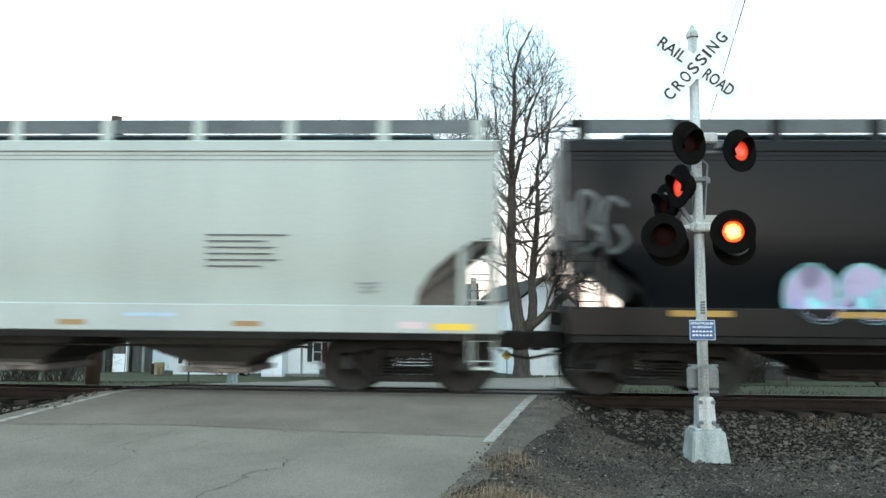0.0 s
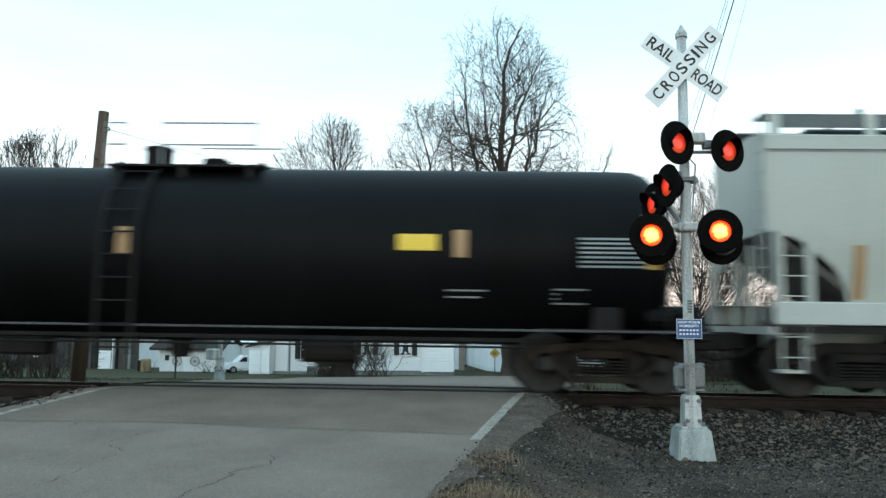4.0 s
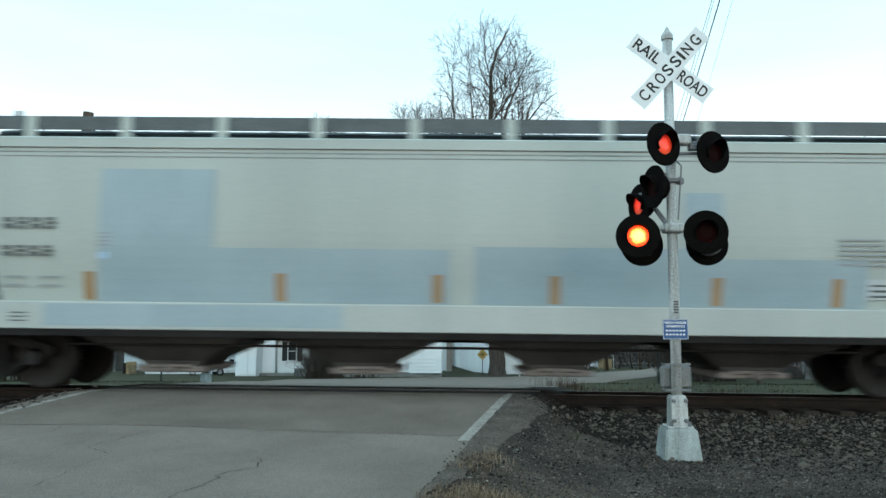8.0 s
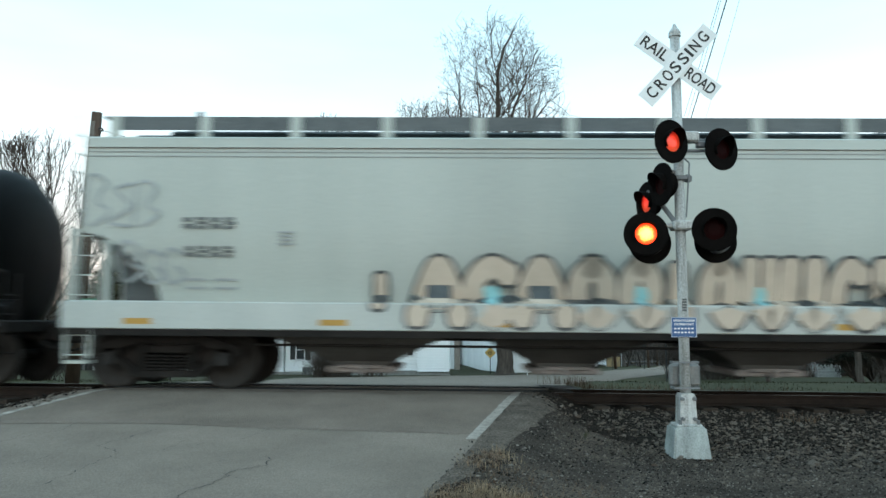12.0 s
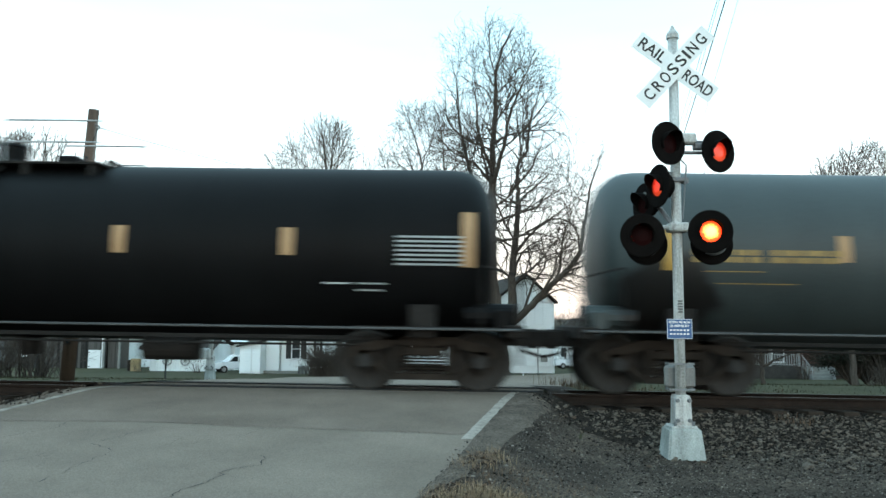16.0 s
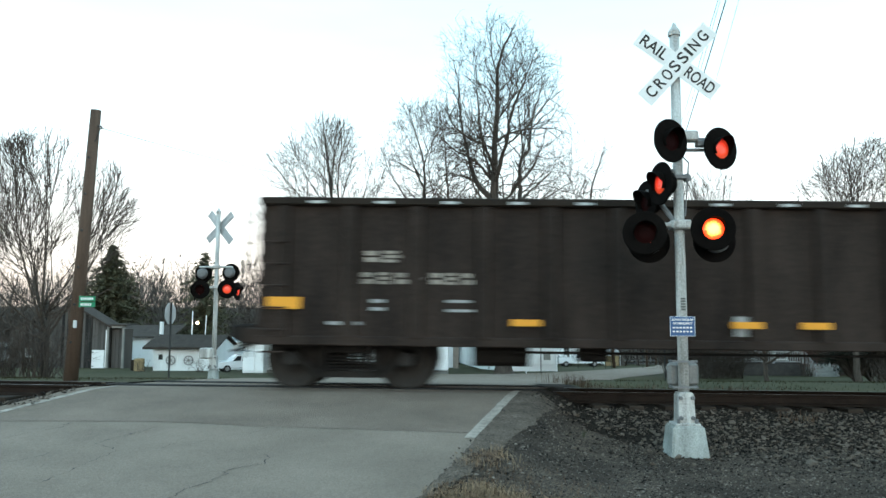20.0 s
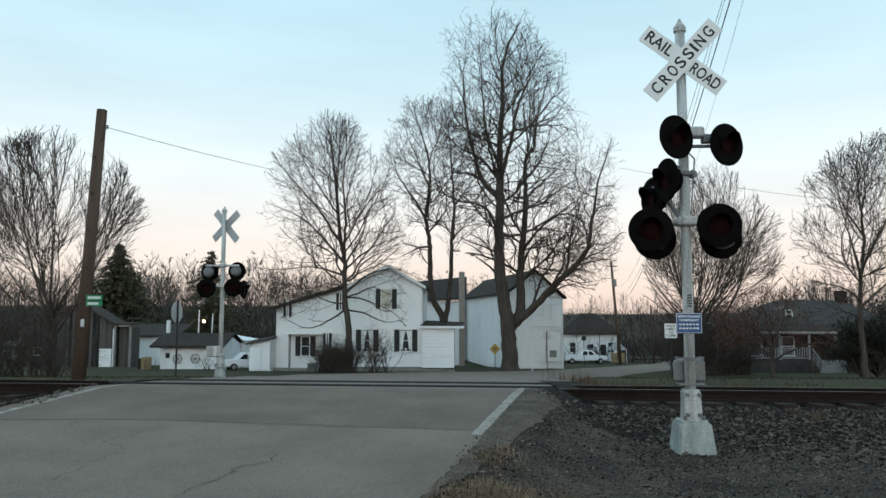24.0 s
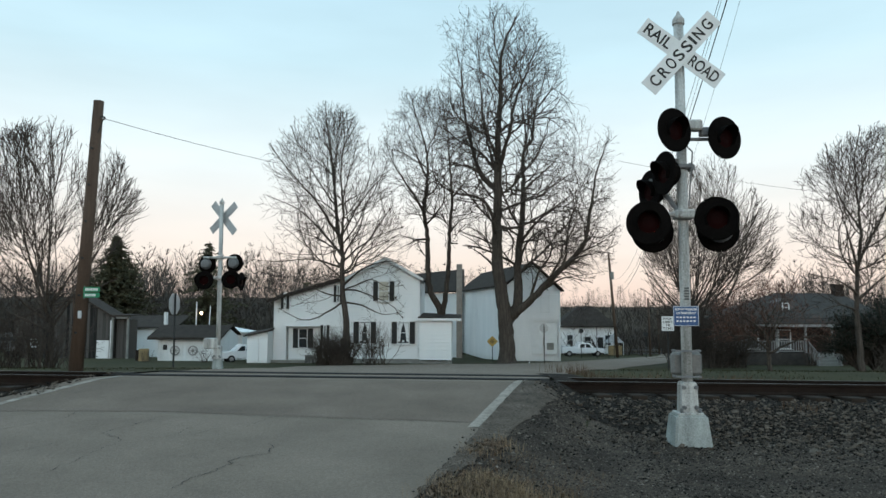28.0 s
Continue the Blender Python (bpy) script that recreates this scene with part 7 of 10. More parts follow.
    # one-storey room to the right, and the low lean-to to the left
    bm = bm_()
    span(bm, -3.2, -0.78, y - 0.5, back - 3, g + 0.5, 0.45)
    part("side_room_wall", bm, "siding", h)
    bm = bm_()
    slab(bm, (-3.3, y - 0.8, 0.58), (-0.05, y - 0.8, 0.46), (-0.05, back - 3, 0.75), (-3.3, back - 3, 0.9), 0.12)
    part("side_room_roof", bm, "roof", h)
    bm = bm_()
    span(bm, -3.3, -0.03, y - 0.85, y - 0.8, 0.42, 0.6)
    part("side_room_fascia", bm, "trim", h)
    bm = bm_()
    prism(bm, ((-16.2, g), (-14.64, g), (-14.64, -0.42), (-16.2, -0.75)), "y", y - 0.6, y + 1.2)
    part("lean_to_wall", bm, "siding", h)
    bm = bm_()
    slab(bm, (-16.45, y - 0.85, -0.82), (-14.5, y - 0.85, -0.42), (-14.5, y + 1.4, -0.2), (-16.45, y + 1.4, -0.6), 0.1)
    part("lean_to_roof", bm, "roof_grey", h)
    bm = bm_()
    rod(bm, (-15.3, y - 0.68, -0.75), (-15.3, y - 0.68, g), 0.04, 0.04, 6)
    part("downpipe", bm, "trim", h)
    return h


white_house()
# air conditioner beside the wing
ac = thing("air_conditioner", pose(-11.4, 56.6, ground_z(-11.4, 56.6) - 0.05), "grey outdoor air conditioner unit beside the house wall", "air conditioner")
bm = bm_()
box(bm, (0, 0, 0.32), (0.75, 0.6, 0.62), 0.03)
part("casing", bm, "found", ac)
for i in range(7):
    bm = bm_()
    span(bm, -0.36 + i * 0.105, -0.31 + i * 0.105, -0.32, -0.3, 0.06, 0.58)
    part("slat", bm, "shutter", ac)


def old_store():
    """The tall white building, turned so that its long side shows."""
    b = thing("store_building", pose(0, 0, 0), "tall white painted old store with a gable front and dark roof", "building")
    g = -3.6
    a0, a1, c0 = Vector((4.03, 66)), Vector((8.6, 66.6)), Vector((0.03, 88))
    side = c0 - a0
    c1 = a1 + side
    # walls as upright slabs round the plan
    def wall(p, q, z, name, mat):
        bm = bm_()
        vs = [bm.verts.new((p.x, p.y, g)), bm.verts.new((q.x, q.y, g)), bm.verts.new((q.x, q.y, z)), bm.verts.new((p.x, p.y, z))]
        f = bm.faces.new(vs)
        ex = bmesh.ops.extrude_face_region(bm, geom=[f])
        d = (q - p).normalized()
        n = Vector((-d.y, d.x, 0)) * 0.2
        bmesh.ops.translate(bm, vec=n, verts=[v for v in ex["geom"] if isinstance(v, bmesh.types.BMVert)])
        bmesh.ops.recalc_face_normals(bm, faces=bm.faces)
        return part(name, bm, mat, b)
    wall(c0, a0, 3.5, "side_wall", "siding_old")
    # painted courses along the side
    bm = bm_()
    out = Vector((-side.normalized().y, side.normalized().x)) * .045
    for i in range(27):
        z = g + .35 + i * .25
        row = [bm.verts.new((p.x + o.x, p.y + o.y, z + h)) for p in (a0, c0) for o, h in ((out * 0.1, 0), (out, 0), (out * .15, .24), (out * 0.1, .24))]
        for k in range(4):
            bm.faces.new((row[k], row[(k + 1) % 4], row[4 + (k + 1) % 4], row[4 + k]))
        bm.faces.new(row[:4])
        bm.faces.new(row[4:])
    bmesh.ops.recalc_face_normals(bm, faces=bm.faces)
    tagged(part("lap_siding", bm, "siding_old", b, "overlapping white painted boards"), kind="stuff")
    wall(a1, c1, 3.0, "side_wall", "siding_old")
    wall(c1, c0, 3.2, "back_wall", "siding_old")
    mid = (a0 + a1) / 2
    bm = bm_()
    f0 = [bm.verts.new((p.x, p.y, z)) for p, z in ((a0, g), (a1, g), (a1, 3.05), (mid, 5.3), (a0, 3.5))]
    f1 = [bm.verts.new((v.co.x, v.co.y + 0.2, v.co.z)) for v in f0]
    bm.faces.new(f0)
    bm.faces.new(f1[::-1])
    for i in range(5):
        bm.faces.new((f0[i], f0[(i + 1) % 5], f1[(i + 1) % 5], f1[i]))
    bmesh.ops.recalc_face_normals(bm, faces=bm.faces)
    part("gable_front", bm, "siding_old", b)
    bm = bm_()
    cm = mid + side
    lo0, lo1 = a0 + Vector((-0.35, -0.4)), a1 + Vector((0.4, -0.4))
    m0 = mid + Vector((0, -0.4))
    slab(bm, (lo0.x, lo0.y, 3.35), (m0.x, m0.y, 5.35), (cm.x, cm.y, 5.5), (lo0.x + side.x, lo0.y + side.y, 3.4), 0.16)
    slab(bm, (lo1.x, lo1.y, 2.9), (m0.x, m0.y, 5.35), (cm.x, cm.y, 5.5), (lo1.x + side.x, lo1.y + side.y, 2.95), 0.16)
    part("roof", bm, "roof", b, "dark worn shingle roof")
    # front: a band over the old shop front, boarded panels, a boarded window
    bm = bm_()
    span(bm, 4.6, 8.62, 66.3, 66.38, 0.2, 0.38)
    part("shop_band", bm, "trim", b)
    for x0, x1 in ((4.9, 6.0), (6.1, 7.1), (7.2, 8.35)):
        bm = bm_()
        span(bm, x0, x1, 66.26, 66.34, -2.6, 0.1, 0.01)
        part("boarded_panel", bm, "trim", b)
    bm = bm_()
    span(bm, 6.98, 7.64, 66.22, 66.34, 1.1, 3.0)
    bw = part("boarded_window", bm, "siding_old", b, "painted-over upper window")
    bm = bm_()
    for x0, x1, z0, z1 in ((6.92, 6.98, 1.05, 3.05), (7.64, 7.7, 1.05, 3.05), (6.92, 7.7, 3.0, 3.06), (6.92, 7.7, 1.04, 1.1), (6.98, 7.64, 2.3, 2.36)):
        span(bm, x0, x1, 66.18, 66.3, z0, z1)
    part("window_frame", bm, "trim", bw)
    lap(b, lambda z: 4.1, lambda z: 8.5, .5, 3.0, 66.28, "siding_old", .24, .05)
    lap(b, lambda z: 4.15 + (z - 3) * .95, lambda z: 8.4 - (z - 3) * .95, 3.1, 5.0, 66.28, "siding_old", .24, .05)
    bm = bm_()
    span(bm, 7.45, 8.05, 66.2, 66.3, -2.2, -1.6)
    part("vent", bm, "found", b)
    bm = bm_()
    span(bm, 8.5, 8.66, 66.3, 66.5, g, 3.0)
    part("corner_board", bm, "trim", b)
    for k, zc in ((0.3, 1.2), (0.62, 0.9)):
        p = a0 + side * k
        bm = bm_()
        vs = box(bm, (0, 0, 0), (0.04, 1.3, 1.4))
        d = side.normalized()
        bmesh.ops.transform(bm, matrix=Matrix.Translation((p.x - 0.03, p.y, zc)) @ Matrix.Rotation(math.atan2(-d.x, d.y), 4, "Z"), verts=bm.verts)
        part("painted_over_window", bm, "siding_old", b)
    bm = bm_()
    span(bm, -0.58, 0.04, 80, 80.6, -4.0, 6.2, 0.03)
    part("chimney", bm, "brick", b, "tall pale brick chimney stack")
    # rear wing behind the house
    bm = bm_()
    span(bm, -5.5, -0.3, 86, 92, -4.2, 3.2)
    part("rear_wing_wall", bm, "siding_old", b)
    bm = bm_()
    slab(bm, (-6.0, 85.5, 3.1), (0.3, 85.5, 3.4), (0.3, 92, 6.2), (-6.0, 92, 5.6), 0.15)
    part("rear_wing_roof", bm, "roof", b)
    return b


old_store()


def barn():
    b = thing("barn", pose(0, 0, 0), "old grey wooden barn with upright weathered boards", "barn")
    g = -4.2
    bm = bm_()
    prism(bm, ((-42.2, g), (-32.9, g), (-32.9, 0.5), (-36.2, 2.5), (-42.2, 0.2)), "y", 70, 72.2)
    part("wall", bm, "barn_wood", b)
    bm = bm_()
    slab(bm, (-32.5, 69.6, 0.4), (-36.2, 69.6, 2.55), (-36.2, 72.4, 2.55), (-32.5, 72.4, 0.4), 0.14)
    slab(bm, (-42.6, 69.6, 0.05), (-36.2, 69.6, 2.55), (-36.2, 72.4, 2.55), (-42.6, 72.4, 0.05), 0.14)
    part("roof", bm, "roof_grey", b)
    bm = bm_()
    span(bm, -34.3, -33.15, 69.85, 70, -3.5, -1.65, 0.01)
    d = part("door", bm, "trim", b, "white side door")
    bm = bm_()
    for z in (-1.9, -3.2):
        span(bm, -34.3, -34.1, 69.82, 69.86, z, z + 0.08)
    part("hinge", bm, "shutter", d)
    bm = bm_()
    span(bm, -32.75, -31.5, 70.5, 72.2, g, 0.3)
    part("lean_to_wall", bm, "barn_wood", b)
    bm = bm_()
    for x in (-32.85, -31.4):
        span(bm, x - 0.08, x + 0.08, 69.8, 70.0, g, 0.55)
    span(bm, -32.9, -31.3, 69.8, 70.0, 0.4, 0.58)
    part("door_frame", bm, "found", b, "grey timber door frame")
    bm = bm_()
    slab(bm, (-33.0, 69.7, 0.62), (-31.1, 69.7, 0.62), (-31.1, 72.4, 0.7), (-33.0, 72.4, 0.7), 0.12)
    part("lean_to_roof", bm, "roof_grey", b)
    upright(b, -42.15, -34.4, -3.9, lambda x: .2 + (x + 42.2) * .38 if x < -36.2 else 2.5 - (x + 36.2) * .6, 70, "barn_board")
    upright(b, -34.35, -32.95, -1.6, lambda x: 2.5 - (x + 36.2) * .6, 70, "barn_board")
    upright(b, -32.7, -31.5, -3.9, lambda x: .3, 70.5, "barn_board")
    window(b, -40.2, 69.96, -1.9, 0.55, 0.6)
    bm = bm_()
    span(bm, -33.05, -32.85, 69.85, 70.02, -3.9, 0.2)
    part("downpipe", bm, "trim", b)
    return b


barn()


def shed():
    s = thing("shed", Matrix.Translation((0, 0, 1.07)) @ Matrix.Diagonal((1.069, 1.069, 1.069, 1)) @ Matrix.Translation((0, 0, -1.07)), "low white board shed with dark roof and wagon wheels", "shed")
    g = -3.3
    bm = bm_()
    prism(bm, ((58, g), (62.5, g), (62.5, -0.95), (60.2, -0.3), (58, -0.95)), "x", -23.65, -18.7)
    part("wall", bm, "batten", s)
    bm = bm_()
    slab(bm, (-24.3, 57.5, -1.02), (-18.5, 57.5, -1.02), (-18.5, 60.3, -0.1), (-24.3, 60.3, -0.1), 0.1)
    slab(bm, (-24.3, 63, -1.02), (-18.5, 63, -1.02), (-18.5, 60.3, -0.1), (-24.3, 60.3, -0.1), 0.1)
    part("roof", bm, "roof", s)
    bm = bm_()
    span(bm, -24.3, -18.5, 57.46, 57.5, -1.1, -0.92)
    part("fascia", bm, "roof", s)
    upright(s, -23.6, -18.75, -3.0, lambda x: -1.0, 58, "batten", .28, .05)
    for x in (-22.25, -20.85):
        bm = bm_()
        lathe(bm, ((0.3, -0.03), (0.38, -0.03), (0.38, 0.03), (0.3, 0.03), (0.3, -0.03)), Matrix.Translation((x, 57.9, -1.95)) @ pose(0, 0, 0, 90, 0, 0), 20, False)
        for k in range(4):
            a = k * math.pi / 4
            rod(bm, (x - 0.34 * math.cos(a), 57.9, -1.95 - 0.34 * math.sin(a)), (x + 0.34 * math.cos(a), 57.9, -1.95 + 0.34 * math.sin(a)), 0.02, 0.02, 6)
        w = part("wagon_wheel", bm, "dim_trim", s, "pale wagon wheel leaning on the wall")
        bm = bm_()
        rod(bm, (x, 57.82, -1.95), (x, 57.93, -1.95), 0.09, 0.09, 10)
        part("hub", bm, "found", w)
    bm = bm_()
    span(bm, -23.2, -22.9, 57.9, 58, -1.9, -1.5)
    part("vent", bm, "shutter", s)
    bm = bm_()
    prism(bm, ((-20.1, g), (-18.4, g), (-18.4, -0.75), (-20.1, -0.35)), "y", 62.6, 66)
    part("annex_wall", bm, "siding_old", s)
    bm = bm_()
    slab(bm, (-20.4, 62.3, -0.32), (-18.1, 62.3, -0.72), (-18.1, 66.2, -0.72), (-20.4, 66.2, -0.32), 0.08)
    part("annex_roof", bm, "trim", s)
    bm = bm_()
    span(bm, -19.2, -18.8, 62.52, 62.6, -2.4, -1.2)
    part("annex_door", bm, "shutter", s)
    return s


shed()
for x, y, r, h, mat, name, lab in ((-26.0, 61.0, 0.4, 1.0, "tan", "barrel", "rusty tan barrel beside the shed"), (-26.9, 62.4, 0.38, 0.9, "gear_rust", "barrel", "dark rusty barrel beside the shed")):
    b = thing(name, pose(x, y, ground_z(x, y) - 0.02), lab, "barrel")
    bm = bm_()
    lathe(bm, ((r * .94, 0), (r, .04), (r, h * .33), (r * 1.03, h * .35), (r, h * .37), (r, h * .66), (r * 1.03, h * .68), (r, h * .7), (r, h * .97), (r * .94, h)), Matrix.Identity(4), 18)
    part("drum", bm, mat, b)
    bm = bm_()
    rod(bm, (r * .5, 0, h), (r * .5, 0, h + .03), .05, .05, 8)
    part("bung", bm, "shutter", b)

# white outbuilding and sheds farther back on the left
b = thing("garage", pose(0, 0, 0), "long low white garage with a grey roof", "garage")
bm = bm_()
span(bm, -36.6, -31.0, 80, 86, -4.6, -0.75)
part("wall", bm, "siding", b)
bm = bm_()
slab(bm, (-37, 79.5, -0.7), (-30.5, 79.5, -0.7), (-30.5, 83.5, .5), (-37, 83.5, .5), .12)
part("roof", bm, "roof_grey", b)
bm = bm_()
span(bm, -35.6, -35.2, 79.9, 80, -4.2, -0.8)
part("post", bm, "brick", b)
bm = bm_()
span(bm, -31.9, -31.6, 79.6, 80, -4.2, 1.0)
part("chimney_pipe", bm, "trim", b)
b = thing("camper", pose(0, 0, 0), "small pale green camper trailer far off by the trees", "camper")
bm = bm_()
span(bm, -52.5, -48.2, 84, 86, -3.6, -1.4, .2)
part("body", bm, "dim_wall", b)
bm = bm_()
span(bm, -52.3, -48.4, 83.98, 84.0, -2.3, -1.9)
part("window", bm, "glass", b)
for x in (-51.4, -49.4):
    bm = bm_()
    rod(bm, (x, 84.0, -3.75), (x, 84.3, -3.75), .33, .33, 14)
    part("wheel", bm, "tyre", b)




def porch_house():
    h = thing("house", pose(0, 0, 0), "dim one-and-a-half-storey house with a wide porch and grey hipped roof", "house")
    g = -3.3
    bm = bm_()
    span(bm, 20.3, 31.8, 57.2, 66, g, 0.6)
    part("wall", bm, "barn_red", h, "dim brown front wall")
    bm = bm_()
    slab(bm, (18.9, 55.4, 0.18), (30.0, 55.4, 0.18), (30.0, 57.4, 0.62), (20.0, 57.4, 0.62), .12)
    part("porch_roof", bm, "roof", h)
    bm = bm_()
    # hipped roof with its ridge along the street, and a small dormer
    slab(bm, (20.9, 57.0, 0.55), (32.2, 57.0, 0.55), (30.6, 61.6, 2.5), (25.6, 61.6, 2.55), .14)
    slab(bm, (20.9, 57.0, 0.55), (25.6, 61.6, 2.55), (25.6, 62.2, 2.55), (20.9, 66.4, 0.55), .14)
    slab(bm, (32.2, 57.0, 0.55), (30.6, 61.6, 2.5), (30.6, 62.2, 2.5), (32.2, 66.4, 0.55), .14)
    slab(bm, (20.9, 66.4, 0.55), (32.2, 66.4, 0.55), (30.6, 62.2, 2.5), (25.6, 62.2, 2.55), .14)
    part("roof", bm, "dim_roof", h, "grey shingle roof")
    bm = bm_()
    prism(bm, ((24.2, 1.1), (25.6, 1.1), (25.6, 1.85), (24.9, 2.2), (24.2, 1.85)), "y", 58.4, 61.0)
    part("dormer", bm, "dim_wall", h)
    bm = bm_()
    span(bm, 30.0, 30.7, 61.0, 61.7, 2.2, 3.4)
    part("chimney", bm, "barn_red", h)
    bm = bm_()
    span(bm, 18.95, 29.95, 55.36, 55.42, 0.05, 0.24)
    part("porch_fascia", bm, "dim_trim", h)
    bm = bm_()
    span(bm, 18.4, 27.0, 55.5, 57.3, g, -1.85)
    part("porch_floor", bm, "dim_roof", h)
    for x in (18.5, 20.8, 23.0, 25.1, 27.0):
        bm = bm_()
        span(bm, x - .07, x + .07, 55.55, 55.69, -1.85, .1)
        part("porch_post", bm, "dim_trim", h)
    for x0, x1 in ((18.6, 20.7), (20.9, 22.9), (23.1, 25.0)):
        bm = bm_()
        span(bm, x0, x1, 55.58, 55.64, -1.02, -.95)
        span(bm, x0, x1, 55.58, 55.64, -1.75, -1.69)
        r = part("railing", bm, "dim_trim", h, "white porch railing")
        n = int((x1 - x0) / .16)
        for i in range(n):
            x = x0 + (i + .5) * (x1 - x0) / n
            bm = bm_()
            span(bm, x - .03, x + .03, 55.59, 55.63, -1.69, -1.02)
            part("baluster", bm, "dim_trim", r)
    # steps down with their railings
    for i in range(5):
        bm = bm_()
        span(bm, 25.2 + i * .0, 26.9, 55.5 - (i + 1) * .3, 55.5 - i * .3, g, -1.85 - i * .2)
        part("step", bm, "found", h)
    for x in (25.25, 26.85):
        bm = bm_()
        pipe(bm, [(x, 55.5, -1.0), (x, 54.0, -1.85)], .035)
        rod(bm, (x, 54.0, -3.0), (x, 54.0, -1.75), .06, .06, 6)
        r = part("stair_rail", bm, "dim_trim", h)
        for i in range(9):
            y = 55.4 - i * .16
            bm = bm_()
            rod(bm, (x, y, -2.75 + (y - 54) * .5), (x, y, -1.87 + (y - 54) * .56), .02, .02, 5)
            part("baluster", bm, "dim_trim", r)
    window(h, 21.8, 57.2, -.9, .8, 1.3)
    window(h, 24.2, 57.2, -.9, .8, 1.3)
    window(h, 24.9, 58.45, 1.5, .4, .55)
    # low white wing to the right
    bm = bm_()
    span(bm, 28.7, 36, 58, 65, g, -.9)
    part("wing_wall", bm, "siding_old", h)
    for x in (19.4, 20.0, 20.4):
        bm = bm_()
        bmesh.ops.create_icosphere(bm, subdivisions=1, radius=.05, matrix=Matrix.Translation((x, 55.55, -.92)))
        part("porch_light_bulb", bm, "fairy", h, "tiny glowing bulb on the porch rail")
    return h


porch_house()


# far white house by the road
b = thing("house", pose(0, 0, 0), "far white house with a dark hipped roof beside the street", "house")
bm = bm_()
span(bm, 14.7, 22.7, 112, 120, -6, -1)
part("wall", bm, "siding_old", b)
bm = bm_()
slab(bm, (13.9, 111.4, -1.1), (23.2, 111.4, -1.1), (20, 116, 1.9), (18, 116, 1.9), .15)
slab(bm, (13.9, 111.4, -1.1), (18, 116, 1.9), (18, 117, 1.9), (13.9, 121, -1.1), .15)
slab(bm, (23.2, 111.4, -1.1), (20, 116, 1.9), (20, 117, 1.9), (23.2, 121, -1.1), .15)
part("roof", bm, "roof", b)
for x, z, w, hh in ((16, -3, .8, 1.4), (18.6, -3.2, .9, 1.3), (21.6, -3, .8, 1.4)):
    window(b, x, 112, z, w, hh)
bm = bm_()
span(bm, 20.1, 20.9, 111.9, 112, -5.1, -2.6)
part("door", bm, "shutter", b)
b = thing("canopy_tent", pose(0, 0, 0), "pale pyramid canopy with a tan wall beside the far house", "canopy")
bm = bm_()
rs = [[bm.verts.new((21.7 + sx * r, 108 + sy * r, z)) for sx, sy in ((-1, -1), (1, -1), (1, 1), (-1, 1))] for r, z in ((1.2, -3.2), (.05, -1.9))]
for k in range(4):
    bm.faces.new((rs[0][k], rs[0][(k + 1) % 4], rs[1][(k + 1) % 4], rs[1][k]))
bm.faces.new(rs[1])
part("top", bm, "dim_trim", b)
for sx, sy in ((-1, -1), (1, -1), (1, 1), (-1, 1)):
    bm = bm_()
    rod(bm, (21.7 + sx * 1.1, 108 + sy * 1.1, -5.2), (21.7 + sx * 1.1, 108 + sy * 1.1, -3.15), .03, .03, 6)
    part("leg", bm, "trim", b)
bm = bm_()
span(bm, 20.6, 22.6, 107.0, 107.05, -5.1, -3.6)
part("side_wall", bm, "tan", b)
f = thing("fence", pose(0, 0, 0), "pale rail fence far off beside the street", "fence")
for i in range(6):
    bm = bm_()
    span(bm, 23.4 + i * 1.1, 23.5 + i * 1.1, 110, 110.1, -5.4, -3.9)
    part("post", bm, "dim_wall", f)
for z in (-4.9, -4.4):
    bm = bm_()
    span(bm, 23.4, 29, 109.95, 110, z, z + .12)
    part("rail", bm, "dim_wall", f)


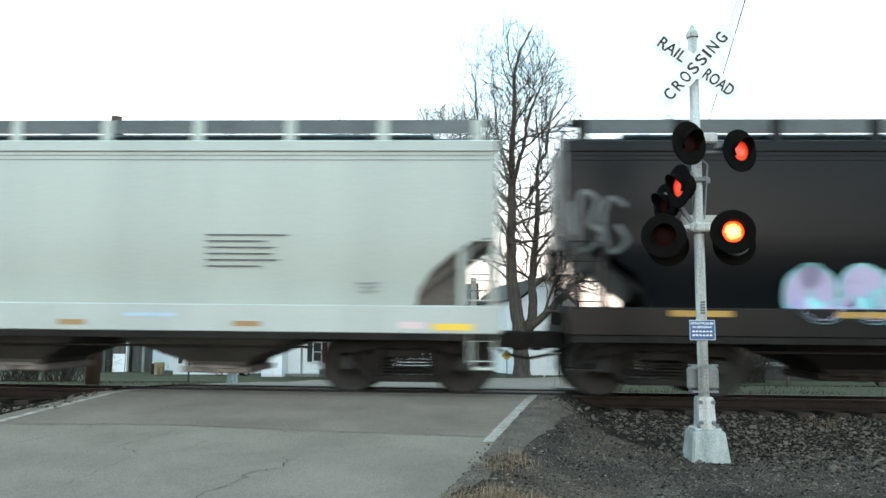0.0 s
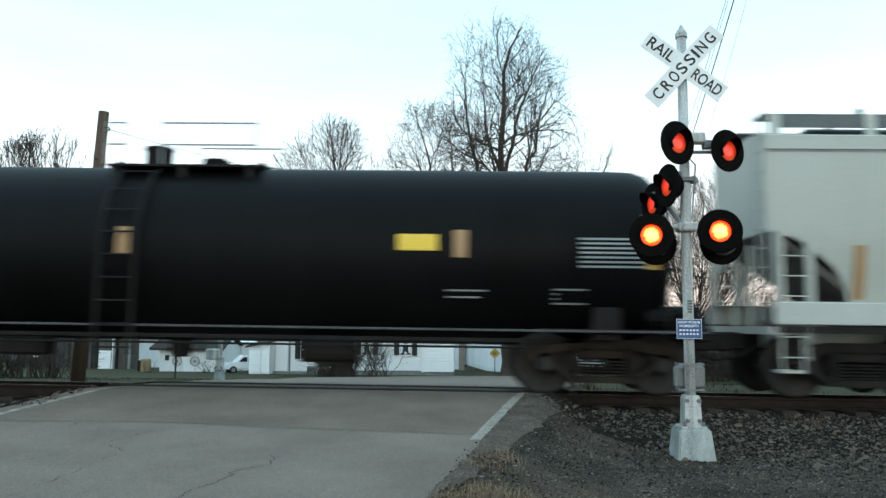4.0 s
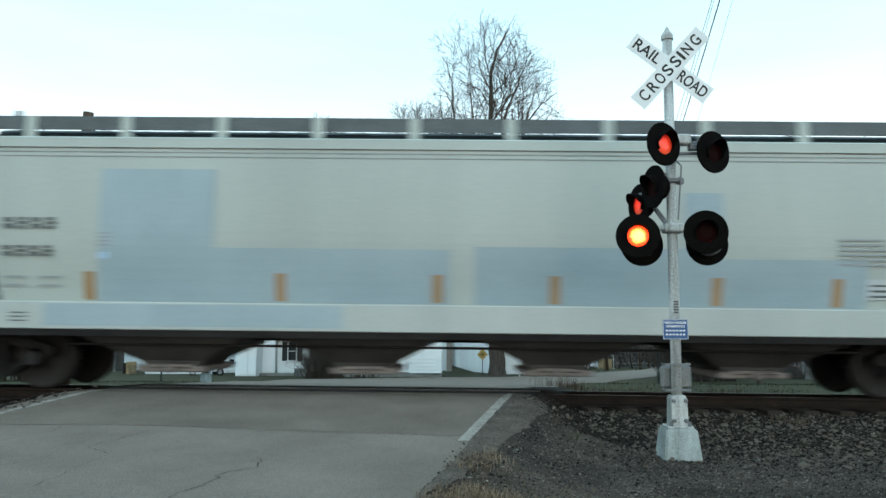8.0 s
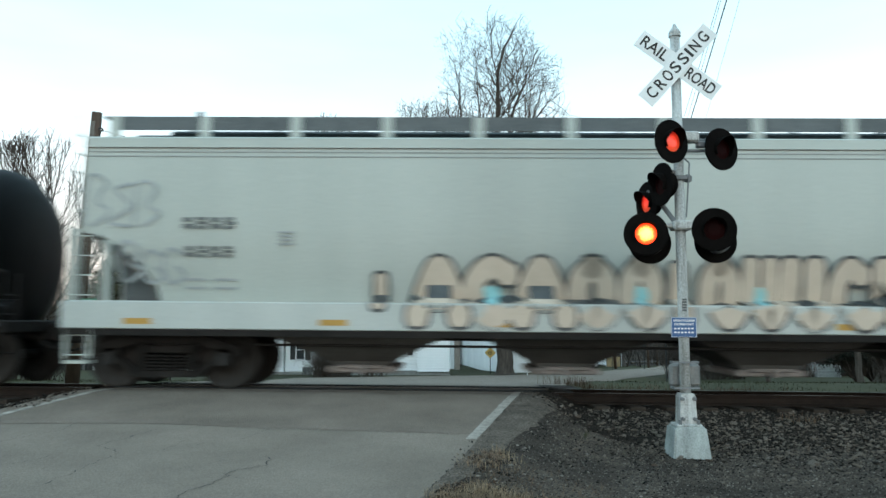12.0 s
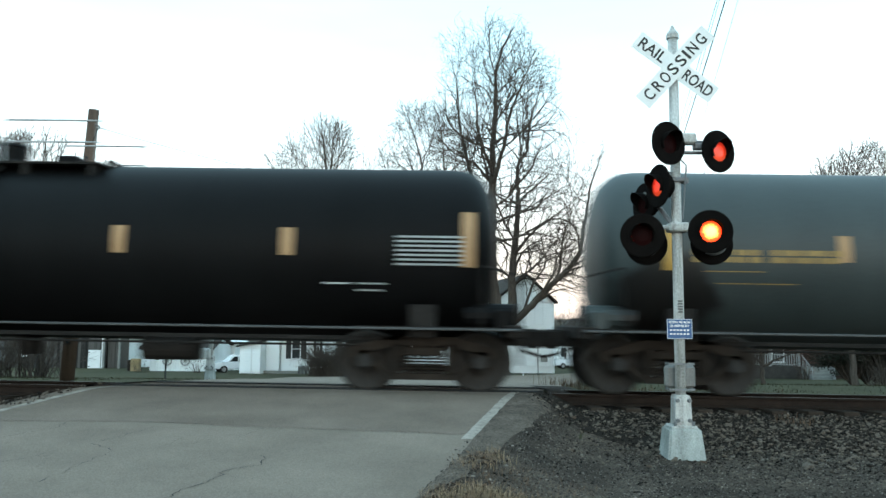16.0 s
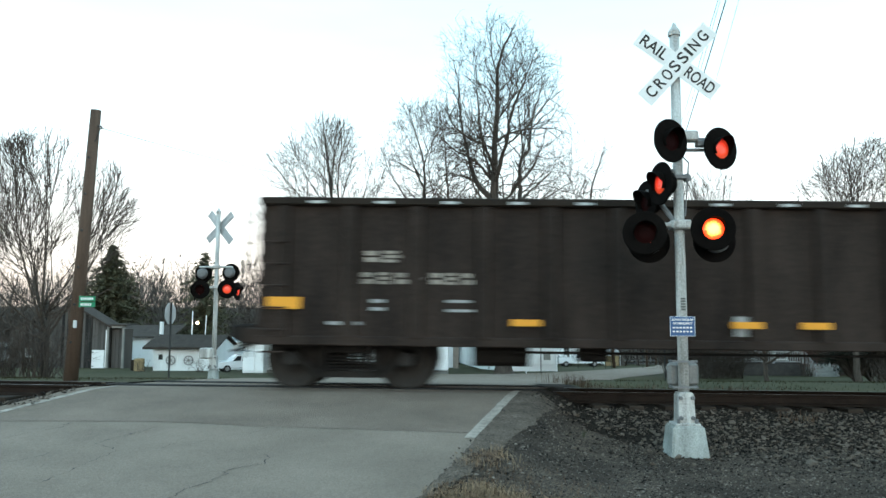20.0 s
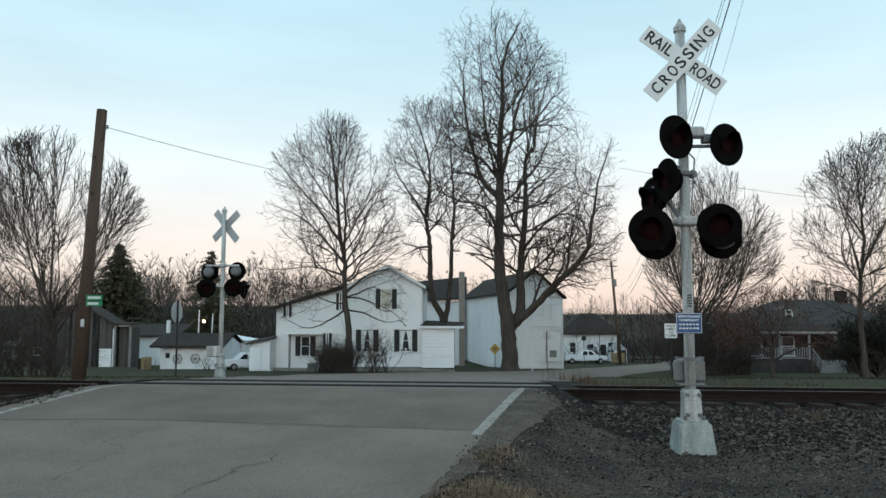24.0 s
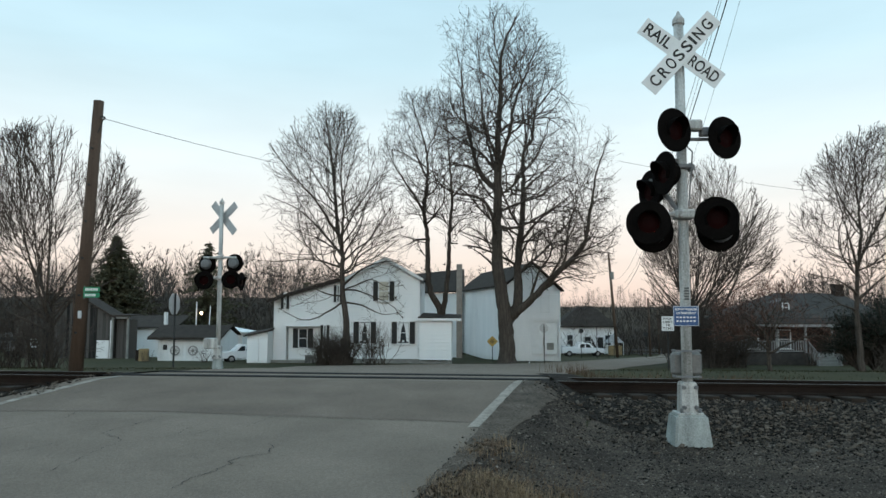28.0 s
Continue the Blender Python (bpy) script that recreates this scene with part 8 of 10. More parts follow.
# ---- vehicles ----
def vehicle(name, m, prof, width, glass, wheels, label, category, cab=None):
    """Side outline pushed across; the cab is drawn in above the waist."""
    v = thing(name, m, label, category)
    bm = bm_()
    prism(bm, prof, "y", -width / 2, width / 2)
    bmesh.ops.bevel(bm, geom=bm.edges[:], offset=.06, segments=2, affect="EDGES")
    body = part("body", bm, "car_white", v)
    if cab:
        bm = bm_()
        lo = [bm.verts.new((x, s * width * .47, z)) for s in (-1, 1) for x, z in cab]
        k = len(cab)
        for i, vv in enumerate(lo):
            if vv.co.z > cab[0][1] + .1:
                vv.co.y *= .86
        bm.faces.new(lo[:k])
        bm.faces.new(lo[k:][::-1])
        for i in range(k):
            bm.faces.new((lo[i], lo[(i + 1) % k], lo[k + (i + 1) % k], lo[k + i]))
        bmesh.ops.recalc_face_normals(bm, faces=bm.faces)
        bmesh.ops.bevel(bm, geom=bm.edges[:], offset=.04, segments=2, affect="EDGES")
        part("cab", bm, "car_white", v)
    for x0, x1, x2, x3, z0, z1 in glass:
        for s in (-1, 1):
            bm = bm_()
            y0, y1 = s * width * .475, s * width * .42
            q = [bm.verts.new(p) for p in ((x0, y0, z0), (x1, y0, z0), (x2, y1, z1), (x3, y1, z1))]
            q2 = [bm.verts.new((p.co.x, p.co.y - s * .02, p.co.z)) for p in q]
            bm.faces.new(q)
            bm.faces.new(q2[::-1])
            for i in range(4):
                bm.faces.new((q[i], q[(i + 1) % 4], q2[(i + 1) % 4], q2[i]))
            bmesh.ops.recalc_face_normals(bm, faces=bm.faces)
            part("side_window", bm, "car_glass", v)
    for x, r in wheels:
        for s in (-1, 1):
            bm = bm_()
            lathe(bm, ((.2, -.1), (r * .9, -.11), (r, -.07), (r, .07), (r * .9, .11), (.2, .1)), Matrix.Translation((x, s * (width / 2 - .08), r)) @ pose(0, 0, 0, 90, 0, 0), 22)
            w = part("wheel", bm, "tyre", v)
            bm = bm_()
            rod(bm, (x, s * (width / 2 - .06), r), (x, s * (width / 2 + .05), r), r * .6, r * .55, 16)
            part("rim", bm, "hub", w)
    return v


px = vehicle("pickup_truck", pose(16.5, 104, ground_z(16.5, 104) + .02, 0, 0, 4),
             ((-2.95, .5), (2.85, .5), (2.9, .8), (2.85, 1.12), (1.3, 1.2), (-.9, 1.2), (-.9, 1.3), (-2.95, 1.3)), 1.95,
             ((-.55, .2, .2, -.35, 1.22, 1.72), (.32, 1.15, .72, .32, 1.22, 1.72)), ((-1.95, .4), (1.95, .4)),
             "white crew cab pickup truck parked beside the street", "pickup truck", ((-.85, 1.15), (1.45, 1.15), (.85, 1.85), (-.6, 1.85)))
for x, y0 in ((2.93, -.7), (2.93, .7)):
    bm = bm_()
    box(bm, (x, y0, .92), (.06, .3, .2), .02)
    part("headlight", bm, "hub", px)
vehicle("suv", pose(-17.3, 59.4, ground_z(-17.3, 59.4), 0, 0, 180 + 30) @ Matrix.Scale(0.84, 4), ((-2.2, .4), (2.2, .4), (2.25, .75), (2.1, .98), (.9, 1.06), (-2.15, 1.06), (-2.25, .8)), 1.8,
        ((-1.75, -.95, -.9, -1.5, 1.06, 1.5), (-.85, .0, -.1, -.82, 1.06, 1.52), (.1, .85, .4, .05, 1.06, 1.5)), ((-1.35, .35), (1.35, .35)),
        "white sport utility car parked by the shed", "car", ((-2.1, 1.0), (1.15, 1.0), (.5, 1.62), (-1.75, 1.62)))


# ---- poles, wires and signs ----
def pole(name, foot, head, r0, r1, label, arm=False):
    p = thing(name, pose(0, 0, 0), label, "utility pole")
    bm = bm_()
    rod(bm, foot, head, r0, r1, 16)
    part("shaft", bm, "pole_wood", p, "", True)
    return p


left_pole = pole("utility_pole", (-10.37, 20, -.9), (-10.03, 20, 6.86), .185, .135, "leaning brown wooden utility pole beside the track")
bm = bm_()
pipe(bm, [(-9.92, 19.9, 6.4), (-9.8, 19.9, 6.38), (-9.8, 19.9, 6.3)], .02)
pipe(bm, [(-9.85, 19.95, 6.36), (-9.95, 19.9, 6.0), (-9.98, 19.9, 5.95)], .012)
part("wire_hook", bm, "shutter", left_pole)
bm = bm_()
box(bm, (-10.2, 19.78, .98), (.09, .05, .2), .01)
part("meter_tag", bm, "stencil_white", left_pole, "small white tag")
for k in range(6):
    bm = bm_()
    rod(bm, (-10.3 + k * .045, 19.84, .5 + k * 1.0), (-10.3 + k * .045, 19.78, .5 + k * 1.0), .03, .03, 6)
    part("pole_bolt", bm, "shutter", left_pole)
p2 = pole("utility_pole", (18.5, 90, -4.6), (17.6, 90, 8.1), .2, .13, "far leaning utility pole with a transformer")
bm = bm_()
rod(bm, (17.95, 89.7, 5.0), (17.9, 89.7, 5.9), .22, .22, 14)
part("transformer", bm, "found", p2)
bm = bm_()
span(bm, 17.0, 18.3, 89.8, 89.9, 7.4, 7.5)
part("crossarm", bm, "pole_wood", p2)
pole("utility_pole", (24.85, 100, -5.2), (24.65, 100, 3.0), .15, .11, "far thin utility pole beside the street")
pole("utility_pole", (28.6, 110, -5.4), (28.5, 110, 1.5), .12, .1, "far thin utility pole beside the street")
pole("utility_pole", (-23.9, 46, -2.6), (-24.2, 46, 2.7), .05, .045, "thin pale pole at the edge of the lawn")


def wire(a, b, sag, r, label="dark sagging overhead wire strand"):
    w = thing("overhead_wire", pose(0, 0, 0), label, "wire")
    bm = bm_()
    n = 28
    pts = []
    for i in range(n + 1):
        t = i / n
        p = Vector(a).lerp(Vector(b), t)
        p.z -= sag * 4 * t * (1 - t)
        pts.append(p)
    pipe(bm, pts, r, 5)
    part("strand", bm, "shutter", w)


wire((-9.82, 19.9, 6.34), (12.4, 58, 12.9), 2.1, .008)
wire((12.4, 58, 12.85), (38, 60, 9.8), .4, .012)
for near, far, sag, r in (((3.46, 2, 10.8), (17.94, 88, 3.59), 3.09, .014), ((4.02, 2, 13.7), (17.32, 88, 4.87), 4.9, .006), ((3.1, 2, 9.9), (17.19, 88, 5.96), 3.87, .006), ((4.03, 2, 13.5), (20.47, 88, 8.2), 4.9, .005)):
    wire(near, far, sag, r)


def post_sign(name, foot, top, plate, label, category, m=0.0, post_mat="shutter"):
    s = thing(name, Matrix.Translation(foot) @ pose(0, 0, 0, 0, 0, m), label, category)
    bm = bm_()
    span(bm, -.03, .03, -.02, .02, -.3, top)
    part("post", bm, post_mat, s)
    return s


def poly_plate(s, pts, z, material, y=-.03, name="plate", label=""):
    bm = bm_()
    prism(bm, [(x, z + v) for x, v in pts], "y", y - .004, y + .004)
    return part(name, bm, material, s, label)


def octagon(r):
    return [(r * math.cos(radians(22.5 + 45 * i)) / math.cos(radians(22.5)), r * math.sin(radians(22.5 + 45 * i)) / math.cos(radians(22.5))) for i in range(8)]


s = post_sign("stop_sign", (-10.42, 27, ground_z(-10.42, 27)), 2.73, None, "bare metal back of an eight-sided stop sign on a thin post", "stop sign", 82)
poly_plate(s, octagon(.38), 2.33, "sign_back", .03, "plate", "bare metal sign back")
s = post_sign("stop_sign", (6.1, 56, ground_z(6.1, 56)), 2.9, None, "bare metal back of a stop sign beside the big tree", "stop sign", 10)
poly_plate(s, octagon(.33), 2.6, "sign_back", .03, "plate", "bare metal sign back")
s = post_sign("marker_post", (5.05, 56.5, ground_z(5.05, 56.5)), 2.1, None, "pale weathered timber post beside the store", "post", 0, "siding_old")
bm = bm_()
rod(bm, (0, 0, 2.1), (0, 0, 2.2), .05, .01, 6)
part("cap", bm, "siding_old", s)
s = post_sign("round_sign", (12.93, 82, ground_z(12.93, 82)), 3.1, None, "dark round sign on a thin post beside the street", "sign", 4)
poly_plate(s, [(.27 * math.cos(i * math.pi / 10), .27 * math.sin(i * math.pi / 10)) for i in range(20)], 2.95, "shutter", -.03, "plate", "dark round plate")
for x, top in ((15.9, 2.9), (16.52, 3.05), (14.62, 3.6)):
    post_sign("street_post", (x, 82, ground_z(x, 82)), top, None, "slim dark post beside the street", "post", 0)
s = post_sign("warning_sign", (2.5, 62, ground_z(2.5, 62) - .1), 1.5, None, "amber diamond warning sign on a short post", "warning sign", 6)
p = poly_plate(s, ((-.46, 0), (0, -.46), (.46, 0), (0, .46)), 1.8, "yellow_sign", -.03, "plate", "amber diamond plate")
bm = bm_()
for z, w in ((1.92, .26), (1.8, .4), (1.68, .26)):
    for i in range(3):
        span(bm, -w / 2 + i * w / 3, -w / 2 + i * w / 3 + w / 4, -.042, -.034, z - .035, z + .035)
part("dark_bars", bm, "ink", p)
s = post_sign("weight_limit_sign", (10.87, 40, ground_z(10.87, 40)), 2.35, None, "white weight limit sign on a dark post", "road sign")
p = poly_plate(s, ((-.32, -.38), (.32, -.38), (.32, .38), (-.32, .38)), 2.45, "sign_white", -.03, "plate", "white rectangular plate")
for k, t in enumerate(("WEIGHT", "LIMIT", "10", "TONS")):
    lettering("lettering", t, .17, "ink", p, Matrix.Translation((0, -.036, 2.7 - k * .17)) @ pose(0, 0, 0, 90, 0, 0), .5 if k != 2 else .2)
s = post_sign("far_sign", (20.4, 84, ground_z(20.4, 84)), 2.6, None, "dark round sign on a thin post beside the street", "road sign")
poly_plate(s, octagon(.28), 2.6, "shutter")
# street name blades fixed to a post beside the pole
s = thing("street_name_sign", pose(-9.89, 19.75, 0), "two green street name plates on the pole", "street sign")
for k, (z, h) in enumerate(((1.655, .13), (1.5, .13))):
    bm = bm_()
    box(bm, (0, 0, z), (.44, .006, h), .002)
    p = part("plate", bm, "green", s, "green plate with white bars")
    bm = bm_()
    for i in range(7 - k):
        span(bm, -.17 + i * .05, -.135 + i * .05, -.006, -.003, z - .032, z + .032)
    part("white_bars", bm, "sign_white", p)
bm = bm_()
rod(bm, (-.2, .02, 1.4), (-.2, .02, 1.75), .015, .015, 6)
rod(bm, (-.2, .02, 1.55), (-.2, .25, 1.55), .015, .015, 6)
part("bracket", bm, "hood_back", s)
# yard lamp glowing by the far trees
s = thing("yard_lamp", pose(-26.3, 75, ground_z(-26.3, 75)), "glowing yard lamp between two pale posts", "lamp")
bm = bm_()
rod(bm, (-.5, 0, -.2), (-.45, 0, 5.6), .07, .06, 8)
part("post", bm, "siding_old", s)
bm = bm_()
rod(bm, (.75, 0, -.2), (.95, 0, 5.2), .07, .05, 8)
part("post", bm, "siding_old", s)
bm = bm_()
bmesh.ops.create_icosphere(bm, subdivisions=2, radius=.15, matrix=Matrix.Translation((.05, 0, 4.45)))
part("globe", bm, "yard_lamp", s, "warm glowing globe", True)
bm = bm_()
rod(bm, (-.45, 0, 4.7), (.05, 0, 4.65), .03, .03, 6)
part("arm", bm, "shutter", s)


# ---- trees ----
GAP = (0.7, 0.5, 0.34, 0.24, 0.2)


def grow(rnd, p, d, length, r, level, last, out, up, wig, dens):
    gap = GAP[min(level, 4)] * (1.0 if length > 0.8 else 0.8)
    n = max(3, int(length / gap))
    step = length / n
    rb = r
    for i in range(n):
        d = (d + Vector((rnd.gauss(0, wig), rnd.gauss(0, wig), rnd.gauss(0, wig) + up))).normalized()
        q = p + d * step
        ra, rb = r * (1 - 0.75 * i / n), r * (1 - 0.75 * (i + 1) / n)
        out[min(level, 5)].append((*p, *q, max(ra, 0.006), max(rb, 0.005)))
        if level < last and i >= 1 and rnd.random() < dens:
            sprout(rnd, q, d, length * rnd.uniform(0.34, 0.6) * (1 - 0.35 * i / n), rb, level + 1, last, out, up, wig, dens)
        p = q


def sprout(rnd, p, d, length, r, level, last, out, up, wig, dens):
    side = d.orthogonal().normalized()
    side.rotate(Matrix.Rotation(rnd.uniform(0, 6.283), 3, d))
    a = radians(rnd.uniform(30, 68))
    grow(rnd, p, (d * math.cos(a) + side * math.sin(a)).normalized(), max(length, 0.3), max(r * 0.66, 0.007), level, last, out, up, wig, dens)


def tubes(segs, n):
    """One mesh of tapered tubes from rows of start, end and the two radii."""
    a = np.array(segs, dtype=np.float64)
    p, q, r0, r1 = a[:, :3], a[:, 3:6], a[:, 6], a[:, 7]
    d = q - p
    d /= np.linalg.norm(d, axis=1)[:, None] + 1e-9
    ref = np.where(np.abs(d[:, 2:3]) > 0.9, np.array([[1.0, 0, 0]]), np.array([[0, 0, 1.0]]))
    u = np.cross(d, ref)
    u /= np.linalg.norm(u, axis=1)[:, None]
    v = np.cross(d, u)
    k = len(a)
    vs = np.empty((k, 2 * n, 3))
    for i in range(n):
        w = math.cos(2 * math.pi * i / n) * u + math.sin(2 * math.pi * i / n) * v
        vs[:, i] = p + w * r0[:, None]
        vs[:, n + i] = q + w * r1[:, None]
    base = np.arange(k)[:, None, None] * 2 * n
    f = np.array([[i, (i + 1) % n, n + (i + 1) % n, n + i] for i in range(n if n > 2 else 1)])[None] + base
    return vs.reshape(-1, 3), f.reshape(-1, 4)


def quick_mesh(name, vs, fs):
    me = bpy.data.meshes.new(name)
    k = fs.shape[1]
    me.vertices.add(len(vs))
    me.vertices.foreach_set("co", np.asarray(vs, dtype=np.float32).ravel())
    me.loops.add(fs.size)
    me.loops.foreach_set("vertex_index", fs.astype(np.int32).ravel())
    me.polygons.add(len(fs))
    me.polygons.foreach_set("loop_start", np.arange(0, fs.size, k, dtype=np.int32))
    me.polygons.foreach_set("loop_total", np.full(len(fs), k, dtype=np.int32))
    me.update(calc_edges=True)
    return me


def loft(chains, k):
    """Smooth round tubes, each along one chain of points with its radii."""
    V, F, base = [], [], 0
    a = np.arange(k) * 2 * math.pi / k
    for pts, rad in chains:
        u = np.array([1.0, 0.13, 0.0])
        for q in range(len(pts)):
            d = pts[min(q + 1, len(pts) - 1)] - pts[max(q - 1, 0)]
            d = d / (np.linalg.norm(d) + 1e-9)
            u = u - d * u.dot(d)
            u = u / (np.linalg.norm(u) + 1e-9)
            v = np.cross(d, u)
            V.append(pts[q] + (np.cos(a)[:, None] * u + np.sin(a)[:, None] * v) * rad[q])
            if q:
                b0, b1 = base + (q - 1) * k, base + q * k
                F += [(b0 + m, b0 + (m + 1) % k, b1 + (m + 1) % k, b1 + m) for m in range(k)]
        base += len(pts) * k
    return np.concatenate(V), np.array(F)


class Crown:
    """The room that a crown fills: an outline in x and z, rounded off in depth."""

    def __init__(self, outline, depth):
        self.line, self.depth = outline, depth
        self.cx = sum(p[0] for p in outline) / len(outline)
        self.cz = sum(p[1] for p in outline) / len(outline)

    def holds(self, p, k=1.0):
        w = p.y / self.depth
        if abs(w) >= .98:
            return False
        k *= math.sqrt(1 - w * w)
        x, z = self.cx + (p.x - self.cx) / k, self.cz + (p.z - self.cz) / k
        inside, n = False, len(self.line)
        for i in range(n):
            (ax, az), (bx, bz) = self.line[i], self.line[i - 1]
            if (az > z) != (bz > z) and x < (bx - ax) * (z - az) / (bz - az) + ax:
                inside = not inside
        return inside


def shoot(rnd, crown, p, d, length, r, level, habit, out):
    """One branch with its side branches, down to the last twigs. habit: lift, crook, spread, forks, finest level."""
    lift, crook, spread, forks, last, fine = habit
    seg = (0.5, 0.42, 0.34, 0.27, 0.22, 0.18)[level] * fine
    n = max(2, int(length / seg))
    reach = rnd.uniform(.84, 1.0)
    crook *= (1.0, 1.0, 1.0, .9, .75, .7)[level]
    flip = rnd.uniform(0, 6.283)
    for i in range(n):
        d = (d + Vector((rnd.gauss(0, crook), rnd.gauss(0, crook), rnd.gauss(0, crook) + lift))).normalized()
        q = p + d * seg
        if i and not crown.holds(q, reach):
            return
        ra, rb = r * (1 - .62 * i / n), r * (1 - .62 * (i + 1) / n)
        out[level].append((*p, *q, max(ra, .0095), max(rb, .008)))
        if level < last and (i or level > 2) and rnd.random() < forks * (.45 if level > 2 and crown.holds(q, .6) else .75 if level > 2 and crown.holds(q, .8) else 1.0):
            flip += 2.4 + rnd.gauss(0, .5)
            side = d.orthogonal().normalized()
            side.rotate(Matrix.Rotation(flip, 3, d))
            a = radians(rnd.uniform(spread - 16, spread + 14))
            left = 1 - .55 * i / n
            shoot(rnd, crown, q, (d * math.cos(a) + side * math.sin(a)).normalized(), length * rnd.uniform(.42, .74) * left + .12, max(rb * rnd.uniform(.5, .75), .0095),
                  level + 1, habit, out)
        p = q


def tree(at, limbs, outline, depth, seed, label, habit, bark="bark", twig="twig", name="tree", bare=0.16, room=1.0):
    """limbs: the thickness at the start and the bends (x, z) of each leader and main limb; depth comes by chance.
    Side branches fill the crown's outline; bare: the share of a limb that carries none."""
    rnd = random.Random(seed)
    t = thing(name, Matrix.Translation(at), label, "tree")
    crown = Crown([(x * room, z + (room - 1) * (z - outline[0][1])) for x, z in outline], depth * room)
    laid_, out = [], [[] for _ in range(7)]
    chains = []
    for r0, *bends in limbs:
        pts = [Vector((x, 0, z)) for x, z in bends]
        if laid_:
            j = min(laid_, key=lambda g: (g[0].x - pts[0].x) ** 2 + (g[0].z - pts[0].z) ** 2)
            pts[0] = j[0]
            r0 = min(r0, j[1] * .85)
        drift = 0.0 if not laid_ else rnd.choice((-1, 1)) * rnd.uniform(.25, .75)
        total = sum((u - v).length for u, v in zip(pts, pts[1:]))
        y, way, line = pts[0].y, 0.0, []
        for i, (u, v) in enumerate(zip(pts, pts[1:])):
            w0 = pts[max(i - 1, 0)]
            w1 = pts[min(i + 2, len(pts) - 1)]
            n = max(2, round((v - u).length / (.45 * habit[5])))
            for q in range(n + (1 if i == len(pts) - 2 else 0)):
                f = q / n
                c = u.copy() if n == 0 else (2 * u + (v - w0) * f + (2 * w0 - 5 * u + 4 * v - w1) * f * f + (3 * u - w0 - 3 * v + w1) * f ** 3) * .5
                s = way + (v - u).length * f
                c.y = y + max(-.55 * depth, min(.55 * depth, drift * s * (1 - .35 * s / total)))
                if line:
                    c += Vector((rnd.gauss(0, .04), rnd.gauss(0, .04), rnd.gauss(0, .02))) * (habit[1] / .14) * habit[5]
                line.append(c)
            way += (v - u).length
        if laid_:
            first = next((i for i in range(len(line)) if crown.holds(line[i], .98)), len(line) // 2)
            cut = next((i for i in range(first, len(line)) if not crown.holds(line[i], .99)), len(line))
            line = line[:max(cut, 4)]
        m = len(line) - 1
        rad = [max(r0 * (1 - .92 * (i / m) ** .8), .02) for i in range(m + 1)]
        if not laid_:
            rad[0] *= 1.35
            rad[1] *= 1.12
        chains.append((np.array([tuple(p) for p in line]), np.array(rad)))
        flip = rnd.uniform(0, 6.283)
        for i, (p, r) in enumerate(zip(line, rad)):
            laid_.append((p, r))
            f = i / len(line)
            first = bare if chains[1:] else max(bare, .3)
            if f < first or rnd.random() > habit[3]:
                continue
            d = (line[min(i + 1, len(line) - 1)] - line[max(i - 1, 0)]).normalized()
            flip += 2.4 + rnd.gauss(0, .5)
            side = d.orthogonal().normalized()
            side.rotate(Matrix.Rotation(flip, 3, d))
            a = radians(rnd.uniform(habit[2] - 14, habit[2] + 18))
            if i > len(line) - 3:
                a *= .4
            for _ in range(3 if i > len(line) - 3 else 1):
                out_d = d * math.cos(a) + side * math.sin(a) + Vector((p.x - crown.cx, p.y, p.z - crown.cz)).normalized() * .3
                out_d.normalize()
                # as far as the edge of the crown
                far = 1.0
                while far < 7 * habit[5] and crown.holds(p + out_d * far):
                    far += .5
                shoot(rnd, crown, p, out_d, min(far * rnd.uniform(.55, 1.1), total), max(min(r * rnd.uniform(.3, .55), far * .016), .02 * habit[5]), 2, habit, out)
                side.rotate(Matrix.Rotation(rnd.uniform(1.6, 3.0), 3, d))
    vs, fs = loft(chains, 10)
    part_me("trunk", quick_mesh("trunk", vs, fs), bark, t, "grey ridged trunk and main limbs", True)
    vs, fs = tubes(out[2] + out[3], 5)
    tagged(part_me("branchwork", quick_mesh("branchwork", vs, fs), bark, t, "bare spreading branches", True), kind="stuff")
    vs, fs = tubes(out[4], 3)
    ws, gs = tubes(out[5], 2)
    crown_me = quick_mesh("crown", np.concatenate((vs, ws)), np.concatenate((fs, gs + len(vs))))
    tagged(part_me("crown", crown_me, twig, t, "fine bare twigs"), kind="stuff")
    return t


def fan(stems, foot, fork, reach, wide, seed, r):
    """Straight stems that spread out of one short trunk like a fan."""
    rnd = random.Random(seed)
    limbs = [(r * 1.9, (0.0, 0.0), (0.0, foot), (0.05, fork))]
    for i in range(stems):
        a = radians(wide * (2 * (i + rnd.uniform(.2, .8)) / stems - 1))
        z = rnd.uniform(foot, fork)
        l = reach * (1 - .22 * abs(math.sin(a))) * rnd.uniform(.82, 1.0)
        bow = .12 * math.sin(a) * l
        limbs.append((r * rnd.uniform(.55, .95), (0.0, z), (math.sin(a) * l * .5 + bow * .6, z + math.cos(a) * l * .45), (math.sin(a) * l * .95 + bow * .4, z + math.cos(a) * l)))
    return limbs


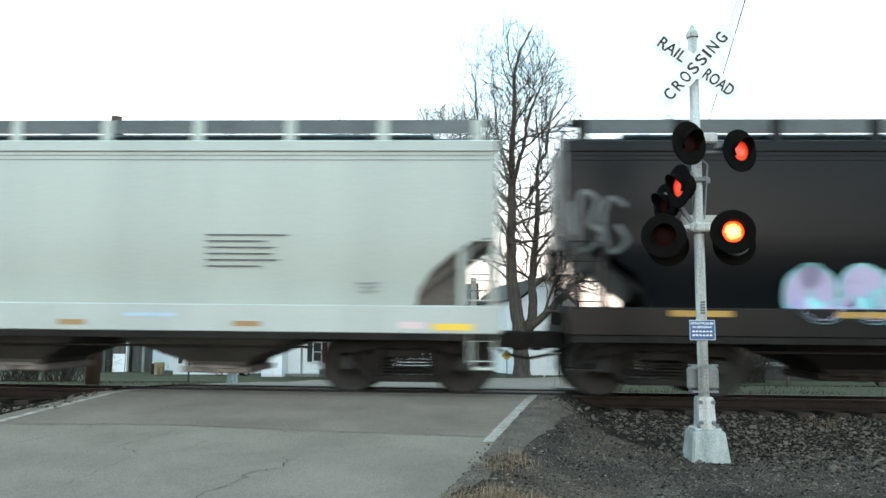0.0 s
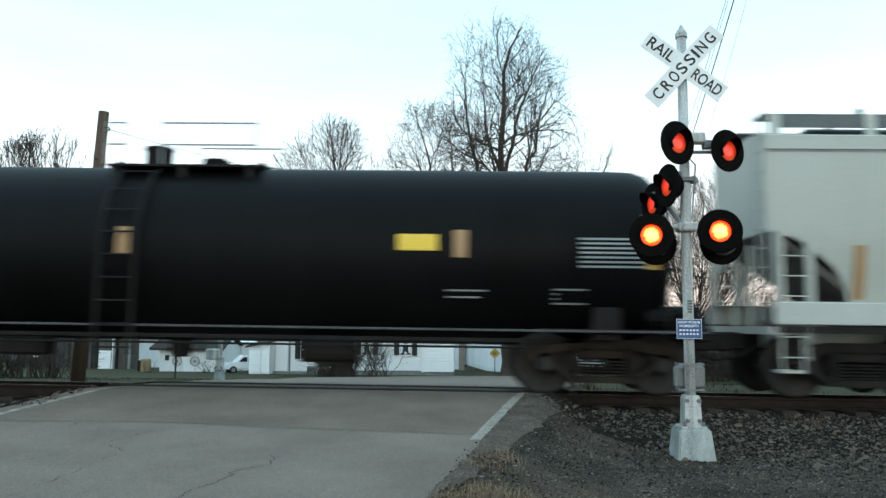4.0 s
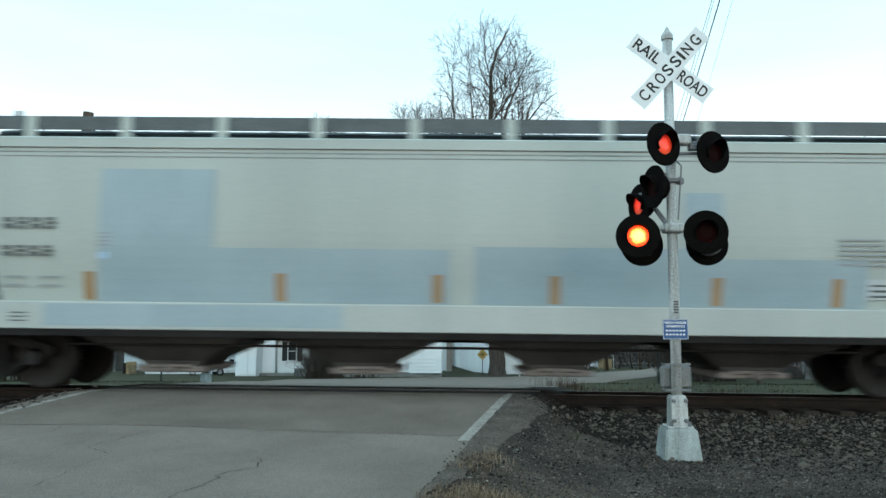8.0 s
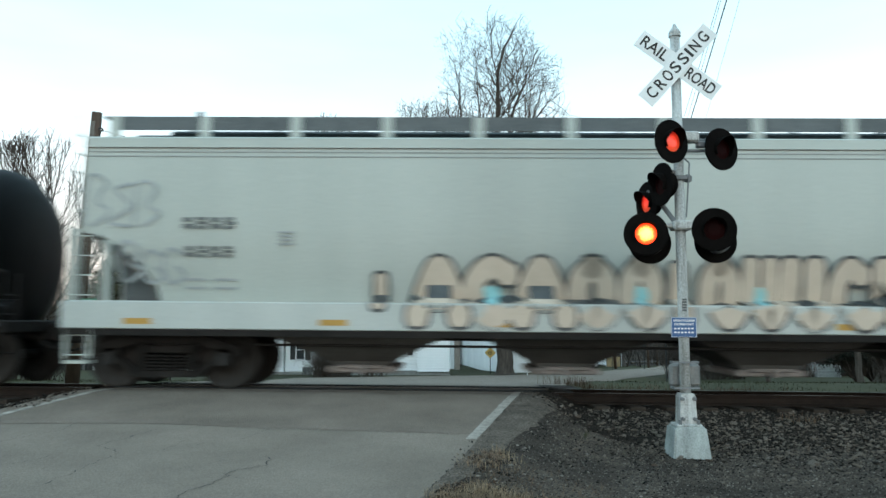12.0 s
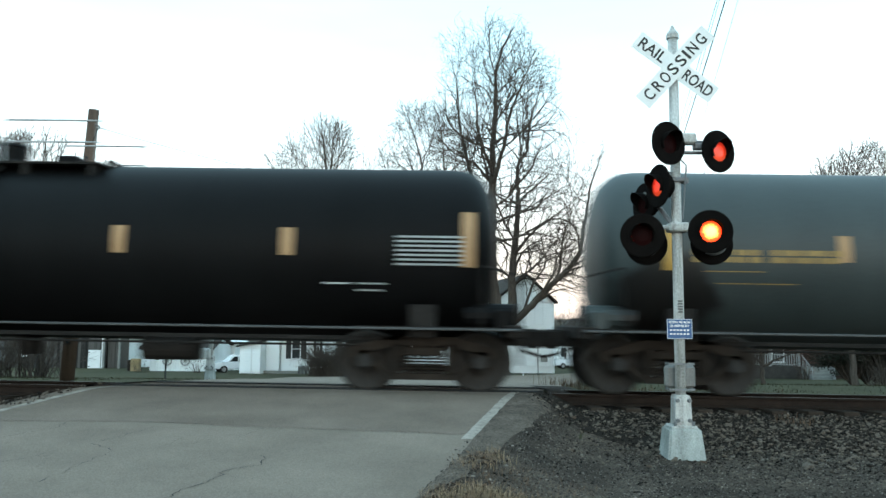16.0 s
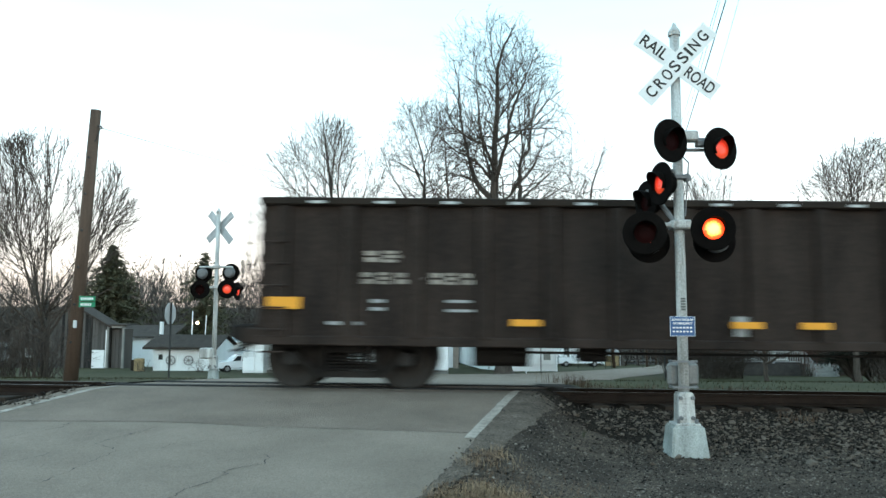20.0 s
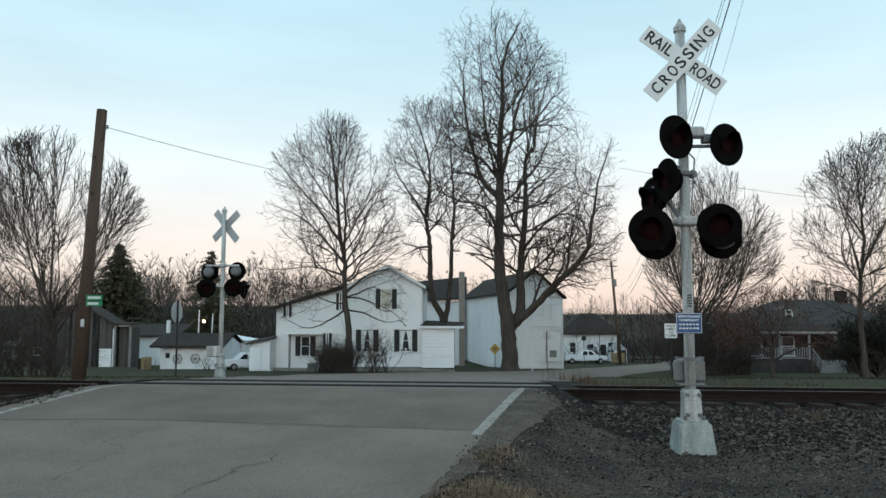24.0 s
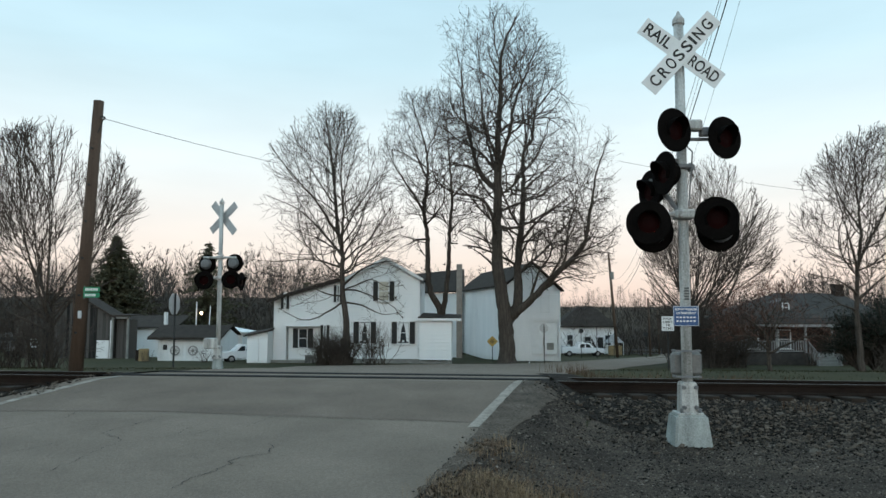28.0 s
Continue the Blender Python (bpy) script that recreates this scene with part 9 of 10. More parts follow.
# lift, crook, spread in degrees, forks, finest level, size of the steps
OLD = (0.015, 0.13, 46, 0.66, 5, 0.95)
MID = (0.02, 0.13, 46, 0.68, 5, 0.86)
SLIM = (0.035, 0.085, 42, 0.61, 5, 0.84)
tree((2.95, 56, -2.75), (
    (0.66, (0.4, 0.0), (0.35, 2.4), (0.05, 4.9), (-0.3, 7.4), (-0.3, 10.9), (-0.2, 14.3), (-0.2, 17.4), (0.0, 20.4), (0.1, 23.6), (1.2, 26.5)),
    (0.24, (-0.3, 12.9), (-1.3, 14.1), (-1.9, 15.8), (-2.5, 18.7), (-2.9, 21.4), (-3.1, 24.0), (-3.7, 25.8)),
    (0.20, (-0.2, 14.5), (0.5, 16.9), (0.9, 19.1), (1.7, 21.1), (2.6, 23.3)),
    (0.42, (0.5, 3.0), (1.3, 4.7), (1.3, 7.0), (1.6, 9.6), (1.9, 13.0), (2.0, 16.5), (2.7, 17.8), (3.0, 20.0), (3.7, 22.6)),
    (0.36, (0.8, 3.3), (2.0, 4.6), (3.9, 6.6), (5.6, 8.5), (6.1, 10.8), (6.5, 13.2), (7.3, 15.8)),
    (0.14, (4.7, 7.5), (6.0, 7.9), (7.1, 7.9)),
    (0.13, (2.8, 5.3), (4.5, 6.3), (6.2, 6.0)),
    (0.12, (3.0, 5.8), (3.9, 7.2), (4.2, 8.5), (5.0, 10.0), (4.9, 11.6)),
    (0.13, (2.0, 4.7), (2.6, 6.6), (3.5, 8.3), (3.2, 10.0), (4.0, 11.6)),
    (0.10, (4.5, 6.8), (5.4, 7.5), (6.4, 8.2), (7.3, 8.1), (8.0, 8.8)),
    (0.09, (3.9, 6.6), (4.9, 6.7), (6.0, 6.3), (6.9, 6.5)),
    (0.10, (5.6, 8.5), (6.6, 9.3), (7.3, 9.2), (8.3, 10.0)),
    (0.15, (1.6, 9.1), (2.9, 10.8), (4.6, 12.1), (6.5, 13.6)),
    (0.15, (1.9, 13.4), (3.3, 14.9), (4.9, 16.4), (6.2, 17.7)),
    (0.17, (-0.3, 10.2), (-1.0, 11.7), (-2.0, 12.4), (-3.6, 12.7), (-5.0, 14.1)),
    (0.14, (-0.3, 7.0), (-1.3, 8.1), (-2.2, 8.7), (-3.4, 9.2)),
    (0.13, (-0.3, 12.9), (-1.8, 14.7), (-3.1, 15.4), (-4.4, 15.9)),
    (0.14, (1.4, 7.9), (2.4, 9.6), (3.9, 10.6), (5.8, 10.6)),
    (0.13, (-0.2, 13.9), (-0.9, 16.5), (-1.3, 19.6), (-1.5, 22.7), (-1.7, 25.4))), (
    (-2.3, 7.9), (-4.6, 12.2), (-5.7, 15.6), (-5.0, 18.3), (-6.2, 22.3), (-5.7, 25.4), (-2.6, 27.0), (1.5, 26.9), (3.1, 24.5), (5.1, 24.2), (5.4, 21.3), (6.6, 19.1), (7.2, 17.1), (8.6, 16.3), (8.7, 11.7), (8.5, 7.6), (6.2, 5.3), (2.4, 4.7)),
     6.5, 7, "tall bare old maple with a forked grey trunk beside the street", OLD, room=1.06)
tree((-1.69, 60, -2.9), (
    (0.36, (0.2, 0.0), (0.1, 3.6), (-0.8, 5.6), (-1.1, 8.3), (-1.1, 10.2), (-1.4, 12.2), (-1.1, 14.8), (-1.2, 17.1), (-1.9, 19.5), (-2.4, 21.1)),
    (0.24, (0.2, 3.8), (0.6, 7.0), (0.7, 10.1), (0.9, 12.9), (0.7, 15.7), (0.6, 18.0), (0.2, 20.2)),
    (0.15, (-1.4, 12.2), (-2.3, 13.6), (-3.6, 15.5), (-4.4, 17.4)),
    (0.13, (0.9, 13.1), (1.9, 14.3), (2.9, 16.1), (3.2, 18.5)),
    (0.12, (0.8, 13.3), (-0.3, 14.5), (-0.8, 16.2), (-0.5, 18.5)),
    (0.12, (-1.1, 9.7), (-1.9, 9.7), (-3.2, 9.0)),
    (0.12, (-1.1, 14.8), (-1.9, 16.6), (-2.8, 18.8), (-3.3, 20.7)),
    (0.10, (0.6, 10.1), (1.6, 11.3), (2.7, 11.6))), (
    (-3.0, 7.9), (-3.9, 11.5), (-5.3, 14.8), (-4.9, 19.5), (-3.1, 21.4), (0.2, 21.8), (3.0, 20.8), (4.3, 17.1), (3.4, 10.6), (0.6, 8.3)),
     4.5, 17, "bare grey tree with twin trunks behind the house", MID, room=1.06)
tree((-7.95, 52, -2.6), (
    (0.27, (-0.0, 0.0), (-0.1, 3.1), (-0.4, 5.5), (-0.4, 7.5), (-0.7, 9.0), (-0.9, 11.0), (-1.2, 13.9), (-1.5, 15.9), (-1.8, 18.4)),
    (0.16, (-0.5, 8.0), (-0.2, 10.2), (-0.2, 13.1), (0.1, 15.5), (-0.1, 18.2)),
    (0.12, (-0.4, 7.5), (-1.9, 9.2), (-3.7, 10.9), (-5.4, 11.8), (-6.8, 12.3)),
    (0.09, (-0.5, 6.7), (-2.5, 7.3), (-4.9, 7.1), (-6.7, 7.3)),
    (0.11, (-0.7, 9.0), (-2.1, 11.3), (-3.8, 13.3), (-5.4, 15.5)),
    (0.10, (-0.2, 9.0), (1.1, 11.2), (2.5, 12.8), (3.0, 14.3)),
    (0.09, (-0.4, 7.1), (1.3, 8.4), (3.3, 9.2), (4.5, 9.4)),
    (0.09, (-0.4, 5.5), (1.3, 6.7), (3.1, 7.1), (4.5, 6.7)),
    (0.08, (-0.4, 4.5), (-1.8, 3.4), (-3.0, 3.1), (-4.6, 3.9)),
    (0.08, (-0.3, 4.3), (1.1, 4.1), (2.7, 3.5), (4.5, 3.9)),
    (0.08, (-0.9, 11.0), (-2.2, 13.1), (-3.2, 15.1), (-3.8, 17.2)),
    (0.07, (-0.3, 5.0), (0.5, 5.2), (1.6, 4.8), (2.9, 4.2), (3.6, 3.4)),
    (0.09, (-0.4, 6.4), (0.4, 6.6), (1.1, 7.6), (3.3, 8.6), (4.7, 9.6)),
    (0.07, (-0.3, 5.2), (0.6, 5.5), (1.7, 5.9), (2.8, 5.4), (4.0, 5.5)),
    (0.07, (-0.3, 4.9), (-1.4, 4.9), (-2.6, 5.4), (-3.9, 5.2)),
    (0.06, (-0.4, 6.0), (-1.5, 6.2), (-2.7, 5.8), (-4.3, 6.1)),
    (0.08, (-0.2, 11.4), (0.8, 13.9), (1.4, 15.9), (1.6, 16.9))), (
    (-4.8, 3.1), (-6.8, 6.3), (-7.4, 12.5), (-6.3, 16.0), (-4.1, 18.2), (-2.1, 19.3), (0.4, 19.0), (2.2, 16.7), (3.6, 14.3), (4.5, 10.2), (4.8, 6.3), (4.5, 3.1), (-0.0, 2.3)),
     5.5, 29, "slender bare maple in front of the white house", SLIM, room=0.97)
tree((-16.59, 30, -1.6), fan(24, 1.6, 3.4, 7.0, 60, 31, 0.11), (
    (-3.9, 4.9), (-4.3, 8.2), (-3.2, 9.7), (-1.8, 10.3), (-0.4, 10.7), (0.9, 10.7), (2.2, 9.8), (2.7, 8.6), (3.5, 7.7), (3.7, 6.6), (3.3, 5.7), (2.8, 4.9), (0.9, 3.7), (-1.0, 3.7)),
     3.6, 31, "bare fan-shaped maple with many upright limbs on the lawn", (0.03, 0.05, 27, 0.5, 5, 0.56))
tree((15.25, 50, -2.6), fan(36, 1.4, 4.8, 11.4, 50, 37, 0.15), (
    (-3.4, 4.6), (-3.5, 8.4), (-2.5, 11.8), (-0.9, 14.3), (1.0, 15.2), (2.9, 14.1), (4.1, 12.0), (6.2, 10.1), (5.9, 7.6), (5.1, 4.6), (1.4, 3.9)),
     4.6, 37, "broad bare tree with many upright limbs beyond the track", (0.03, 0.07, 31, 0.58, 5, 0.84), bare=0.1, room=0.98)
tree((18.53, 36, -1.95), (
    (0.17, (0.3, 0.0), (0.2, 2.1), (0.2, 4.2), (0.5, 6.7), (0.4, 8.8), (0.4, 10.5), (0.7, 11.9)),
    (0.11, (0.3, 4.8), (-0.6, 6.4), (-1.3, 7.8), (-1.8, 9.4)),
    (0.11, (0.4, 5.6), (1.2, 7.5), (1.7, 9.4), (1.9, 11.3)),
    (0.08, (0.2, 3.8), (-0.9, 4.5), (-2.0, 4.7)),
    (0.08, (0.4, 6.9), (-0.2, 8.6), (-0.5, 10.2), (-0.6, 11.2)),
    (0.08, (0.3, 3.7), (1.4, 4.8), (2.5, 5.6)),
    (0.07, (0.1, 3.2), (-0.7, 3.4), (-1.5, 3.2))), (
    (-2.3, 2.6), (-3.2, 5.3), (-2.8, 8.0), (-2.0, 10.2), (-0.6, 11.5), (1.2, 12.3), (2.6, 12.0), (3.8, 9.6), (4.0, 6.1), (2.1, 3.2), (0.5, 2.4)),
     3.4, 41, "bare tree with arching limbs at the edge of the lawn", (0.04, 0.1, 42, 0.74, 5, 0.62), bare=0.1)
tree((15.31, 38, -2.05), (
    (0.14, (0.0, 0.0), (0.0, 1.1), (-0.1, 1.9), (-0.7, 2.6), (-1.7, 3.1)),
    (0.09, (0.0, 1.2), (0.5, 2.2), (1.1, 3.3), (1.4, 4.3)),
    (0.09, (0.0, 1.2), (0.1, 2.4), (0.0, 3.7), (0.2, 4.7)),
    (0.07, (0.0, 1.1), (1.0, 1.7), (2.0, 2.0), (3.2, 1.8)),
    (0.07, (0.0, 1.3), (-1.0, 1.9), (-2.0, 2.0), (-3.2, 2.2))), (
    (-3.4, 1.6), (-3.3, 3.2), (-1.8, 4.6), (0.2, 5.2), (1.8, 4.8), (3.3, 3.0), (3.6, 1.4)),
     2.4, 43, "small reddish bare fruit tree on the lawn", (0.015, 0.18, 48, 0.72, 5, 0.45), twig="red_twig")


def spruce(at, h, r, seed, label, mat="needle", full=70, ragged=.2):
    rnd = random.Random(seed)
    t = thing("spruce_tree", Matrix.Translation(at), label, "tree")
    vs, fs = tubes([(0, 0, 0, 0, 0, h * .5, r * .08, r * .05), (0, 0, h * .5, 0, 0, h, r * .05, .02)], 8)
    part_me("trunk", quick_mesh("trunk", vs, fs), "bark", t)
    P, F, B = [], [], []
    k = 0
    for i in range(full):
        z = h * (.08 + .92 * i / full)
        for j in range(9):
            a = rnd.uniform(0, 6.283)
            l = r * (1 - z / h) ** .8 * rnd.uniform(1 - ragged * 2, 1 + ragged) + .12
            d = Vector((math.cos(a), math.sin(a), 0))
            tip = Vector((0, 0, z)) + d * l + Vector((0, 0, -l * rnd.uniform(.05, .4)))
            B.append((0, 0, z, *tip, .03, .008))
            n = max(5, int(l * 9))
            for q in range(n):
                f = (q + rnd.random()) / n
                c = Vector((0, 0, z)).lerp(tip, .15 + .85 * f)
                s = rnd.uniform(.25, .55) * (1.2 - .5 * f)
                u = Vector((rnd.gauss(0, 1), rnd.gauss(0, 1), rnd.gauss(-.4, .5))).normalized() * s
                v = Vector((rnd.gauss(0, 1), rnd.gauss(0, 1), rnd.gauss(0, .4))).normalized() * s * .5
                P += [c - v, c + v, c + u]
                F.append((k, k + 1, k + 2))
                k += 3
    vs, fs = tubes(B, 3)
    tagged(part_me("branchwork", quick_mesh("branchwork", vs, fs), "bark", t), kind="stuff")
    tagged(part_me("crown", quick_mesh("crown", np.array([tuple(p) for p in P]), np.array(F)), mat, t, "dense dark needles"), kind="stuff")
    return t


spruce((-42.2, 90, -4.6), 15, 8.3, 3, "dark spruce tree behind the barn")
spruce((-30.1, 88, -4.6), 14, 5.6, 5, "tall ragged pine behind the shed", full=46, ragged=.6)
spruce((-22.5, 108, -4.6), 10, 2.4, 6, "far dark evergreen among bare woods", full=40, ragged=.4)
spruce((-9.0, 84, -4.0), 10.6, 2.0, 8, "dark evergreen tips behind the house roof", full=40, ragged=.4)


def evergreen(at, rx, rz, n, seed, label):
    """A low spreading evergreen: stems with sprays of dark leaves."""
    rnd = random.Random(seed)
    t = thing("evergreen_shrub", Matrix.Translation(at), label, "shrub")
    segs, P, F, k = [], [], [], 0
    for i in range(n):
        a, b = rnd.uniform(0, 6.283), rnd.uniform(.0, 1.2)
        q = Vector((math.cos(a) * rx * math.cos(b), math.sin(a) * rx * .7 * math.cos(b), rz * (.35 + .65 * math.sin(b)) * rnd.uniform(.75, 1.1)))
        m = q * .5 + Vector((0, 0, rz * .15))
        segs += [(0, 0, 0, *m, .05, .03), (*m, *q, .03, .008)]
        for j in range(26):
            c = m.lerp(q, rnd.uniform(.1, 1.1)) + Vector((rnd.gauss(0, .16), rnd.gauss(0, .16), rnd.gauss(0, .1)))
            s = rnd.uniform(.05, .14)
            u = Vector((rnd.gauss(0, 1), rnd.gauss(0, 1), rnd.gauss(0, .6))).normalized() * s
            v = u.orthogonal().normalized() * s * .45
            P += [c - v, c + v, c + u]
            F.append((k, k + 1, k + 2))
            k += 3
    vs, fs = tubes(segs, 4)
    tagged(part_me("stemwork", quick_mesh("stemwork", vs, fs), "bark", t), kind="stuff")
    tagged(part_me("foliage", quick_mesh("foliage", np.array([tuple(p) for p in P]), np.array(F)), "evergreen", t), kind="stuff")


evergreen((22.3, 41.5, -2.0), 2.2, 3.4, 100, 51, "wide dark evergreen shrub by the porch")
evergreen((23.4, 42.5, -2.0), 2.2, 3.0, 90, 52, "wide dark evergreen shrub by the porch")
evergreen((21.0, 40.5, -2.0), 1.8, 3.4, 150, 55, "wide dark evergreen shrub by the porch")
evergreen((22.2, 39.6, -1.95), 2.2, 3.9, 160, 56, "wide dark evergreen shrub by the porch")
evergreen((26.9, 52.5, -2.75), .9, 1.5, 45, 53, "rounded dark clipped shrub beside the porch steps")
evergreen((19.2, 54.3, -2.8), .7, 1.3, 30, 54, "dark shrub at the porch corner")


def bush(at, r, h, n, seed, label, mat="twig", last=4):
    rnd = random.Random(seed)
    t = thing("bush", Matrix.Translation(at), label, "bush")
    out = [[] for _ in range(6)]
    for i in range(n):
        a, l = rnd.uniform(0, 6.283), rnd.uniform(.1, .75)
        d = Vector((math.cos(a) * l, math.sin(a) * l, 1)).normalized()
        p = Vector((rnd.uniform(-r, r) * .5, rnd.uniform(-r, r) * .5, 0))
        grow(rnd, p, d, h * rnd.uniform(.6, 1.0), .022, 2, last, out, .03, .13, .8)
    vs, fs = tubes(out[2], 5)
    tagged(part_me("stemwork", quick_mesh("stemwork", vs, fs), "bark", t), kind="stuff")
    vs, fs = tubes(out[3] + out[4], 3)
    tagged(part_me("brush", quick_mesh("brush", vs, fs), mat, t), kind="stuff")


bush((-9.0, 50.5, -2.55), 1.7, 2.1, 200, 61, "dense bare brown bush in front of the house")
bush((-8.0, 50.2, -2.55), 1.3, 2.0, 160, 62, "dense bare brown bush in front of the house")
bush((-6.2, 50.2, -2.5), 1.1, 3.2, 34, 63, "tall bare twiggy shrub in front of the window")
bush((-5.3, 50.6, -2.5), .6, 2.6, 12, 64, "tall bare twiggy shrub in front of the window")
bush((-24.0, 56.6, -3.0), .5, 1.0, 14, 65, "small dry shrub by the shed")
bush((-19.7, 57.3, -2.8), .5, .9, 14, 66, "small dry shrub by the shed")
bush((17.4, 52.5, -2.7), .8, 2.0, 26, 67, "bare reddish shrub near the porch", "red_twig")
bush((24.6, 53.9, -2.8), .7, 1.6, 22, 68, "bare reddish shrub beside the porch steps", "red_twig")
bush((-16.6, 29.5, -1.35), 1.2, 2.5, 60, 69, "bare scrub under the tree")
bush((-18.9, 30.5, -1.45), 1.3, 2.8, 60, 70, "bare scrub under the tree")
bush((-14.4, 27.5, -1.1), .5, 1.0, 12, 71, "bare scrub beside the pole")
bush((15.3, 47.0, -2.35), 1.5, 3.6, 66, 73, "dense bare brown thicket beside the porch house")
bush((14.0, 48.5, -2.45), 1.6, 4.6, 62, 74, "dense bare brown thicket beside the porch house")
bush((17.3, 48.5, -2.45), 1.4, 4.2, 66, 75, "dense bare brown thicket beside the porch house")
bush((20.0, 36.5, -1.9), .7, 1.2, 24, 72, "low scrub at the lawn edge")


# woods on the valley side: many thin bare trees as one mass
def woods():
    rnd = random.Random(99)
    kinds = []
    for k in range(6):
        out = [[] for _ in range(6)]
        r2 = random.Random(200 + k)
        w = r2.uniform(2.2, 3.4)
        crown = Crown(((-w * .5, 3.2), (-w, 6.2), (-w * .8, 9.4), (-w * .3, 11.4), (w * .3, 11.6), (w * .85, 9.2), (w, 6.0), (w * .5, 3.0)), w)
        p = Vector((0, 0, 0))
        for i in range(9):
            q = Vector((p.x + r2.gauss(0, .18), p.y + r2.gauss(0, .18), 10.6 * (i + 1) / 9))
            out[0].append((*p, *q, .16 * (1 - i / 10), .16 * (1 - (i + 1) / 10)))
            if i >= 2:
                for _ in range(4):
                    a = r2.uniform(0, 6.283)
                    shoot(r2, crown, q, Vector((math.cos(a), math.sin(a), r2.uniform(.4, 1.3))).normalized(), r2.uniform(2.0, 4.2), .05, 2, (.03, .12, 42, .64, 4, 1.35), out)
            p = q
        kinds.append((np.array(out[0] + out[2]), np.array(out[3] + out[4])))
    stems, fine = [], []
    for i in range(900):
        y = rnd.uniform(106, 180) if i % 5 < 3 else rnd.uniform(185, 300)
        x = rnd.uniform(-.62, .62) * y - .03 * y
        k = rnd.uniform(.8, 1.3)
        side = (x + .03 * y) / y
        if .1 < side < .45:
            k *= .62 if side < .28 else .78
        if side < -.12:
            k *= 1.2
        t = rnd.uniform(0, 6.28)
        c, s = math.cos(t), math.sin(t)
        z = ground_z(x, y) - .3
        for rows, out in zip(kinds[rnd.randrange(6)], (stems, fine)):
            a = rows.copy()
            for o in (0, 3):
                xx, yy = a[:, o].copy(), a[:, o + 1].copy()
                a[:, o], a[:, o + 1] = (xx * c - yy * s) * k + x, (xx * s + yy * c) * k + y
                a[:, o + 2] = a[:, o + 2] * k + z
            a[:, 6:] *= k * (1.0 if out is stems else 1.05)
            out.append(a)
    for nm, rows, mat in (("far_woods", stems, "stem_far"), ("far_twigs", fine, "wood_far")):
        vs, fs = tubes(np.concatenate(rows), 2)
        w = part_me(nm, quick_mesh(nm, vs, fs), mat)
        tagged(w, "bare brown woods covering the valley side behind the houses", "woods", kind="stuff")
    # undergrowth between the stems
    rows = []
    for i in range(4600):
        y = rnd.uniform(106, 255)
        x = rnd.uniform(-.64, .64) * y - .03 * y
        z = ground_z(x, y) - .2
        side = (x + .03 * y) / y
        k = .7 if .1 < side < .45 else 1.0
        for _ in range(7):
            d = Vector((rnd.gauss(0, .55), rnd.gauss(0, .4), 1)).normalized()
            l = rnd.uniform(1.5, 6.0) * k
            p = Vector((x + rnd.gauss(0, 1.2), y, z))
            m = p + d * l * .6
            rows += [(*p, *m, .1, .07), (*m, *(m + (d + Vector((rnd.gauss(0, .3), 0, 0))) * l * .4), .07, .03)]
    vs, fs = tubes(rows, 2)
    w = part_me("undergrowth", quick_mesh("undergrowth", vs, fs), "wood_far")
    tagged(w, "tangled brown undergrowth below the bare woods", "undergrowth", kind="stuff")


woods()
earth = laid("woodland_floor", [(y, -160 - y * .4, 160 + y * .4) for y in steps((112, 310, 8), (310, 420, 30))], "earth", "brown leaf litter on the wooded hillside", "ground", lift=.25)


# ---- small things on the ground ----
def stone_mesh(seed):
    rnd = random.Random(seed)
    bm = bm_()
    bmesh.ops.create_icosphere(bm, subdivisions=1, radius=1.0)
    for v in bm.verts:
        v.co *= rnd.uniform(.5, 1.25)
        v.co.z *= .6
    me = bpy.data.meshes.new("stone")
    bm.to_mesh(me)
    bm.free()
    me.materials.append(M["stone"])
    return me


STONES = [stone_mesh(i) for i in range(8)]


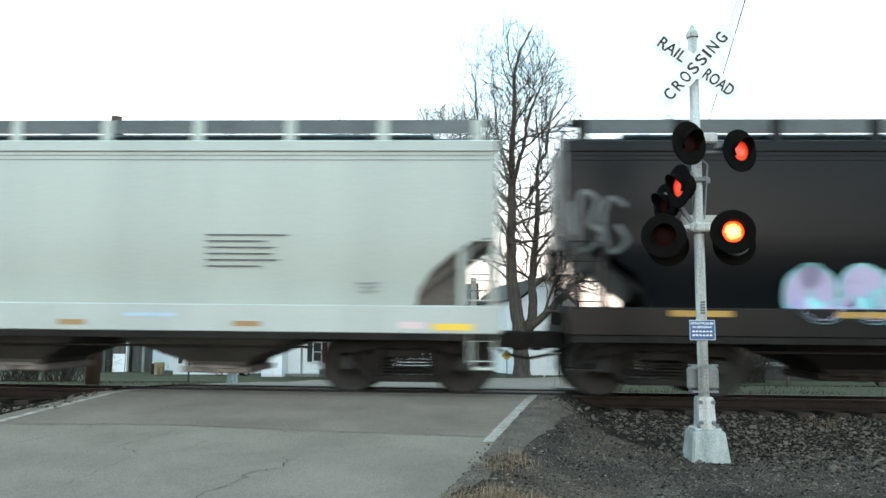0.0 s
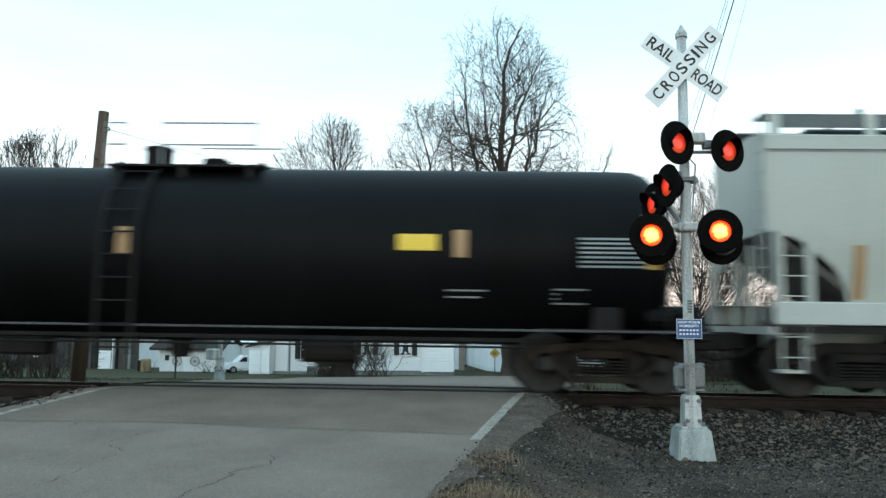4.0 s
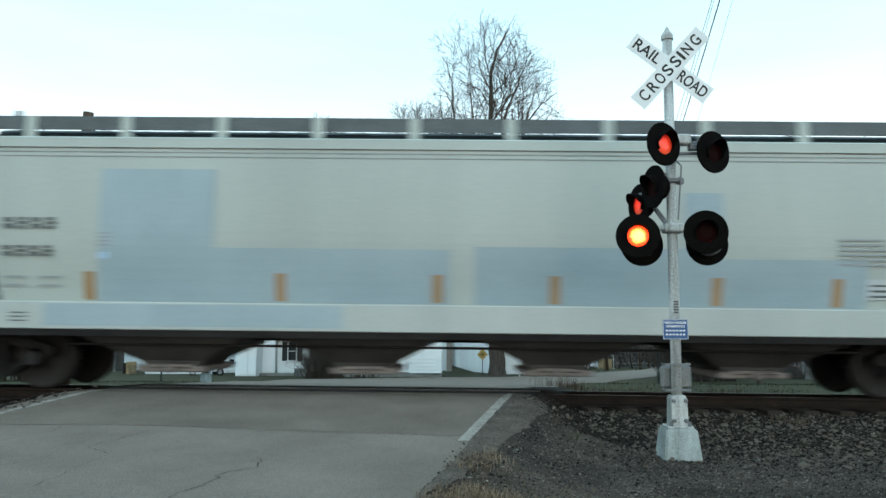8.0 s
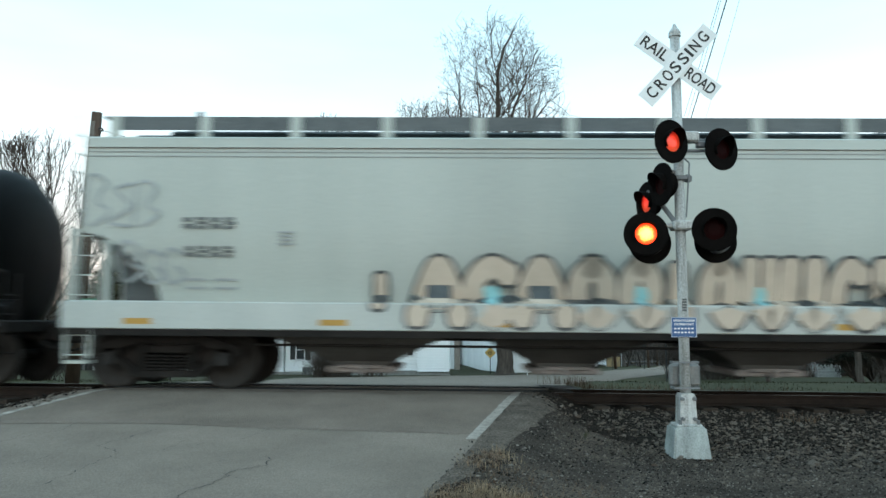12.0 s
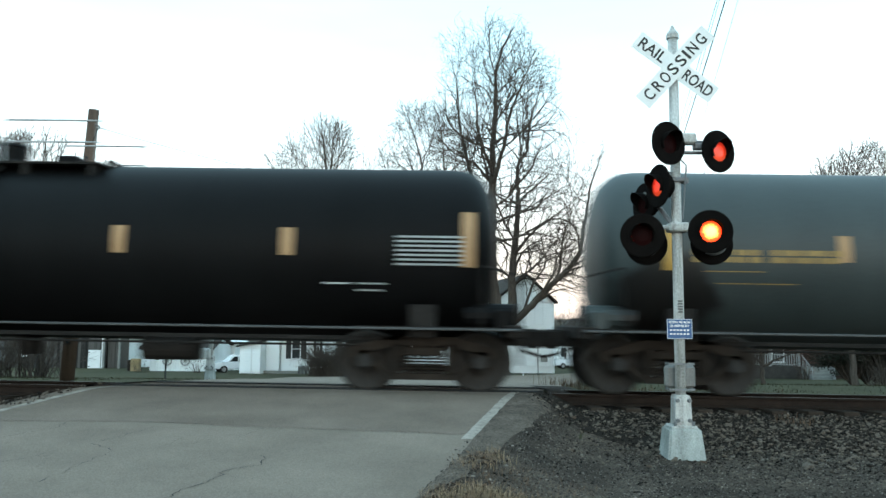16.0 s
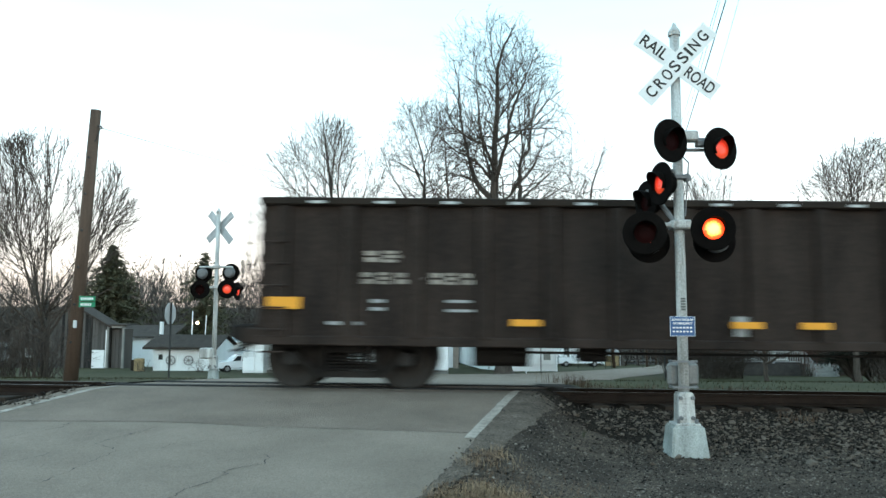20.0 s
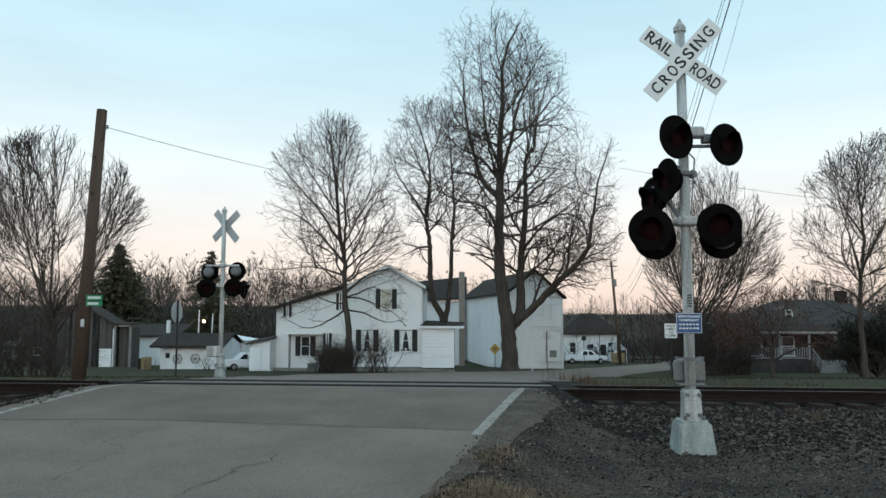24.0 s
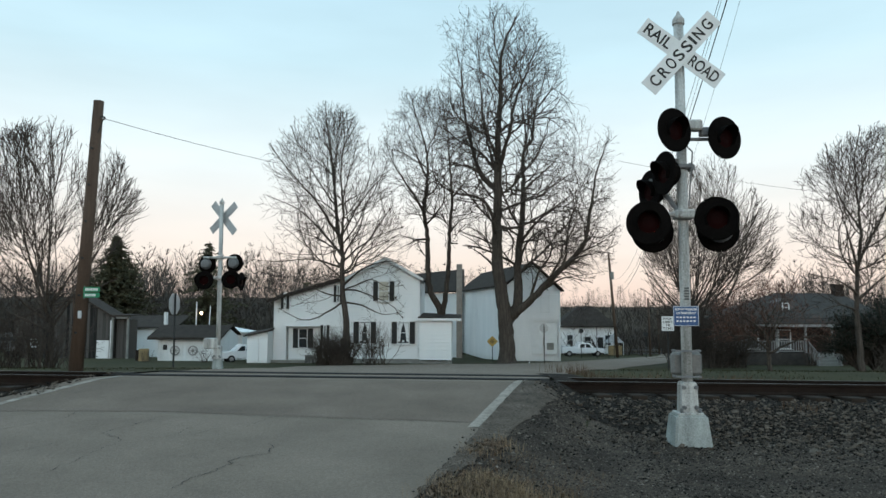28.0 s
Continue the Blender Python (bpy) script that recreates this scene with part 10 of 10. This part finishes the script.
def ballast_stones():
    rnd = random.Random(5)
    base = []
    for me in STONES:
        v = np.array([tuple(p.co) for p in me.vertices])
        f = np.array([tuple(p.vertices) for p in me.polygons])
        base.append((v, f))
    V, F, k = [], [], 0
    single = []
    n = 0
    while n < 18500:
        x = rnd.uniform(.8, 11.5) if rnd.random() < .9 else rnd.uniform(-11, -5.6)
        y = rnd.triangular(8.2, 11.95, 10.5)
        if rnd.random() < .06:
            # strays on the verge
            y = rnd.triangular(7.4, 9.8, 9.4)
            x = road_right(y) + rnd.uniform(.9, 6.0)
        elif x > 0:
            edge = road_right(y) + ramp(y, (8.2, 10, 11.3), (2.9, 1.5, .55))
            if x < edge + rnd.gauss(0, .35):
                continue
        elif y < 9.8:
            continue
        n += 1
        s = rnd.uniform(.007, .019) if rnd.random() < .96 else rnd.uniform(.026, .036)
        z = ground_z(x, y) + ramp(y, (9.0, 9.7), (.02, .034)) + s * .35
        e = Euler((rnd.uniform(-.6, .6), rnd.uniform(-.6, .6), rnd.uniform(0, 6.28)))
        kx = rnd.uniform(1.0, 2.0)
        if s > .026 and len(single) < 280 and 1.5 < x < 6.5:
            single.append((x, y, z, e, s, kx))
            continue
        v, f = base[rnd.randrange(8)]
        r = np.array(e.to_matrix())
        V.append((v * (s * kx, s, s)) @ r.T + (x, y, z))
        F.append(f + k)
        k += len(v)
    me = quick_mesh("loose_stones", np.concatenate(V), np.concatenate(F))
    b = part_me("loose_stones", me, "stone", bed_r, "crushed grey ballast stones")
    tagged(b, kind="stuff")
    for x, y, z, e, s, kx in single:
        o = part_me("stone", STONES[rnd.randrange(8)], None, bed_r)
        o.matrix_world = Matrix.LocRotScale((x, y, z), e, (s * kx, s, s))
    # grit on the verge
    chips = []
    for i in range(6):
        v = np.array(((1, 0, 0), (0, 1, 0), (-1, 0, 0), (0, -1, 0), (.2, .1, 1), (0, 0, -1.0))) * np.array([[rnd.uniform(.6, 1.2)] for _ in range(6)])
        chips.append((v, np.array(((0, 1, 4), (1, 2, 4), (2, 3, 4), (3, 0, 4), (1, 0, 5), (2, 1, 5), (3, 2, 5), (0, 3, 5)))))
    V, F, k = [], [], 0
    for i in range(27000):
        x, y = rnd.uniform(-.6, 7), rnd.uniform(4.6, 10.6)
        if x < road_right(y) + .06 + (0 if y < 8.2 else .45) + rnd.gauss(0, .07):
            continue
        s = rnd.uniform(.004, .011) if rnd.random() < .95 else rnd.uniform(.012, .022)
        v, f = chips[rnd.randrange(6)]
        a = rnd.uniform(0, 6.28)
        turn = np.array(((math.cos(a), math.sin(a), 0), (-math.sin(a), math.cos(a), 0), (0, 0, 1)))
        V.append((v * (s * 1.4, s, s * .8)) @ turn + (x, y, ground_z(x, y) + .022))
        F.append(f + k)
        k += len(v)
    g = part_me("grit", quick_mesh("grit", np.concatenate(V), np.concatenate(F)), "grit", verge, "scattered small gravel")
    tagged(g, kind="stuff")
    for x, y, s in ((1.85, 6.35, .07), (1.15, 6.75, .035), (3.9, 8.55, .09), (2.5, 5.9, .05), (3.25, 5.95, .045)):
        o = part_me("stone", STONES[int(x * 10) % 8], None, verge, "loose pale stone")
        o.matrix_world = Matrix.LocRotScale((x, y, ground_z(x, y) + .02 + s * .2), Euler((.1, .2, x)), (s * 1.5, s, s * .5))


ballast_stones()


def blades(name, spots, mat, label, hmin, hmax, width, lean, parent=None, seed=1):
    """Tufts of thin bent blades."""
    rnd = random.Random(seed)
    V, F, k = [], [], 0
    for x, y, count, r in spots:
        for i in range(count):
            px_, py_ = x + rnd.gauss(0, r), y + rnd.gauss(0, r)
            z = ground_z(px_, py_)
            h = rnd.uniform(hmin, hmax)
            a = rnd.uniform(0, 6.283)
            l = rnd.uniform(0, lean) * h
            wx, wy = math.cos(a + 1.57) * width, math.sin(a + 1.57) * width
            bx, by = math.cos(a) * l, math.sin(a) * l
            V += [(px_ - wx, py_ - wy, z), (px_ + wx, py_ + wy, z), (px_ + bx * .35 + wx * .7, py_ + by * .35 + wy * .7, z + h * .6),
                  (px_ + bx * .35 - wx * .7, py_ + by * .35 - wy * .7, z + h * .6), (px_ + bx, py_ + by, z + h), (px_ + bx, py_ + by, z + h + .001)]
            F += [(k, k + 1, k + 2, k + 3), (k + 3, k + 2, k + 5, k + 4)]
            k += 6
    ob = part_me(name, quick_mesh(name, np.array(V), np.array(F)), mat, parent)
    return tagged(ob, label, "grass", kind="stuff")


rg = random.Random(77)
spots = [(rg.gauss(.3, .28), rg.uniform(4.6, 6.2), 30, .08) for _ in range(150)] + [(.28, 7.5, 90, .09), (.42, 7.3, 60, .1), (.15, 7.1, 60, .1)]
spots = [(max(s[0], road_right(s[1]) + .12 + abs(rg.gauss(0, .3))), *s[1:]) for s in spots]
blades("dry_grass", spots, "straw", "tan dry grass tuft at the road edge", .04, .15, .002, .9, None, 3)
spots = [(rg.uniform(-.2, 1.3), rg.uniform(4.7, 7.2), 20, .1) for _ in range(130)]
spots = [(max(s[0], road_right(s[1]) + .2 + abs(rg.gauss(0, .4))), *s[1:]) for s in spots]
blades("dead_weeds", spots, "weed", "brown dead weeds on the gravel verge", .02, .08, .003, 1.6, None, 4)
spots = [(rg.uniform(2.2, 6.5), rg.uniform(14.6, 17.5), 22, .22) for _ in range(60)]
blades("dead_weeds", spots, "weed", "brown dead weeds beyond the track", .08, .32, .006, .8, None, 5)
spots = [(rg.uniform(-16, -6.2), rg.uniform(14.6, 19), 14, .3) for _ in range(50)] + [(4.7, 10.9, 40, .12), (4.9, 10.8, 30, .1)]
blades("dead_weeds", spots, "weed", "brown dead weeds beside the track", .05, .16, .006, .8, None, 6)
spots = [(rg.uniform(-30, 30), rg.uniform(15.5, 40), 26, .5) for _ in range(420)]
spots = [s for s in spots if road_gap(s[0], s[1]) > .6]
blades("lawn_grass", spots, "grass", "short green lawn grass", .03, .09, .008, .7, None, 7)

# fallen leaves caught in the weeds
M["leaf"] = surf("dead_leaf", (0.026, 0.018, 0.013), (0.15, 0.108, 0.078), 0.85, 0, 4, 30, 0.2, island=0.7)
V, F = [], []
for i in range(1600):
    y = rg.uniform(4.6, 6.4) if i % 9 else rg.gauss(7.35, .12)
    x = road_right(y) + .12 + abs(rg.gauss(0, .42)) if i % 9 else road_right(y) + .3 + rg.gauss(0, .12)
    a, w, l = rg.uniform(0, 6.283), rg.uniform(.006, .016), rg.uniform(.012, .03)
    c, n = math.cos(a), math.sin(a)
    z = ground_z(x, y) + .03 + rg.random() * .03
    t1, t2 = rg.uniform(-.015, .02), rg.uniform(-.01, .025)
    k = len(V)
    V += [(x - c * l, y - n * l, z), (x - n * w, y + c * w, z + t1), (x + c * l, y + n * l, z + t2), (x + n * w, y - c * w, z + t1 * .4)]
    F += [(k, k + 1, k + 2), (k, k + 2, k + 3)]
me = bpy.data.meshes.new("leaf_litter")
me.from_pydata(V, [], F)
tagged(part_me("leaf_litter", me, "leaf"), "brown dead leaves caught in weeds at the road edge", "leaf litter", kind="stuff")

# ties in the ballast near the crossing
tie_bm = bm_()
box(tie_bm, (0, 0, 0), (.23, 2.6, .16), .012)
tie_me = bpy.data.meshes.new("tie")
tie_bm.to_mesh(tie_me)
tie_bm.free()
tie_me.materials.append(M["tie"])
for i in range(74):
    x = -20 + i * .54
    if road_left(12.7) - .4 < x < road_right(12.7) + .5:
        continue
    o = part_me("tie", tie_me, None, track)
    o.matrix_world = pose(x, TRACK, -.285 + tilt(x), -2.58, REAL_FALL, rg.uniform(-1, 1))


# ---- motion of the train and the flashing lamps ----
PERIOD, FIRST_L, FIRST_R, LAST = 1.4445, 0.22, 1.10, 22.75


def lamp_rows(base, side):
    """Rows for a lamp unit that swings its lit face out and back, a moment late as the glow dies."""
    swaps = [(-0.35, 0)] if side == "L" else [(-0.35, 1)]
    on = side == "R"
    for k in range(16):
        swaps.append((FIRST_L + k * PERIOD, 1 if side == "L" else 0))
        swaps.append((FIRST_R + k * PERIOD, 0 if side == "L" else 1))
    swaps = [s for s in swaps if s[0] < LAST]
    if swaps[-1][1]:
        swaps.append((LAST, 0))
    rows, turn = [(0.0, 0.0 if on else 180.0)], 0.0 if on else 180.0
    for t, lit in swaps[1:]:
        goal = turn + 180.0
        lead = -0.0333 if not lit else 0.1
        for i in range(4):
            rows.append(((round((t - lead) * FPS) + i) / FPS, turn + 60.0 * i))
        turn = goal
    rows.append((28.0, turn))
    out, seen = [], -1
    for t, a in rows:
        if t <= seen:
            continue
        seen = t
        out.append((t, base @ pose(0, 0, 0, 0, a, 0)))
    return out


def motions():
    for i, car in enumerate(cars):
        mid = (JOINTS[i] + JOINTS[i + 1]) / 2
        rows = []
        for k in range(15):
            t = k * 2.0
            x = mid + run(t)
            rows.append((t, pose(x, TRACK, -GRADE * x, 0, REAL_FALL, 0)))
        walk(car, rows)
    for w, dx, car in wheelsets:
        i = cars.index(car)
        mid = (JOINTS[i] + JOINTS[i + 1]) / 2
        pass_t = -mid / 10.75
        t0, t1 = max(0.0, pass_t - 2.0), min(27.9, pass_t + 2.0)
        k0, k1 = int(t0 * 15), int(t1 * 15) + 1
        rows = [] if k0 == 0 else [(0.0, pose(dx, 0, WHEEL_R))]
        for k in range(k0, max(k1, k0 + 1)):
            a = math.degrees((run(k / 15) - run(k0 / 15)) / (WHEEL_R + 0.004))
            rows.append((k / 15, pose(dx, 0, WHEEL_R, 0, a, 0)))
        rows.append((28.0, rows[-1][1]))
        walk(w, rows)
    for unit, base, side in flash:
        walk(unit, lamp_rows(base, side))


motions()
